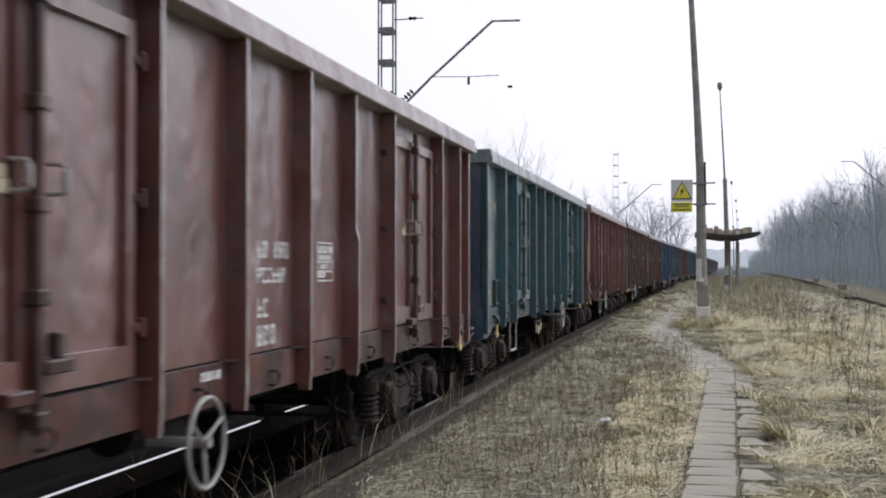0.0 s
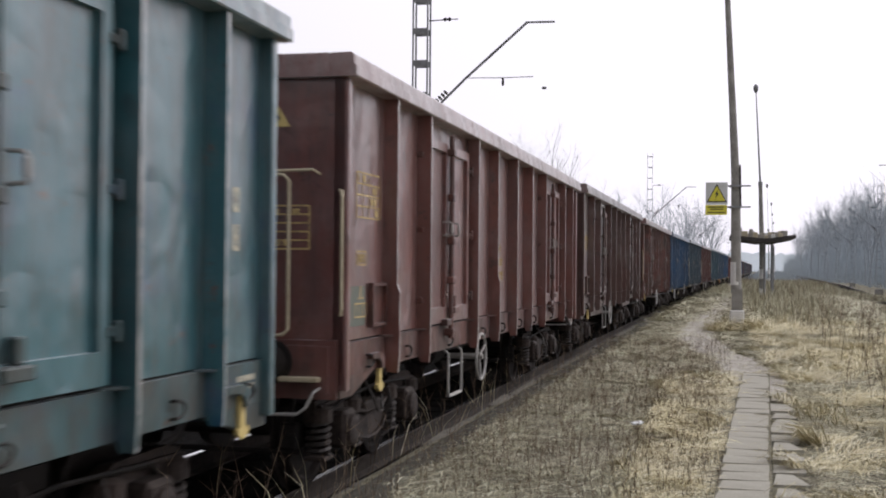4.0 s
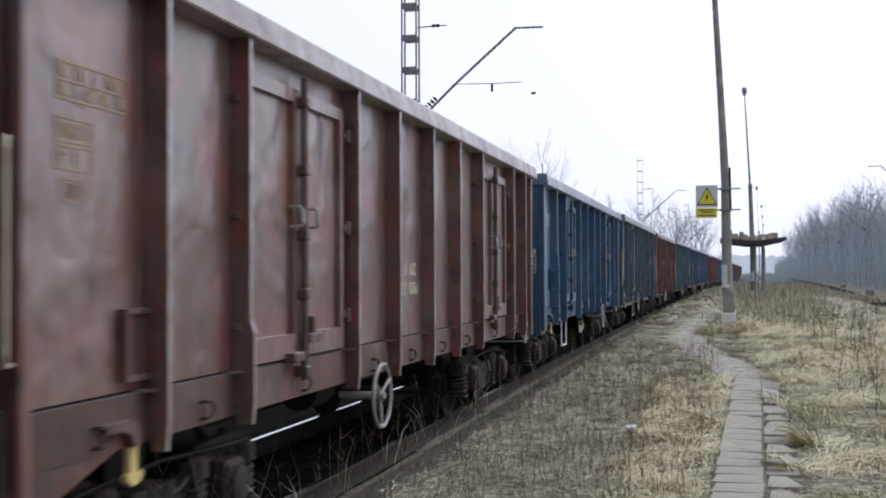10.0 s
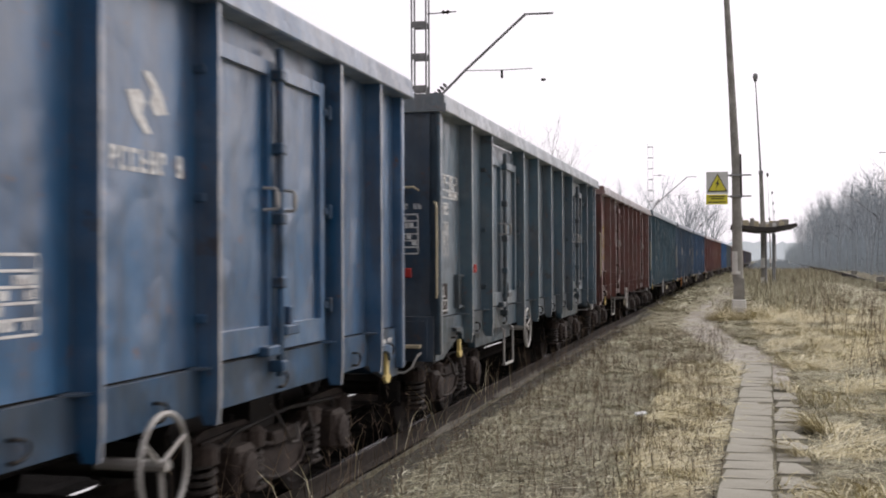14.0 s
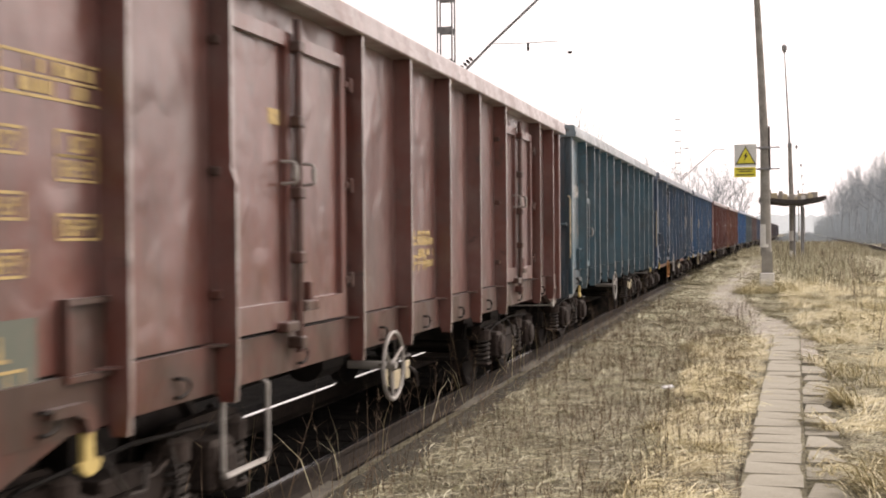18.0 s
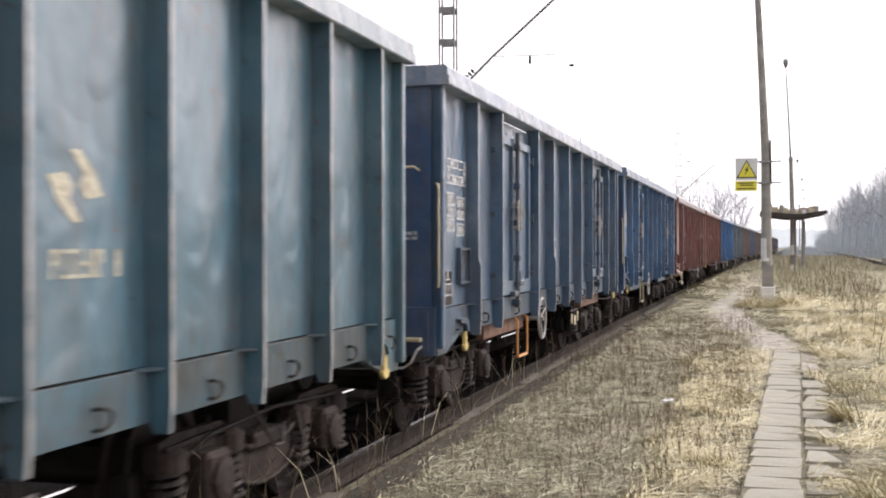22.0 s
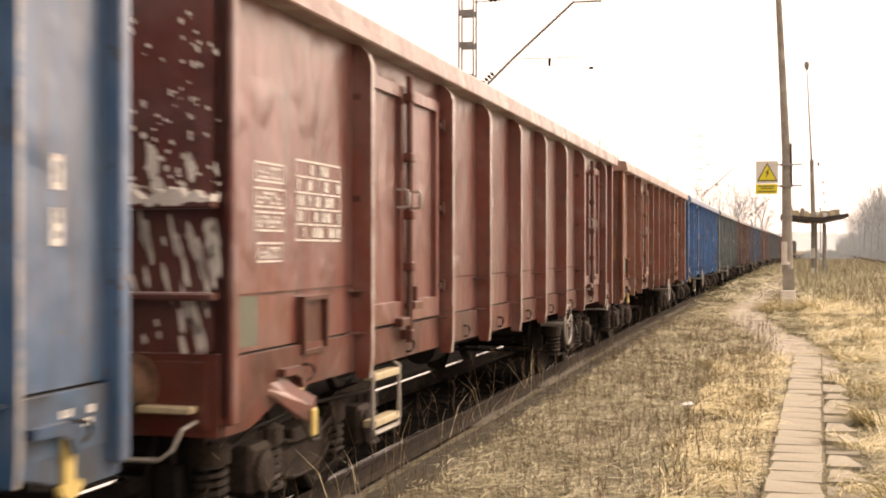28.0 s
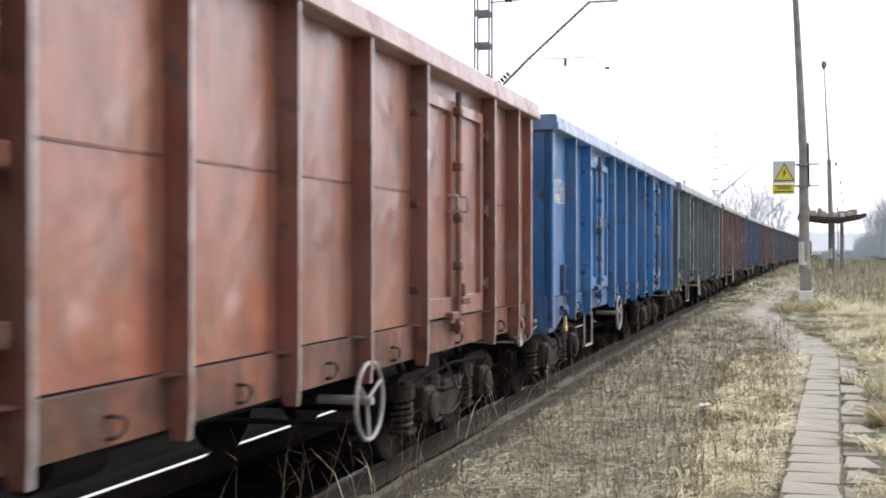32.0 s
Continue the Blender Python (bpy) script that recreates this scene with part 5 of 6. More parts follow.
mark(1, "wagon_data", rows_of, 5.72, ((0.45, 2.32, 2.40, 4), (0.52, 2.19, 2.27, 6), (0.58, 2.05, 2.14, 7), (0.17, 1.91, 1.97, 2), (0.17, 1.78, 1.87, 2)), 14)
mark(1, "brake_panel", None, (table, 6.99, 7.36, 1.25, 1.60, 4), (bars, 7.01, 7.34, 1.27, 1.58, 4, 13, WALL + 0.002, 0.5))
mark(1, "emblem", emblem, 8.45, 2.53, 8.32, 2.20, 0.60, 0.11, ink="yellow")
rear_figures(1, 12.32, 2.05)
load_table(2, 0.45, 1.06, 2.12, 2.46, 4)
small_boxes(2, 0.46, (1.86,), 0.24)
mark(2, "weight_mark", weight_mark, 0.42, 1.36)
mark(2, "wagon_data", rows_of, 5.80, ((0.40, 1.94, 2.02, 4), (0.50, 1.77, 1.86, 6), (0.55, 1.60, 1.70, 7)), 24)
rear_figures(2, 12.30, 1.98)
load_table(3, 0.42, 1.11, 2.11, 2.36, 3)
small_boxes(3, 0.45, (2.05, 1.85), 0.27)
mark(3, "weight_mark", weight_mark, 0.34, 1.31)
mark(3, "wagon_data", rows_of, 5.74, ((0.42, 1.94, 2.02, 4), (0.56, 1.76, 1.86, 6), (0.50, 1.59, 1.69, 6), (0.10, 1.48, 1.54, 1), (0.10, 1.32, 1.40, 1)), 34)
mark(3, "brake_panel", None, (table, 6.98, 7.42, 1.76, 2.03, 4), (bars, 7.0, 7.40, 1.77, 2.02, 4, 33, WALL + 0.002, 0.6))
mark(3, "lower_stencil", bars, 12.25, 12.45, 1.85, 2.1, 2, 36)
load_table(4, 0.38, 0.98, 2.50, 2.66, 2)
small_boxes(4, 0.37, (2.42, 2.30), 0.30)
small_boxes(4, 0.42, (2.16,), 0.16)
mark(4, "wagon_data", rows_of, 5.78, ((0.15, 1.90, 1.99, 1), (0.66, 1.73, 1.84, 6), (0.74, 1.56, 1.67, 7), (0.18, 1.39, 1.46, 2), (0.16, 1.21, 1.33, 2)), 44, ink="cream")
mark(4, "lower_stencil", bars, 12.22, 12.38, 1.62, 1.66, 1, 46)
load_table(5, 0.44, 1.18, 2.52, 2.68, 2)
small_boxes(5, 0.44, (2.42, 2.20, 2.04), 0.28)
mark(5, "lower_stencil", bars, 0.40, 0.72, 1.80, 1.84, 1, 56)
mark(5, "weight_mark", weight_mark, 0.33, 1.24)
mark(5, "wagon_data", rows_of, 5.84, ((0.38, 2.09, 2.18, 4), (0.50, 1.92, 2.01, 6), (0.58, 1.77, 1.86, 7), (0.08, 1.58, 1.65, 1), (0.08, 1.41, 1.52, 1)), 54)
mark(5, "brake_panel", None, (table, 7.15, 7.5, 1.46, 1.78, 5), (bars, 7.17, 7.48, 1.47, 1.77, 5, 53, WALL + 0.002, 0.6))
mark(5, "emblem", emblem, 8.43, 2.51, 8.07, 2.17, 0.76, 0.11)
rear_figures(5, 12.30, 2.02)
load_table(6, 0.38, 1.04, 2.36, 2.58, 3)
small_boxes(6, 0.38, (2.30, 2.12, 2.00, 1.90), 0.27)
mark(6, "weight_mark", weight_mark, 0.29, 1.25)
mark(6, "wagon_data", rows_of, 5.80, ((0.40, 2.02, 2.10, 4), (0.50, 1.86, 1.95, 6), (0.56, 1.70, 1.79, 7)), 64)
mark(6, "brake_panel", None, (table, 7.0, 7.38, 1.45, 1.76, 5), (bars, 7.02, 7.36, 1.46, 1.75, 5, 63, WALL + 0.002, 0.6))
rear_figures(6, 12.30, 1.95)
load_table(7, 0.46, 1.17, 2.30, 2.46, 2)
small_boxes(7, 0.33, (2.17, 1.92, 1.70), 0.28)
small_boxes(7, 0.83, (2.18, 2.08, 1.84), 0.31)
mark(7, "weight_mark", weight_mark, 0.30, 1.14)
mark(7, "wagon_data", rows_of, 5.62, ((0.80, 1.66, 1.78, 6), (0.68, 1.45, 1.58, 5), (0.12, 1.30, 1.38, 1)), 74)
mark(7, "brake_panel", None, (bars, 6.04, 6.5, 1.46, 1.74, 3, 73))
mark(7, "paint_dab", box, WALL + 0.013, WALL + 0.015, 2.93, 3.10, 2.39, 2.48)
rear_figures(7, 12.30, 1.92)
load_table(8, 0.44, 1.10, 2.30, 2.46, 2)
small_boxes(8, 0.45, (2.19, 2.04, 1.90, 1.78), 0.24)
small_boxes(8, 0.97, (1.88, 1.77), 0.26)
mark(8, "weight_mark", weight_mark, 0.32, 1.14)
mark(8, "wagon_data", rows_of, 5.86, ((0.30, 2.02, 2.06, 2), (0.70, 1.85, 1.94, 6), (0.58, 1.69, 1.79, 6), (0.12, 1.55, 1.61, 1), (0.10, 1.40, 1.50, 1)), 84, ink="cream")
mark(8, "brake_panel", None, (table, 7.13, 7.38, 1.66, 1.95, 4), (bars, 7.15, 7.36, 1.67, 1.94, 4, 83, WALL + 0.002, 0.6), (bars, 7.16, 7.40, 1.19, 1.34, 3, 85))
mark(8, "emblem", emblem, 8.44, 2.0, 8.25, 1.62, 0.56, 0.12, ink="cream")
load_table(9, 0.44, 1.12, 2.32, 2.54, 3)
small_boxes(9, 0.44, (2.23, 2.12, 1.99), 0.26)
small_boxes(9, 0.79, (2.20, 2.10, 1.95), 0.29)
mark(9, "weight_mark", weight_mark, 0.31, 1.30)
mark(9, "wagon_data", rows_of, 5.58, ((0.64, 1.97, 2.05, 6), (0.72, 1.79, 1.89, 7), (0.68, 1.63, 1.72, 7), (0.13, 1.47, 1.54, 1), (0.14, 1.30, 1.38, 2)), 94)
mark(9, "brake_panel", None, (table, 6.81, 7.19, 1.40, 1.72, 6), (bars, 6.83, 7.17, 1.41, 1.71, 6, 93, WALL + 0.002, 0.6))
mark(9, "emblem", emblem, 8.1, 2.48, 7.83, 2.13, 0.68, 0.10)
mark(9, "lower_stencil", None, (table, 4.30, 4.75, 1.36, 1.52, 2), (bars, 4.32, 4.74, 1.37, 1.51, 2, 95))
rear_figures(9, 12.20, 1.98)
load_table(10, 0.40, 1.20, 2.14, 2.40, 3)
small_boxes(10, 0.37, (2.0, 1.92, 1.78), 0.33)
small_boxes(10, 0.86, (1.97, 1.86), 0.30)
mark(10, "weight_mark", weight_mark, 0.38, 1.24)
mark(10, "wagon_data", rows_of, 5.70, ((0.45, 2.0, 2.08, 4), (0.55, 1.84, 1.93, 6), (0.6, 1.68, 1.77, 7), (0.12, 1.5, 1.57, 1)), 104)
mark(10, "brake_panel", None, (table, 6.95, 7.34, 1.42, 1.74, 5), (bars, 6.97, 7.32, 1.43, 1.73, 5, 103, WALL + 0.002, 0.6))
rear_figures(10, 12.32, 1.98)
mark(10, "sill_table", None, (table, 11.3, 11.9, 1.03, 1.13, 1, WALL + 0.032), (bars, 11.34, 11.88, 1.05, 1.12, 1, 105, WALL + 0.032))
load_table(11, 0.99, 1.72, 1.80, 2.27, 5)
small_boxes(11, 0.43, (2.22, 2.08, 1.95), 0.40)
small_boxes(11, 0.46, (1.78,), 0.34)
mark(11, "wagon_data", rows_of, 5.42, ((0.52, 2.16, 2.25, 5), (0.60, 2.0, 2.09, 6), (0.4, 1.84, 1.92, 4), (0.2, 1.70, 1.77, 2)), 114)
mark(11, "lower_table", None, (table, 7.99, 8.52, 1.22, 1.50, 5), (bars, 8.02, 8.50, 1.23, 1.49, 5, 113, WALL + 0.002, 0.6))
mark(11, "rear_panel", None, (table, 12.95, 13.3, 1.34, 1.50, 3), (bars, 12.97, 13.28, 1.35, 1.49, 3, 116, WALL + 0.002, 0.7))
load_table(12, 0.36, 0.88, 2.36, 2.50, 2)
small_boxes(12, 0.44, (1.87,), 0.28)
for index in range(13, 18):
    load_table(index, 0.42, 1.08, 2.30, 2.56, 3)
    mark(index, "wagon_data", rows_of, 5.76, ((0.45, 1.96, 2.04, 4), (0.55, 1.80, 1.88, 6), (0.6, 1.64, 1.73, 7)), index)
end_mark(2, ((table, 0.86, 1.14, 1.87, 2.18, 5), (bars, 0.88, 1.12, 1.88, 2.17, 5, 2, WALL + 0.002, 0.4)))
end_mark(3, ((table, 0.96, 1.25, 1.69, 2.09, 6), (bars, 0.98, 1.24, 1.70, 2.08, 6, 2, WALL + 0.002, 0.5), (bars, 0.90, 1.30, 2.11, 2.16, 1, 4)))
end_mark(4, ((table, 1.0, 1.24, 1.69, 2.0, 5), (bars, 1.02, 1.22, 1.70, 1.99, 5, 2, WALL + 0.002, 0.3), (bars, 0.81, 1.17, 2.16, 2.24, 2, 4)))
end_mark(5, ((table, 1.03, 1.29, 1.75, 2.11, 6), (bars, 1.04, 1.28, 1.76, 2.10, 6, 2, WALL + 0.002, 0.65), (letter_block, 0.84, 1.06, 2.32, 2.37, 6, 4), (letter_block, 0.82, 1.16, 2.25, 2.30, 9, 5)))
end_mark(6, ((table, 0.90, 1.21, 1.81, 2.18, 6), (bars, 0.91, 1.20, 1.82, 2.17, 6, 2, WALL + 0.002, 0.6), (letter_block, 0.98, 1.08, 2.31, 2.35, 3, 4), (letter_block, 0.86, 1.26, 2.23, 2.28, 9, 5)))
end_mark(7, ((letter_block, 0.90, 1.17, 1.81, 1.85, 8, 4), (letter_block, 0.90, 1.14, 1.755, 1.795, 7, 6), (letter_block, 1.0, 1.14, 1.70, 1.74, 4, 7)))
end_mark(9, ((letter_block, 0.94, 1.20, 1.845, 1.875, 9, 4), (letter_block, 0.94, 1.21, 1.805, 1.83, 9, 6)))
end_mark(10, ((table, 0.75, 1.09, 1.62, 2.0, 7), (bars, 0.76, 1.08, 1.63, 1.99, 7, 2, WALL + 0.002, 0.7), (letter_block, 0.84, 1.26, 1.50, 1.535, 10, 4), (letter_block, 0.84, 1.28, 1.45, 1.48, 10, 5)))
end_mark(12, ((table, 0.95, 1.28, 1.56, 1.95, 6), (bars, 0.96, 1.27, 1.57, 1.94, 6, 2, WALL + 0.002, 0.75)))

# where the label holder and the changeover plates sit: metres behind the leading corner, height
HOLDER = {2: (0.94, 1.45), 3: (0.93, 1.42), 4: (1.09, 1.42), 5: (1.16, 1.645), 6: (1.09, 1.43), 7: (1.02, 1.33), 8: (1.07, 1.345), 9: (0.96, 1.565), 10: (1.0, 1.36), 11: (1.21, 1.30), 12: (1.08, 1.40)}
CHANGEOVER = {1: 5.2, 5: 4.9, 7: 5.3, 8: 7.75, 9: 7.65}


def changeover_shape(bm):
    """A bracket with a bent lever, on which small plates hang."""
    tube(bm, [(WALL + 0.04, -0.42, 0.80), (WALL + 0.04, 0.34, 0.80)], 0.012, 6)
    for y in (-0.34, -0.06, 0.22):
        tube(bm, [(WALL + 0.04, y, 0.95), (WALL + 0.045, y, 0.72)], 0.010, 5)
    tube(bm, [(WALL + 0.06, 0.24, 0.72), (WALL + 0.09, 0.34, 0.66), (WALL + 0.09, 0.40, 0.55)], 0.011, 5)


def end_details(index, w, half):
    """Small plates on the leading end wall."""
    y = -half - 0.003
    triangle = {2: (0.90, 2.75), 3: (1.06, 2.24), 4: (0.97, 2.66), 8: (0.99, 2.72), 9: (0.91, 2.70)}.get(index)
    if triangle:
        tx, tz = triangle
        bm = bmesh.new()
        prism(bm, [(tx - 0.085, tz), (tx + 0.085, tz), (tx, tz + 0.15)], "y", y - 0.004, y)
        part("warning_triangle", bm, M_SIGNYELLOW if index in (4, 8) else M_YELLOW, w, "yellow warning triangle")
        bm = bmesh.new()
        prism(bm, [(tx + 0.012, tz + 0.105), (tx - 0.018, tz + 0.06), (tx - 0.002, tz + 0.06), (tx - 0.014, tz + 0.02), (tx + 0.018, tz + 0.07), (tx + 0.002, tz + 0.07)], "y", y - 0.006, y - 0.004)
        part("lightning_bolt", bm, M_SIGNBLACK, w)
    red = {1: (1.08, 1.66), 3: (1.15, 1.63), 5: (1.10, 1.61), 6: (1.10, 1.63), 7: (1.10, 1.52), 8: (1.12, 1.47), 10: (1.16, 1.88)}.get(index)
    if red:
        part("reflector", boxes((red[0] - 0.05, red[0] + 0.05, y - 0.03, y, red[1] - 0.045, red[1] + 0.045), bevel=0.008), M_DULLRED if index in (3, 7) else M_RED, w, "small red reflector")
    if index == 6:
        part("side_reflector", boxes((WALL, WALL + 0.03, 1.77 - half, 1.87 - half, 1.61, 1.70), bevel=0.008), M_RED, w, "small red reflector")
    if index == 1:
        part("side_socket", boxes((WALL, WALL + 0.035, 1.74 - half, 1.88 - half, 1.66, 1.74), bevel=0.008), M_UNDER, w)
    if index in (2, 3, 7):
        part("backing_patch", boxes((WALL + 0.001, WALL + 0.004, 0.30 - half, 0.68 - half, 1.14 if index == 7 else 1.30, 1.44 if index == 7 else 1.60)), M_PLATE, w, "faded green backing patch")
    if index in (4, 7, 10):
        part("foot_plate", boxes((0.66, 1.0, -half - 0.24, -half - 0.004, 1.265, 1.295), bevel=0.006), M_GALV, w, "small foot plate above the buffer")
    if index in CHANGEOVER:
        lever = part("changeover_lever", stored("changeover_lever", changeover_shape, material=M_COIL), None, w, "bent brake changeover lever", at=pose(0, CHANGEOVER[index] - half, 0))
        for dy, z, b in ((-0.34, 0.62, 0.05), (-0.06, 0.585, 0.08), (0.22, 0.63, 0.05)):
            part("plate", stored(f"plate:{b}", boxes_into, (WALL + 0.05, WALL + 0.06, -b, b, 0, 0.14), material=M_CREAM, bevel=0.004), None, lever, "small pale plate", at=pose(0, dy, z))
    if index in HOLDER:
        hy, hz = HOLDER[index]
        for o in w.children:
            if o.name.startswith("flap") and o.matrix_basis[0][0] > 0:
                o.matrix_basis = pose(0, hy - half, hz - 1.45)
    if index in (3, 6, 9, 10):
        for a, b in WAGONS[index][1]["doors"]:
            part("door_beam", boxes((WALL - 0.14, WALL - 0.05, a - half - 0.1, b - half - 0.05, 0.77, 0.95), bevel=0.01), M_SHANK if index == 9 else M_SILL, w, "drooping beam below the doors")
    if index in (9, 10):
        for a, b in WAGONS[index][1]["doors"]:
            for dy in (-0.09, 0.05):
                part("long_handle", stored("long_handle", long_handle_shape, material=M_UNDER if dy > 0 else M_GREYROD), None, w, at=pose(0, (a + b) / 2 - 0.035 + dy - half, 0))
    if index in (5, 9, 10):
        for o in w.children:
            if o.name.startswith("foot_step"):
                o.data = stored(f"foot_step:{index}", step_shape, material={5: M_WHITEWASH, 9: M_ORANGE, 10: M_CREAM}[index])
    if index in (6, 9, 10, 5):
        part("data_plate", boxes((WALL + 0.001, WALL + 0.004, 0.28 - half, 0.60 - half, 1.22, 1.52)), M_BOGIE, w, "dark square backing plate")
    if index in (11, 12):
        z = 1.50 if index == 11 else 2.16
        for a, b in zip(WAGONS[index][1]["ribs"], WAGONS[index][1]["ribs"][1:]):
            if not any(abs(a - dd[0]) < 0.01 for dd in WAGONS[index][1]["doors"]):
                part("weld_seam", boxes((WALL, WALL + 0.006, a - half + 0.03, b - half - 0.03, z, z + 0.014)), M_SILL, w)
    if index in (8, 11):
        for z in ((1.95, 1.49) if index == 11 else (1.86,)):
            part("end_ledge", boxes((-1.36, 1.36, -half - 0.09, -half - 0.002, z, z + 0.04), bevel=0.01), M_END, w)
    if index == 11:
        bm = bmesh.new()
        low = [(WALL + 0.01, 0.50 - half, 1.06), (WALL + 0.01, 0.66 - half, 1.06), (1.50, 0.93 - half, 0.90), (1.50, 0.93 - half, 0.80), (1.46, 0.88 - half, 0.82)]
        for dz in (0.0,):
            v0, v1 = [bm.verts.new(p) for p in low], [bm.verts.new((p[0] - 0.01, p[1] - 0.05, p[2] - 0.045)) for p in low]
            bm.faces.new(v0), bm.faces.new(v1[::-1])
            for i in range(5):
                bm.faces.new((v0[i], v0[(i + 1) % 5], v1[(i + 1) % 5], v1[i]))
        part("jacking_bracket", bm, M_PAINT, w, "slanting painted jacking bracket")
        part("bracket_tip", boxes((1.485, 1.51, 0.87 - half, 0.94 - half, 0.68, 0.84), bevel=0.01), M_YELLOW, w, "worn yellow bracket tip")
        part("plate", boxes((WALL + 0.001, WALL + 0.004, 0.16 - half, 0.47 - half, 1.23, 1.50)), M_PLATE, w, "dull green-grey data plate")
        for z in (0.52, 0.84):
            part("step_board", boxes((1.30, 1.395, 2.29 - half, 2.81 - half, z, z + 0.05), bevel=0.006), M_CREAM, w, "cream step board")
        r = random.Random(4)

        def blot(x, z, a, b, lean):
            bm = bmesh.new()
            ring = [(a * math.cos(t) * r.uniform(0.6, 1.35), b * math.sin(t) * r.uniform(0.75, 1.2)) for t in (math.pi * 2 * q / 11 for q in range(11))]
            prism(bm, [(x + u - lean * v, z + v) for u, v in ring], "y", y - 0.0035, y - 0.001)
            part("splash", bm, M_LIME, w, "white bird-lime splash")
        for k in range(95):   # flecks above the ledge
            x, z = r.uniform(0.72, 1.37), 2.02 + 0.95 * r.random() ** 1.5
            a = r.uniform(0.004, 0.013)
            blot(x, z, a, a * r.uniform(0.8, 1.8), 0.2)
        for x, z, a, b in ((0.98, 2.20, 0.035, 0.11), (1.02, 2.07, 0.045, 0.05), (1.20, 2.16, 0.028, 0.075), (0.93, 2.33, 0.015, 0.02), (1.34, 2.15, 0.012, 0.04), (0.88, 2.05, 0.03, 0.04)):
            blot(x, z, a, b, 0.15)
        for k in range(46):   # slanting runs below it
            x, z = 0.86 + 0.5 * r.random() ** 0.8, r.uniform(0.95, 1.88)
            b = r.uniform(0.02, 0.13) if z > 1.2 else r.uniform(0.01, 0.06)
            blot(x, z, r.uniform(0.004, 0.008) + b * r.uniform(0.04, 0.13), b, r.uniform(0.15, 0.3))
        bm = bmesh.new()
        top = [(0.70 + 0.03 * k, 1.996 + max(0.004, 0.075 * r.random() * math.sin(math.pi * (k + 1) / 24) ** 0.5)) for k in range(23)]
        low = [(1.36 - 0.03 * k, 1.985 - 0.03 * r.random() * math.sin(math.pi * k / 22)) for k in range(23)]
        prism(bm, top + low, "y", -half - 0.094, -half - 0.006)
        part("splash", bm, M_LIME, w, "heap of white bird lime on the ledge")
    if index == 12:
        for y0, y1, z0, z1, m in ((0.42, 0.84, 1.30, 1.62, M_PLATE), (0.06, 0.82, 1.215, 1.29, M_DULLRED)):
            part("paint_patch", boxes((WALL + 0.001, WALL + 0.004, y0 - half, y1 - half, z0, z1)), m, w, "odd-coloured patch of touched-up paint")
        part("smear", boxes((WALL + 0.005, WALL + 0.007, 0.10 - half, 0.36 - half, 1.50, 1.53), (WALL + 0.005, WALL + 0.007, 0.12 - half, 0.40 - half, 1.42, 1.44)), M_LIME, w, "pale chalk marks").data.materials[0] = M_CREAM
    if index == 4:
        part("paint_patch", boxes((WALL + 0.031, WALL + 0.034, 11.12 - half, 11.62 - half, 1.0, 1.17)), M_DULLRED, w, "dull red touched-up sill patch")
    if index in (11, 12):
        for o in w.children:
            if o.name.startswith("buffer"):
                o.data = stored(f"buffer:{index}", buffer_shape, material=M_SHANK if index == 11 else M_COIL, smooth=True)
    if index == 0:
        for k, (y0, z0, tall) in enumerate(((9.62, 2.62, 0.16), (9.66, 2.44, 0.10), (9.60, 2.30, 0.13), (9.72, 2.74, 0.07), (9.58, 2.22, 0.06))):
            part("paint_run", boxes((WALL + 0.013, WALL + 0.015, y0 - half, y0 + 0.022 - half, z0, z0 + tall)), M_CREAM, w, "run of pale paint")
        part("cross_mark", boxes((WALL + 0.013, WALL + 0.015, 9.68 - half, 9.95 - half, 2.04, 2.10), (WALL + 0.013, WALL + 0.015, 9.78 - half, 9.84 - half, 2.104, 2.16)), M_CREAM, w, "cream painted mark")
        part("cross_mark", boxes((WALL + 0.013, WALL + 0.015, 2.92 - half, 3.19 - half, 2.04, 2.10), (WALL + 0.013, WALL + 0.015, 3.02 - half, 3.08 - half, 2.104, 2.16)), M_CREAM, w, "cream painted mark")
    if index in (6, 12):   # the rail stands nearer the middle of the end
        for o in w.children:
            if o.data == STORE[f"grab_rail:m{half}"] and o.matrix_basis[0][0] > 0:
                o.matrix_basis = pose(-0.12 if index == 6 else -0.21, 0, 0)
    if index in (2, 3, 4, 6, 7, 9, 10):
        part("top_rail", stored(f"top_rail:{half}", top_rod_shape, half, material=M_CREAM), None, w, "cream-painted grab rail")
    if index in (2, 4, 6, 7, 9, 10):
        part("grab_rail", stored(f"grab_rail:a{half}", corner_rod_shape, half, material=M_CREAM), None, w, "cream-painted grab rail")
    if index in (4, 8, 12):
        for o in [o for o in w.children if o.name.startswith("foot_step")]:
            bpy.data.objects.remove(o)


for index, (w, (colour, plan, ink, label)) in enumerate(zip(TRAIN, WAGONS)):
    before = set(w.children)
    end_details(index, w, plan["half"])
    for o in set(w.children) - before:
        if o.data.materials[0] in (M_PAINT, M_SILL, M_END):
            o.color = (*colour, 0.3)
            o["old_coat"] = colour
            o["dirt_tone"] = DIRT.get(index, (0.06, 0.05, 0.043))
# one panel of the dark blue wagon is stained ochre
for o in TRAIN[5].children:
    if o.name.startswith(("side_panel", "sill_panel")) and o.matrix_basis.to_3x3()[0][0] > 0 and abs(o.matrix_basis.translation.y + 6.39 - 4.27) < 0.02:
        o.color, o["old_coat"] = (0.26, 0.235, 0.19, 0.4), (0.40, 0.24, 0.06)

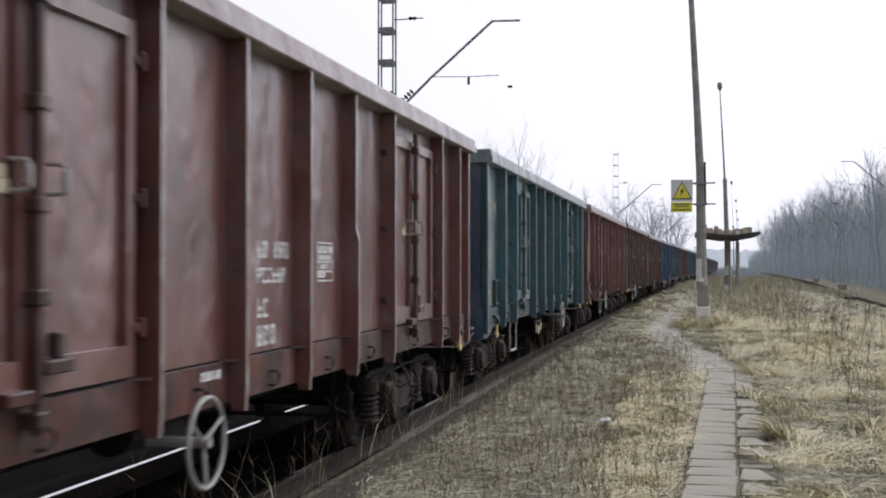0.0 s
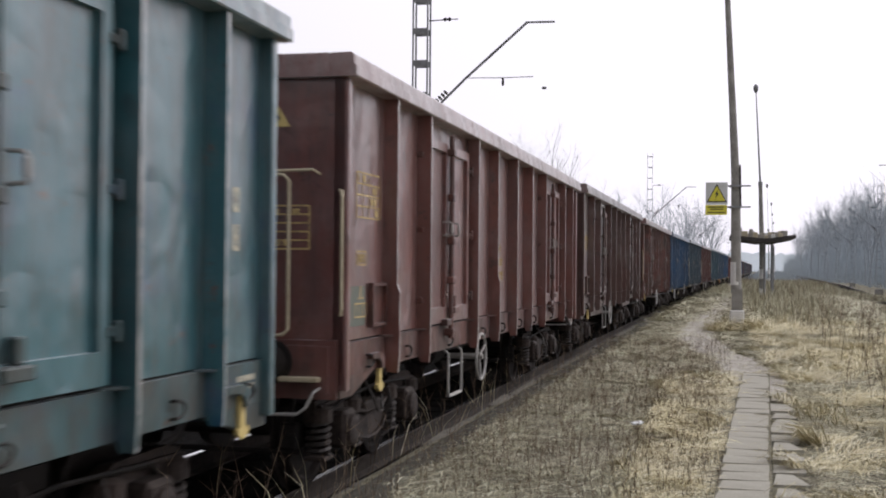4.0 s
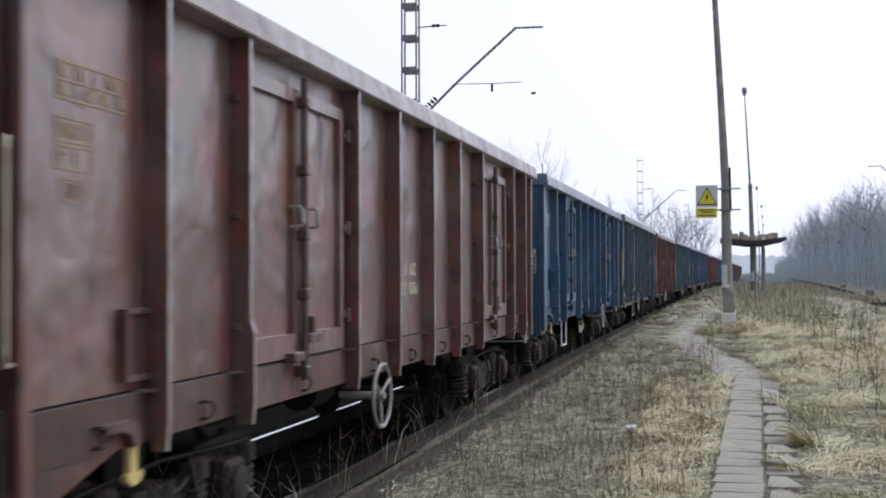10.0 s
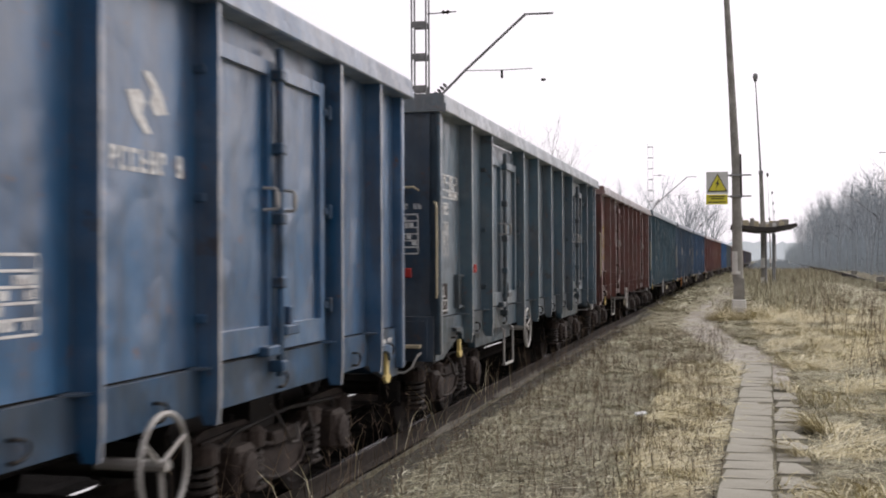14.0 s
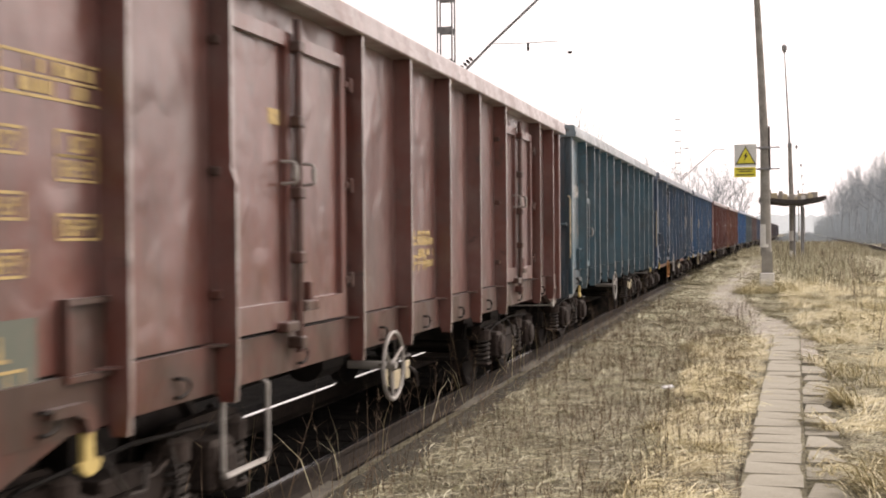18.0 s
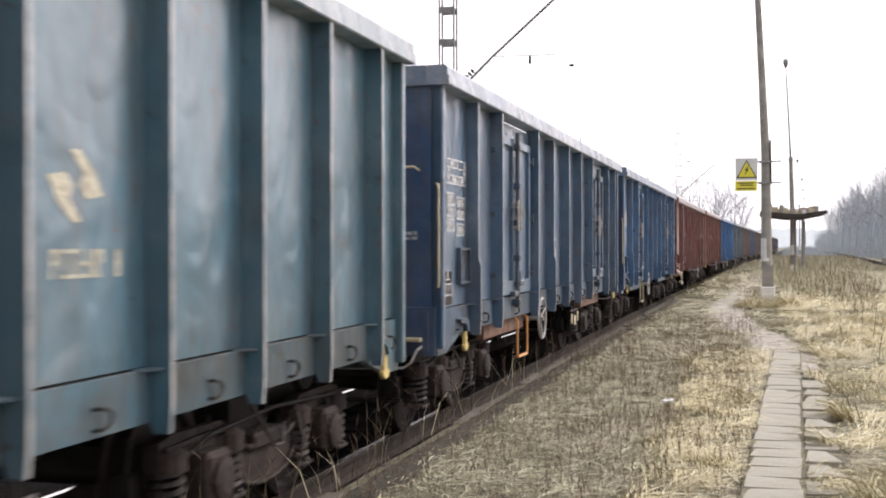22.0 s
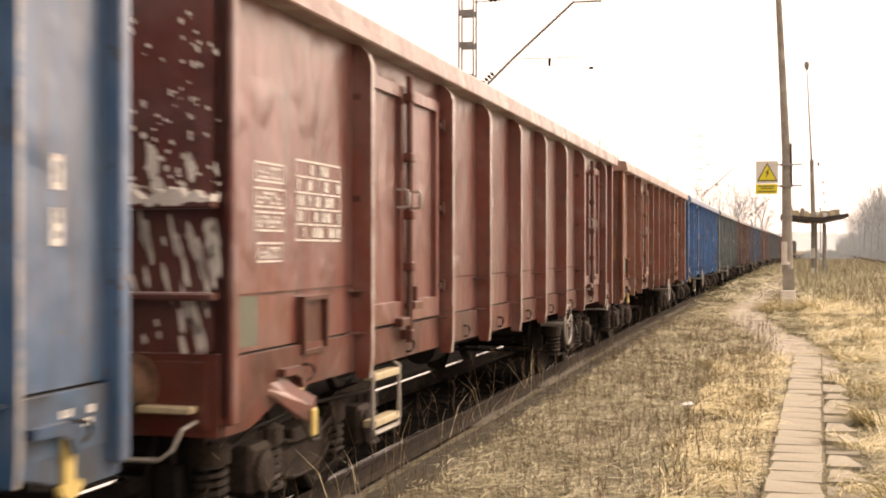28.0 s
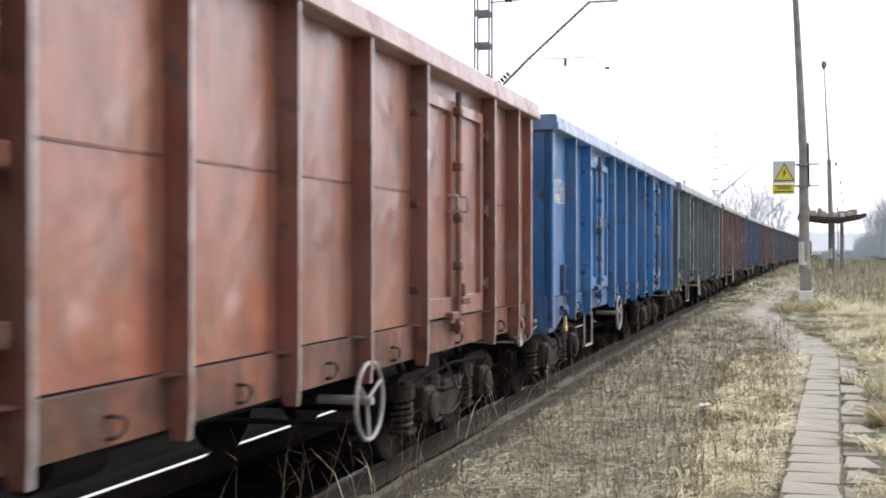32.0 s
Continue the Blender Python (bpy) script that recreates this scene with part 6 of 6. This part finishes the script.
# how scuffed each wagon's sides are; two have rib shade painted as deeper red
SCUFFS = {4: 1.0, 0: 0.35, 2: 0.4, 7: 0.3, 11: 0.35, 12: 0.7}
for index, amount in SCUFFS.items():
    for o in TRAIN[index].children:
        o["scuffs"] = amount
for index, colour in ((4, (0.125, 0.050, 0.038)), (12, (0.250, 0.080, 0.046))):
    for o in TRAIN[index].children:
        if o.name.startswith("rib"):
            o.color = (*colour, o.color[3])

# ---- vegetation ----
def blades(name, n, area, height, width, lean, material, label, seed, keep=None, tall=1.0, base=None, flat=0.0):
    """n dry stems in area (x0, x1, y0, y1): bent two-piece slivers as one joined mesh."""
    rng = np.random.default_rng(seed)
    x0, x1, y0, y1 = area
    x, y = rng.uniform(x0, x1, n), rng.uniform(y0, y1, n)
    if keep is not None:
        ok = keep(x, y, rng)
        x, y = x[ok], y[ok]
    n = len(x)
    z = np.array([base(a, b) for a, b in zip(x, y)]) if base else np.full(n, GROUND)
    hgt = height[0] + (height[1] - height[0]) * rng.random(n) ** 1.6
    turn, tip = rng.uniform(0, 2 * np.pi, n), rng.uniform(lean[0], lean[1], n)
    wid = width * rng.uniform(0.6, 1.5, n)
    dx, dy = np.cos(turn), np.sin(turn)
    face = rng.uniform(0, 2 * np.pi, n)
    sx, sy = np.cos(face) * wid, np.sin(face) * wid
    up1, up2 = np.cos(tip) * hgt * 0.55, np.cos(tip) * hgt * 0.55 + np.cos(np.minimum(tip * 1.35 + flat, 1.5)) * hgt * 0.45
    out1, out2 = np.sin(tip) * hgt * 0.55, np.sin(tip) * hgt * 0.55 + np.sin(np.minimum(tip * 1.35 + flat, 1.5)) * hgt * 0.45
    v = np.empty((n, 5, 3))
    v[:, 0] = np.stack([x - sx, y - sy, z - 0.02], 1)
    v[:, 1] = np.stack([x + sx, y + sy, z - 0.02], 1)
    v[:, 2] = np.stack([x + dx * out1 + sx * 0.8, y + dy * out1 + sy * 0.8, z + up1], 1)
    v[:, 3] = np.stack([x + dx * out1 - sx * 0.8, y + dy * out1 - sy * 0.8, z + up1], 1)
    v[:, 4] = np.stack([x + dx * out2, y + dy * out2, z + up2], 1)
    me = bpy.data.meshes.new(name)
    me.vertices.add(n * 5)
    me.vertices.foreach_set("co", v.ravel())
    loops = (np.arange(n)[:, None] * 5 + np.array([0, 1, 2, 3, 3, 2, 4])).ravel()
    me.loops.add(n * 7)
    me.loops.foreach_set("vertex_index", loops.astype(np.int32))
    me.polygons.add(n * 2)
    me.polygons.foreach_set("loop_start", np.stack([np.arange(n) * 7, np.arange(n) * 7 + 4], 1).ravel().astype(np.int32))
    me.update(calc_edges=True)
    me.materials.append(material)
    return tagged(new(name, me), label, "dry grass", kind="stuff")


def on_deck(x, y):
    return deck_height(x, y)


TRAIL_Y = np.linspace(14.5, 65.9, 400)
TRAIL_X = np.array([trail_at(y) for y in TRAIL_Y])


def off_path(margin):
    """Keeps stems off the slabs and thins them on the trail."""
    def keep(x, y, rng):
        left = -0.300 + 0.0327 * y
        slabs = (y < 16.6) & (x > left - margin + 0.05 * np.sin(y * 5)) & (x < left + 0.5 + 0.12 * np.sin(y * 3.1) + 0.04 * np.sin(y * 11))
        tx, tw = np.interp(y, TRAIL_Y, TRAIL_X[:, 0]), np.interp(y, TRAIL_Y, TRAIL_X[:, 1])
        trail = (y > 15.5) & (np.abs(x - tx) < tw * rng.uniform(0.55, 1.1, len(x)))
        stray = rng.random(len(x))
        edge = x - (EDGE + np.where(y < STRAIGHT, BEND * y * y, BEND * STRAIGHT * (2 * y - STRAIGHT)))
        bare = stray < 0.93 * np.exp(-np.maximum(edge - 0.06, 0) / 0.62)
        return ~(slabs & (stray > 0.012)) & ~(trail & (stray > 0.20)) & ~bare & (edge > 0.05)
    return keep


def clumped(scale, seed, share, then=None):
    """Leaves stems only in patches."""
    def keep(x, y, rng):
        k = 0.5 + 0.25 * (np.sin(x * scale + seed) + np.sin(y * scale * 0.8 + 2 * seed + np.sin(x * scale * 0.6))) + 0.12 * np.sin((x + y) * scale * 2.7 + seed)
        ok = rng.random(len(x)) < np.clip((k - (1 - share)) * 3, 0.04, 1)
        return ok & then(x, y, rng) if then else ok
    return keep


def left_of_rail(x, y, rng):
    """Only the middle of the platform is left to the tall growth."""
    return x < 0.088 * y


def mats(name, n, clumps, area, length, width, material, label, seed, keep=None, base=None, lift=0.3):
    """Dead grass beaten flat: arched stems in tufts that share a direction, joined."""
    rng = np.random.default_rng(seed)
    x0, x1, y0, y1 = area
    cx, cy, ca, cr = rng.uniform(x0, x1, clumps), rng.uniform(y0, y1, clumps), rng.uniform(0, 2 * np.pi, clumps), rng.uniform(0.05, 0.22, clumps)
    cl = rng.uniform(0.6, 1.3, clumps)
    k = rng.integers(0, clumps, n)
    x, y = cx[k] + rng.normal(0, 1, n) * cr[k], cy[k] + rng.normal(0, 1, n) * cr[k]
    ok = (x > x0) & (x < x1) & (y > y0) & (y < y1)
    if keep is not None:
        ok &= keep(x, y, rng)
    x, y, k = x[ok], y[ok], k[ok]
    n = len(x)
    z = np.array([base(a, b) for a, b in zip(x, y)])
    turn = ca[k] + rng.normal(0, 0.7, n)
    size = (length[0] + (length[1] - length[0]) * rng.random(n)) * cl[k]
    up = size * lift * rng.uniform(0.15, 1.0, n) * cl[k]
    wid = width * rng.uniform(0.6, 1.5, n)
    dx, dy = np.cos(turn) * size, np.sin(turn) * size
    sx, sy = -np.sin(turn) * wid, np.cos(turn) * wid
    v = np.empty((n, 7, 3))
    for a, (u, h, f) in enumerate(((0.0, -0.02, 1.0), (0.33, 0.8, 1.0), (0.68, 1.0, 0.8))):
        zz = z + (up * h if a else h)
        v[:, 2 * a] = np.stack([x + dx * u - sx * f, y + dy * u - sy * f, zz], 1)
        v[:, 2 * a + 1] = np.stack([x + dx * u + sx * f, y + dy * u + sy * f, zz + wid * 0.6], 1)
    v[:, 6] = np.stack([x + dx, y + dy, z + up * rng.uniform(0.2, 1.1, n)], 1)
    me = bpy.data.meshes.new(name)
    me.vertices.add(n * 7)
    me.vertices.foreach_set("co", v.ravel())
    me.loops.add(n * 11)
    me.loops.foreach_set("vertex_index", (np.arange(n)[:, None] * 7 + np.array([0, 1, 3, 2, 2, 3, 5, 4, 4, 5, 6])).ravel().astype(np.int32))
    me.polygons.add(n * 3)
    me.polygons.foreach_set("loop_start", (np.arange(n)[:, None] * 11 + np.array([0, 4, 8])).ravel().astype(np.int32))
    me.update(calc_edges=True)
    me.materials.append(material)
    return tagged(new(name, me), label, "dry grass", kind="stuff")


mats("dry_grass", 110000, 4200, (-2.3, 3.2, 5.0, 16.0), (0.07, 0.22), 0.0019, M_STRAW, "matted straw-coloured dead grass on the platform", 1, off_path(0.07), on_deck, 0.13)
mats("dry_grass", 95000, 4600, (-2.2, 6.3, 15.0, 34.0), (0.12, 0.30), 0.0034, M_STRAW, "matted straw-coloured dead grass on the platform", 2, off_path(0.05), on_deck, 0.17)
mats("dry_grass", 60000, 3600, (-2.3, 7.4, 33.0, 72.0), (0.2, 0.55), 0.008, M_STRAW, "matted straw-coloured dead grass on the platform", 3, off_path(0.0), on_deck, 0.3)
blades("dry_grass", 40000, (-2.4, 9.5, 70.0, 146.0), (0.2, 0.55), 0.011, (0.3, 1.1), M_STRAW, "tall dead grass further down the platform", 4, off_path(0.0), base=on_deck)
mats("tufted_grass", 42000, 420, (0.5, 5.2, 6.0, 36.0), (0.18, 0.42), 0.0030, M_PALESTRAW, "thick bleached tussocks of dead grass", 5, off_path(0.1), on_deck, 0.38)
mats("tufted_grass", 20000, 240, (-0.75, 0.5, 5.0, 17.0), (0.14, 0.30), 0.0026, M_PALESTRAW, "yellowish dead grass beside the slabs", 12, off_path(0.08), on_deck, 0.26)
mats("tufted_grass", 2600, 40, (-0.35, 1.05, 28.1, 29.5), (0.2, 0.5), 0.004, M_PALESTRAW, "yellowish dead grass round the foot of the pole", 15, None, on_deck, 0.5)
blades("weed_stalks", 16000, (-2.4, 0.1, 5.0, 24.0), (0.04, 0.20), 0.0016, (0.0, 1.2), M_STALK, "thin brown dead weed stalks standing in the grass", 6, clumped(2.3, 1.9, 0.7, off_path(0.12)), base=on_deck)
blades("weed_stalks", 6000, (1.4, 6.2, 9.0, 60.0), (0.1, 0.42), 0.0024, (0.0, 0.8), M_STALK, "thin brown dead weed stalks standing in the grass", 7, clumped(1.3, 4.2, 0.5, off_path(0.2)), base=on_deck)
blades("tall_weeds", 4500, (1.2, 10.5, 50.0, 140.0), (0.3, 0.95), 0.008, (0.0, 0.6), M_STALK, "tall brown dead weeds far along the platform", 8, clumped(0.5, 2.2, 0.7, left_of_rail), base=on_deck)
blades("tall_grass", 26000, (0.8, 9.5, 32.0, 130.0), (0.25, 0.85), 0.008, (0.0, 0.85), M_STRAW, "tall bleached dead grass far along the platform", 13, clumped(0.7, 0.9, 0.7, left_of_rail), base=on_deck)


def sprays(name, n, area, height, seed, label, base, radius=0.0035, keep=None):
    """Branching dead weeds: a stem with thin side shoots, joined."""
    r = random.Random(seed)
    verts, faces = [], []

    def sliver(a, b, w):
        d = (b - a).normalized()
        s = d.cross(Vector((r.uniform(-1, 1), r.uniform(-1, 1), 0.1))).normalized() * w
        q = d.cross(s).normalized() * w
        i = len(verts)
        verts.extend([a + s, a - s * 0.5 + q * 0.87, a - s * 0.5 - q * 0.87, b])
        faces.extend([(i, i + 1, i + 3), (i + 1, i + 2, i + 3), (i + 2, i, i + 3)])
    for _ in range(n):
        x, y = r.uniform(area[0], area[1]), r.uniform(area[2], area[3])
        x += bend(y) if keep else 0
        p = Vector((x, y, base(x, y) - 0.02))
        hgt = r.uniform(*height)
        tip = p + Vector((r.uniform(-0.25, 0.25) * hgt, r.uniform(-0.25, 0.25) * hgt, hgt))
        sliver(p, tip, radius)
        for k in range(r.randint(3, 8)):
            u = r.uniform(0.35, 0.95)
            a = p.lerp(tip, u)
            sliver(a, a + Vector((r.uniform(-1, 1), r.uniform(-1, 1), r.uniform(0.3, 1.4))).normalized() * hgt * r.uniform(0.1, 0.35), radius * 0.55)
    return tagged(new(name, raw_mesh(name, verts, faces, M_STALK)), label, "weeds", kind="stuff")


sprays("dead_weeds", 1900, (-2.3, -0.05, 5.5, 24.0), (0.08, 0.30), 21, "branching dead weeds among the grass", on_deck, 0.0022)
sprays("dead_weeds", 380, (1.5, 6.0, 10.0, 45.0), (0.3, 0.95), 22, "branching dead weeds among the grass", on_deck, 0.005)
sprays("trackside_weeds", 110, (-2.95, -2.4, 3.6, 30.0), (0.3, 0.75), 23, "dry weeds leaning along the track's edge", lambda x, y: 0.1, 0.003)
blades("trackside_grass", 140, (-3.0, -2.55, 3.4, 16.0), (0.3, 0.75), 0.0022, (0.05, 0.7), M_PALESTRAW, "long bleached grass stems leaning over the rail", 14, clumped(2.1, 0.6, 0.45), base=lambda x, y: 0.05, flat=0.3)
sprays("trackside_weeds", 160, (-9.5, -8.0, 2.0, 40.0), (0.3, 0.7), 24, "dry weeds beyond the rails", lambda x, y: -0.3, 0.004)
blades("verge_grass", 40000, (-24, -10.2, 0.0, 70.0), (0.15, 0.5), 0.008, (0.1, 1.1), M_STRAW, "dead grass beyond the track", 9)

# litter: a scrap of pale plastic on the grass
bm = bmesh.new()
prism(bm, [(-0.05, -0.02), (0.0, -0.035), (0.055, -0.01), (0.04, 0.03), (-0.02, 0.04), (-0.06, 0.015)], "z", 0, 0.012)
for v in bm.verts:
    v.co.z += 0.015 * math.sin(v.co.x * 60)
scrap = tagged(new("litter_scrap", mesh_of(bm, "litter_scrap", M_SIGNWHITE)), "small crumpled white scrap lying on dead grass", "litter")
scrap.matrix_basis = pose(-0.75, 10.75, on_deck(-0.75, 10.75) + 0.07, 8, -6, 20)


# ---- trees: bare crowns of late winter ----
def bare_tree(seed, height, spread, trunk_r, fork=0.3, fineness=3):
    """Trunk and limbs as one mesh, the fine twigs as another."""
    r = random.Random(seed)
    wood, twigs = ([], []), ([], [])

    def cone(store, a, b, ra, rb, seg):
        verts, faces = store
        d = (b - a).normalized()
        s = d.cross(Vector((0.3, 0.2, 1.0)) if abs(d.z) < 0.95 else Vector((0, 1, 0))).normalized()
        q = d.cross(s)
        i = len(verts)
        for p, rad in ((a, ra), (b, rb)):
            verts.extend(p + rad * (math.cos(2 * math.pi * k / seg) * s + math.sin(2 * math.pi * k / seg) * q) for k in range(seg))
        faces.extend((i + k, i + (k + 1) % seg, i + seg + (k + 1) % seg, i + seg + k) for k in range(seg))

    def grow(p, d, length, rad, level):
        steps = 3 if level < 2 else 2
        for k in range(steps):
            d = (d + Vector((r.uniform(-1, 1), r.uniform(-1, 1), r.uniform(-0.3, 0.6))) * (0.10 + 0.07 * level)).normalized()
            q = p + d * length / steps
            nr = rad * (0.82 if level < 2 else 0.7)
            cone(wood if level < 2 else twigs, p, q, rad, nr, 6 if level == 0 else 4 if level == 1 else 3)
            p, rad = q, nr
            if level < fineness and (level > 0 or k > 0 or fork < 0.2):
                for _ in range(r.randint(2, 3) if level < 2 else r.randint(2, 4)):
                    side = Vector((r.uniform(-1, 1), r.uniform(-1, 1), r.uniform(0.1, 0.9))).normalized()
                    grow(p, (d * (0.55 if level else 0.75) + side * spread).normalized(), length * r.uniform(0.42, 0.62), rad * r.uniform(0.45, 0.6), level + 1)
        if level < fineness:
            grow(p, d, length * 0.55, rad * 0.8, level + 1)
    grow(Vector((0, 0, -0.2)), Vector((r.uniform(-0.06, 0.06), r.uniform(-0.06, 0.06), 1)), height * 0.62, trunk_r, 0)
    return wood, twigs


def plant(seed, height, spread, trunk_r, fineness=3, bark=M_BARK, label="leafless deciduous tree, its grey bark paled by haze"):
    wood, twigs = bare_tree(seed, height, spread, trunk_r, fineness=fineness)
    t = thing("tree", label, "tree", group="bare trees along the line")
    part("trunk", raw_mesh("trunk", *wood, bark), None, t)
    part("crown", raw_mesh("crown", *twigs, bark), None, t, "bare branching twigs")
    return t


M_TWIG = rough_surface("dark_wet_bark", (0.055, 0.05, 0.045), (0.15, 0.14, 0.125), 5, 30, 0.9, 0.5, 0.01)
tree_rng = random.Random(12)
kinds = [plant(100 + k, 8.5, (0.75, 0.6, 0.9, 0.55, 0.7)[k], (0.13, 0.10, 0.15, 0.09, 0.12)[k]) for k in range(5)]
spots = []
# the wood on the far side of the second track
y = 78.0
while y < 560:
    for row in range(4):
        x = TRACK_2 + spread(y) + bend(y) + (8.5 if y < 150 else 6.0) + row * 4.6 + tree_rng.uniform(-2, 2)
        spots.append((x, y + tree_rng.uniform(-3, 3), (1.0 + min(y, 420) * 0.0023) * tree_rng.uniform(0.82, 1.12)))
    y += 5.0 if y < 170 else 9.0 if y < 300 else 16.0
# thin dark trees behind the train
slender = [plant(200 + k, 8.5, (0.75, 0.65)[k], (0.10, 0.085)[k], bark=M_TWIG, label="slender dark-barked leafless tree") for k in range(2)]
behind = ((-9.2, 58, 0.9), (-8.0, 61, 0.84), (-10.6, 64, 0.88), (-12.5, 55, 0.9), (-15, 46, 0.8), (-6.4, 118, 1.0), (-4.8, 124, 1.05), (-3.6, 128, 0.95), (-8.2, 122, 0.9), (-2.0, 136, 0.9), (-7.5, 97, 0.8), (-12, 84, 0.8), (-18, 75, 0.9), (-4.5, 160, 1.1), (-3.0, 170, 1.1), (-5.8, 182, 1.2), (-2.5, 190, 1.2), (-3.0, 205, 1.2), (-6.0, 215, 1.3))
for n, (x, yy, s) in enumerate(behind):
    o = slender[n] if n < 2 else copy_thing(slender[n % 2] if yy < 70 else kinds[n % 5], Matrix.Identity(4))
    o.matrix_basis = pose(x, yy, GROUND, 0, 0, tree_rng.uniform(0, 360)) @ Matrix.Diagonal((s, s, s * tree_rng.uniform(0.92, 1.1), 1))
for k, m in enumerate(kinds):
    x, yy, s = spots[k]
    m.matrix_basis = pose(x, yy, GROUND, 0, 0, tree_rng.uniform(0, 360)) @ Matrix.Scale(s, 4)
for x, yy, s in spots[5:]:
    k = tree_rng.choice(kinds)
    o = copy_thing(k, Matrix.Identity(4))
    o.matrix_basis = pose(x, yy, GROUND, 0, 0, tree_rng.uniform(0, 360)) @ Matrix.Diagonal((s, s, s * tree_rng.uniform(0.9, 1.12), 1))


def thicket(name, n, place, height, radius, seed, label, material=None):
    """Undergrowth and far woods: many thin leaning stems, joined."""
    r = random.Random(seed)
    verts, faces = [], []
    for _ in range(n):
        x, y = place(r)
        hgt = r.uniform(*height)
        a = Vector((x, y, GROUND))
        for k in range(3):
            b = a + Vector((r.uniform(-0.35, 0.35), r.uniform(-0.35, 0.35), r.uniform(0.6, 1.0))) * hgt * 0.5
            w = radius * (1 - 0.3 * k)
            i = len(verts)
            verts.extend([a + Vector((-w, 0, 0)), a + Vector((w, 0, 0)), a + Vector((0, w, 0)), b])
            faces.extend([(i, i + 1, i + 3), (i + 1, i + 2, i + 3), (i + 2, i, i + 3)])
            a = a.lerp(b, r.uniform(0.4, 0.9))
    return tagged(new(name, raw_mesh(name, verts, faces, material or M_STALK)), label, "undergrowth", kind="stuff")


def beside_wood(near, far, y0, y1):
    def place(r):
        y = y0 + (y1 - y0) * r.random() ** 1.4
        return TRACK_2 + spread(y) + bend(y) + r.uniform(near, far) - (3.0 if y > 200 else 0.0), y
    return place


thicket("undergrowth", 9000, beside_wood(5.0, 24.0, 60, 560), (0.8, 5.5), 0.03, 31, "leafless undergrowth below the wood, paled by haze", M_FARWOOD)
thicket("far_wood", 22000, beside_wood(9.0, 34.0, 90, 1000), (4.0, 15.0), 0.05, 34, "dense leafless woodland beside the line, greyed by haze", M_FARWOOD)
thicket("undergrowth", 3500, lambda r: (lambda y: (bend(y) + r.uniform(-14, -8.5), y))(r.uniform(30, 260)), (0.8, 2.6), 0.02, 32, "brown leafless scrub beyond the train")
# scrub added in haze colours to cover the bright far ground
thicket("horizon_scrub", 7000, lambda r: (lambda y: (bend(y) + r.uniform(-1.0, TRACK_2 + spread(y) - 3.0), y))(r.uniform(148, 520)), (0.8, 2.2), 0.03, 36, "leafless scrub far down the line, paled by haze", M_FARWOOD)
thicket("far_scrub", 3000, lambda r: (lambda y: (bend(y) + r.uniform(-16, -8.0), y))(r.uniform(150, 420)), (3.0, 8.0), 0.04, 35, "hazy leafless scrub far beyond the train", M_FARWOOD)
thicket("platform_scrub", 700, lambda r: (lambda y: (EDGE_2 + SPLAY * y + bend(y) + r.uniform(-1.6, 0.5), y))(r.uniform(15, 34)), (0.4, 0.95), 0.006, 33, "dark twiggy scrub along the far platform edge")

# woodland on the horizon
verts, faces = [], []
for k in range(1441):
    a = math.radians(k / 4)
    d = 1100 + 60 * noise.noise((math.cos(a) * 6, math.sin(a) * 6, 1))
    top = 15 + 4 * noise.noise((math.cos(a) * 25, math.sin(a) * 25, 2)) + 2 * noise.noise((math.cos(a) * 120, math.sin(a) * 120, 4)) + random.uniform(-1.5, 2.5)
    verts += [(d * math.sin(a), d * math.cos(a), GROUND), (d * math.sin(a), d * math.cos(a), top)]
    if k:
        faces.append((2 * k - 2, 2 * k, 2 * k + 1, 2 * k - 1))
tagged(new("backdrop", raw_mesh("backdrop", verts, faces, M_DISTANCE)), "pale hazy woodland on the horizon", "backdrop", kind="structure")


# ---- what moves ----
def travelled(t):
    """Metres that the train has rolled since the start."""
    return SPEED * t


def motions():
    for index, w in enumerate(TRAIN):
        rows = []
        for k in range(0, 33):
            t = float(k)
            y = FIRST_CORNER + (index - 1) * PITCH + SLACK[min(index, 13)] + WAGONS[index][1]["half"] - travelled(t)
            rows.append((t, pose(TRACK + bend(y), y, 0, 0, 0, -bearing(y))))
        walk(w, rows)
    # the wheels of the wagons that pass: one turn every 2.89 m
    for w in TRAIN[:13]:
        for bogie in (o for o in w.children if o.name.startswith("bogie")):
            for axle in (o for o in bogie.children if o.name.startswith("wheelset")):
                y = axle.matrix_basis.translation.y
                walk(axle, [(k / 10, pose(0, y, 0.46, math.degrees(travelled(k / 10) / 0.46))) for k in range(321)])


motions()
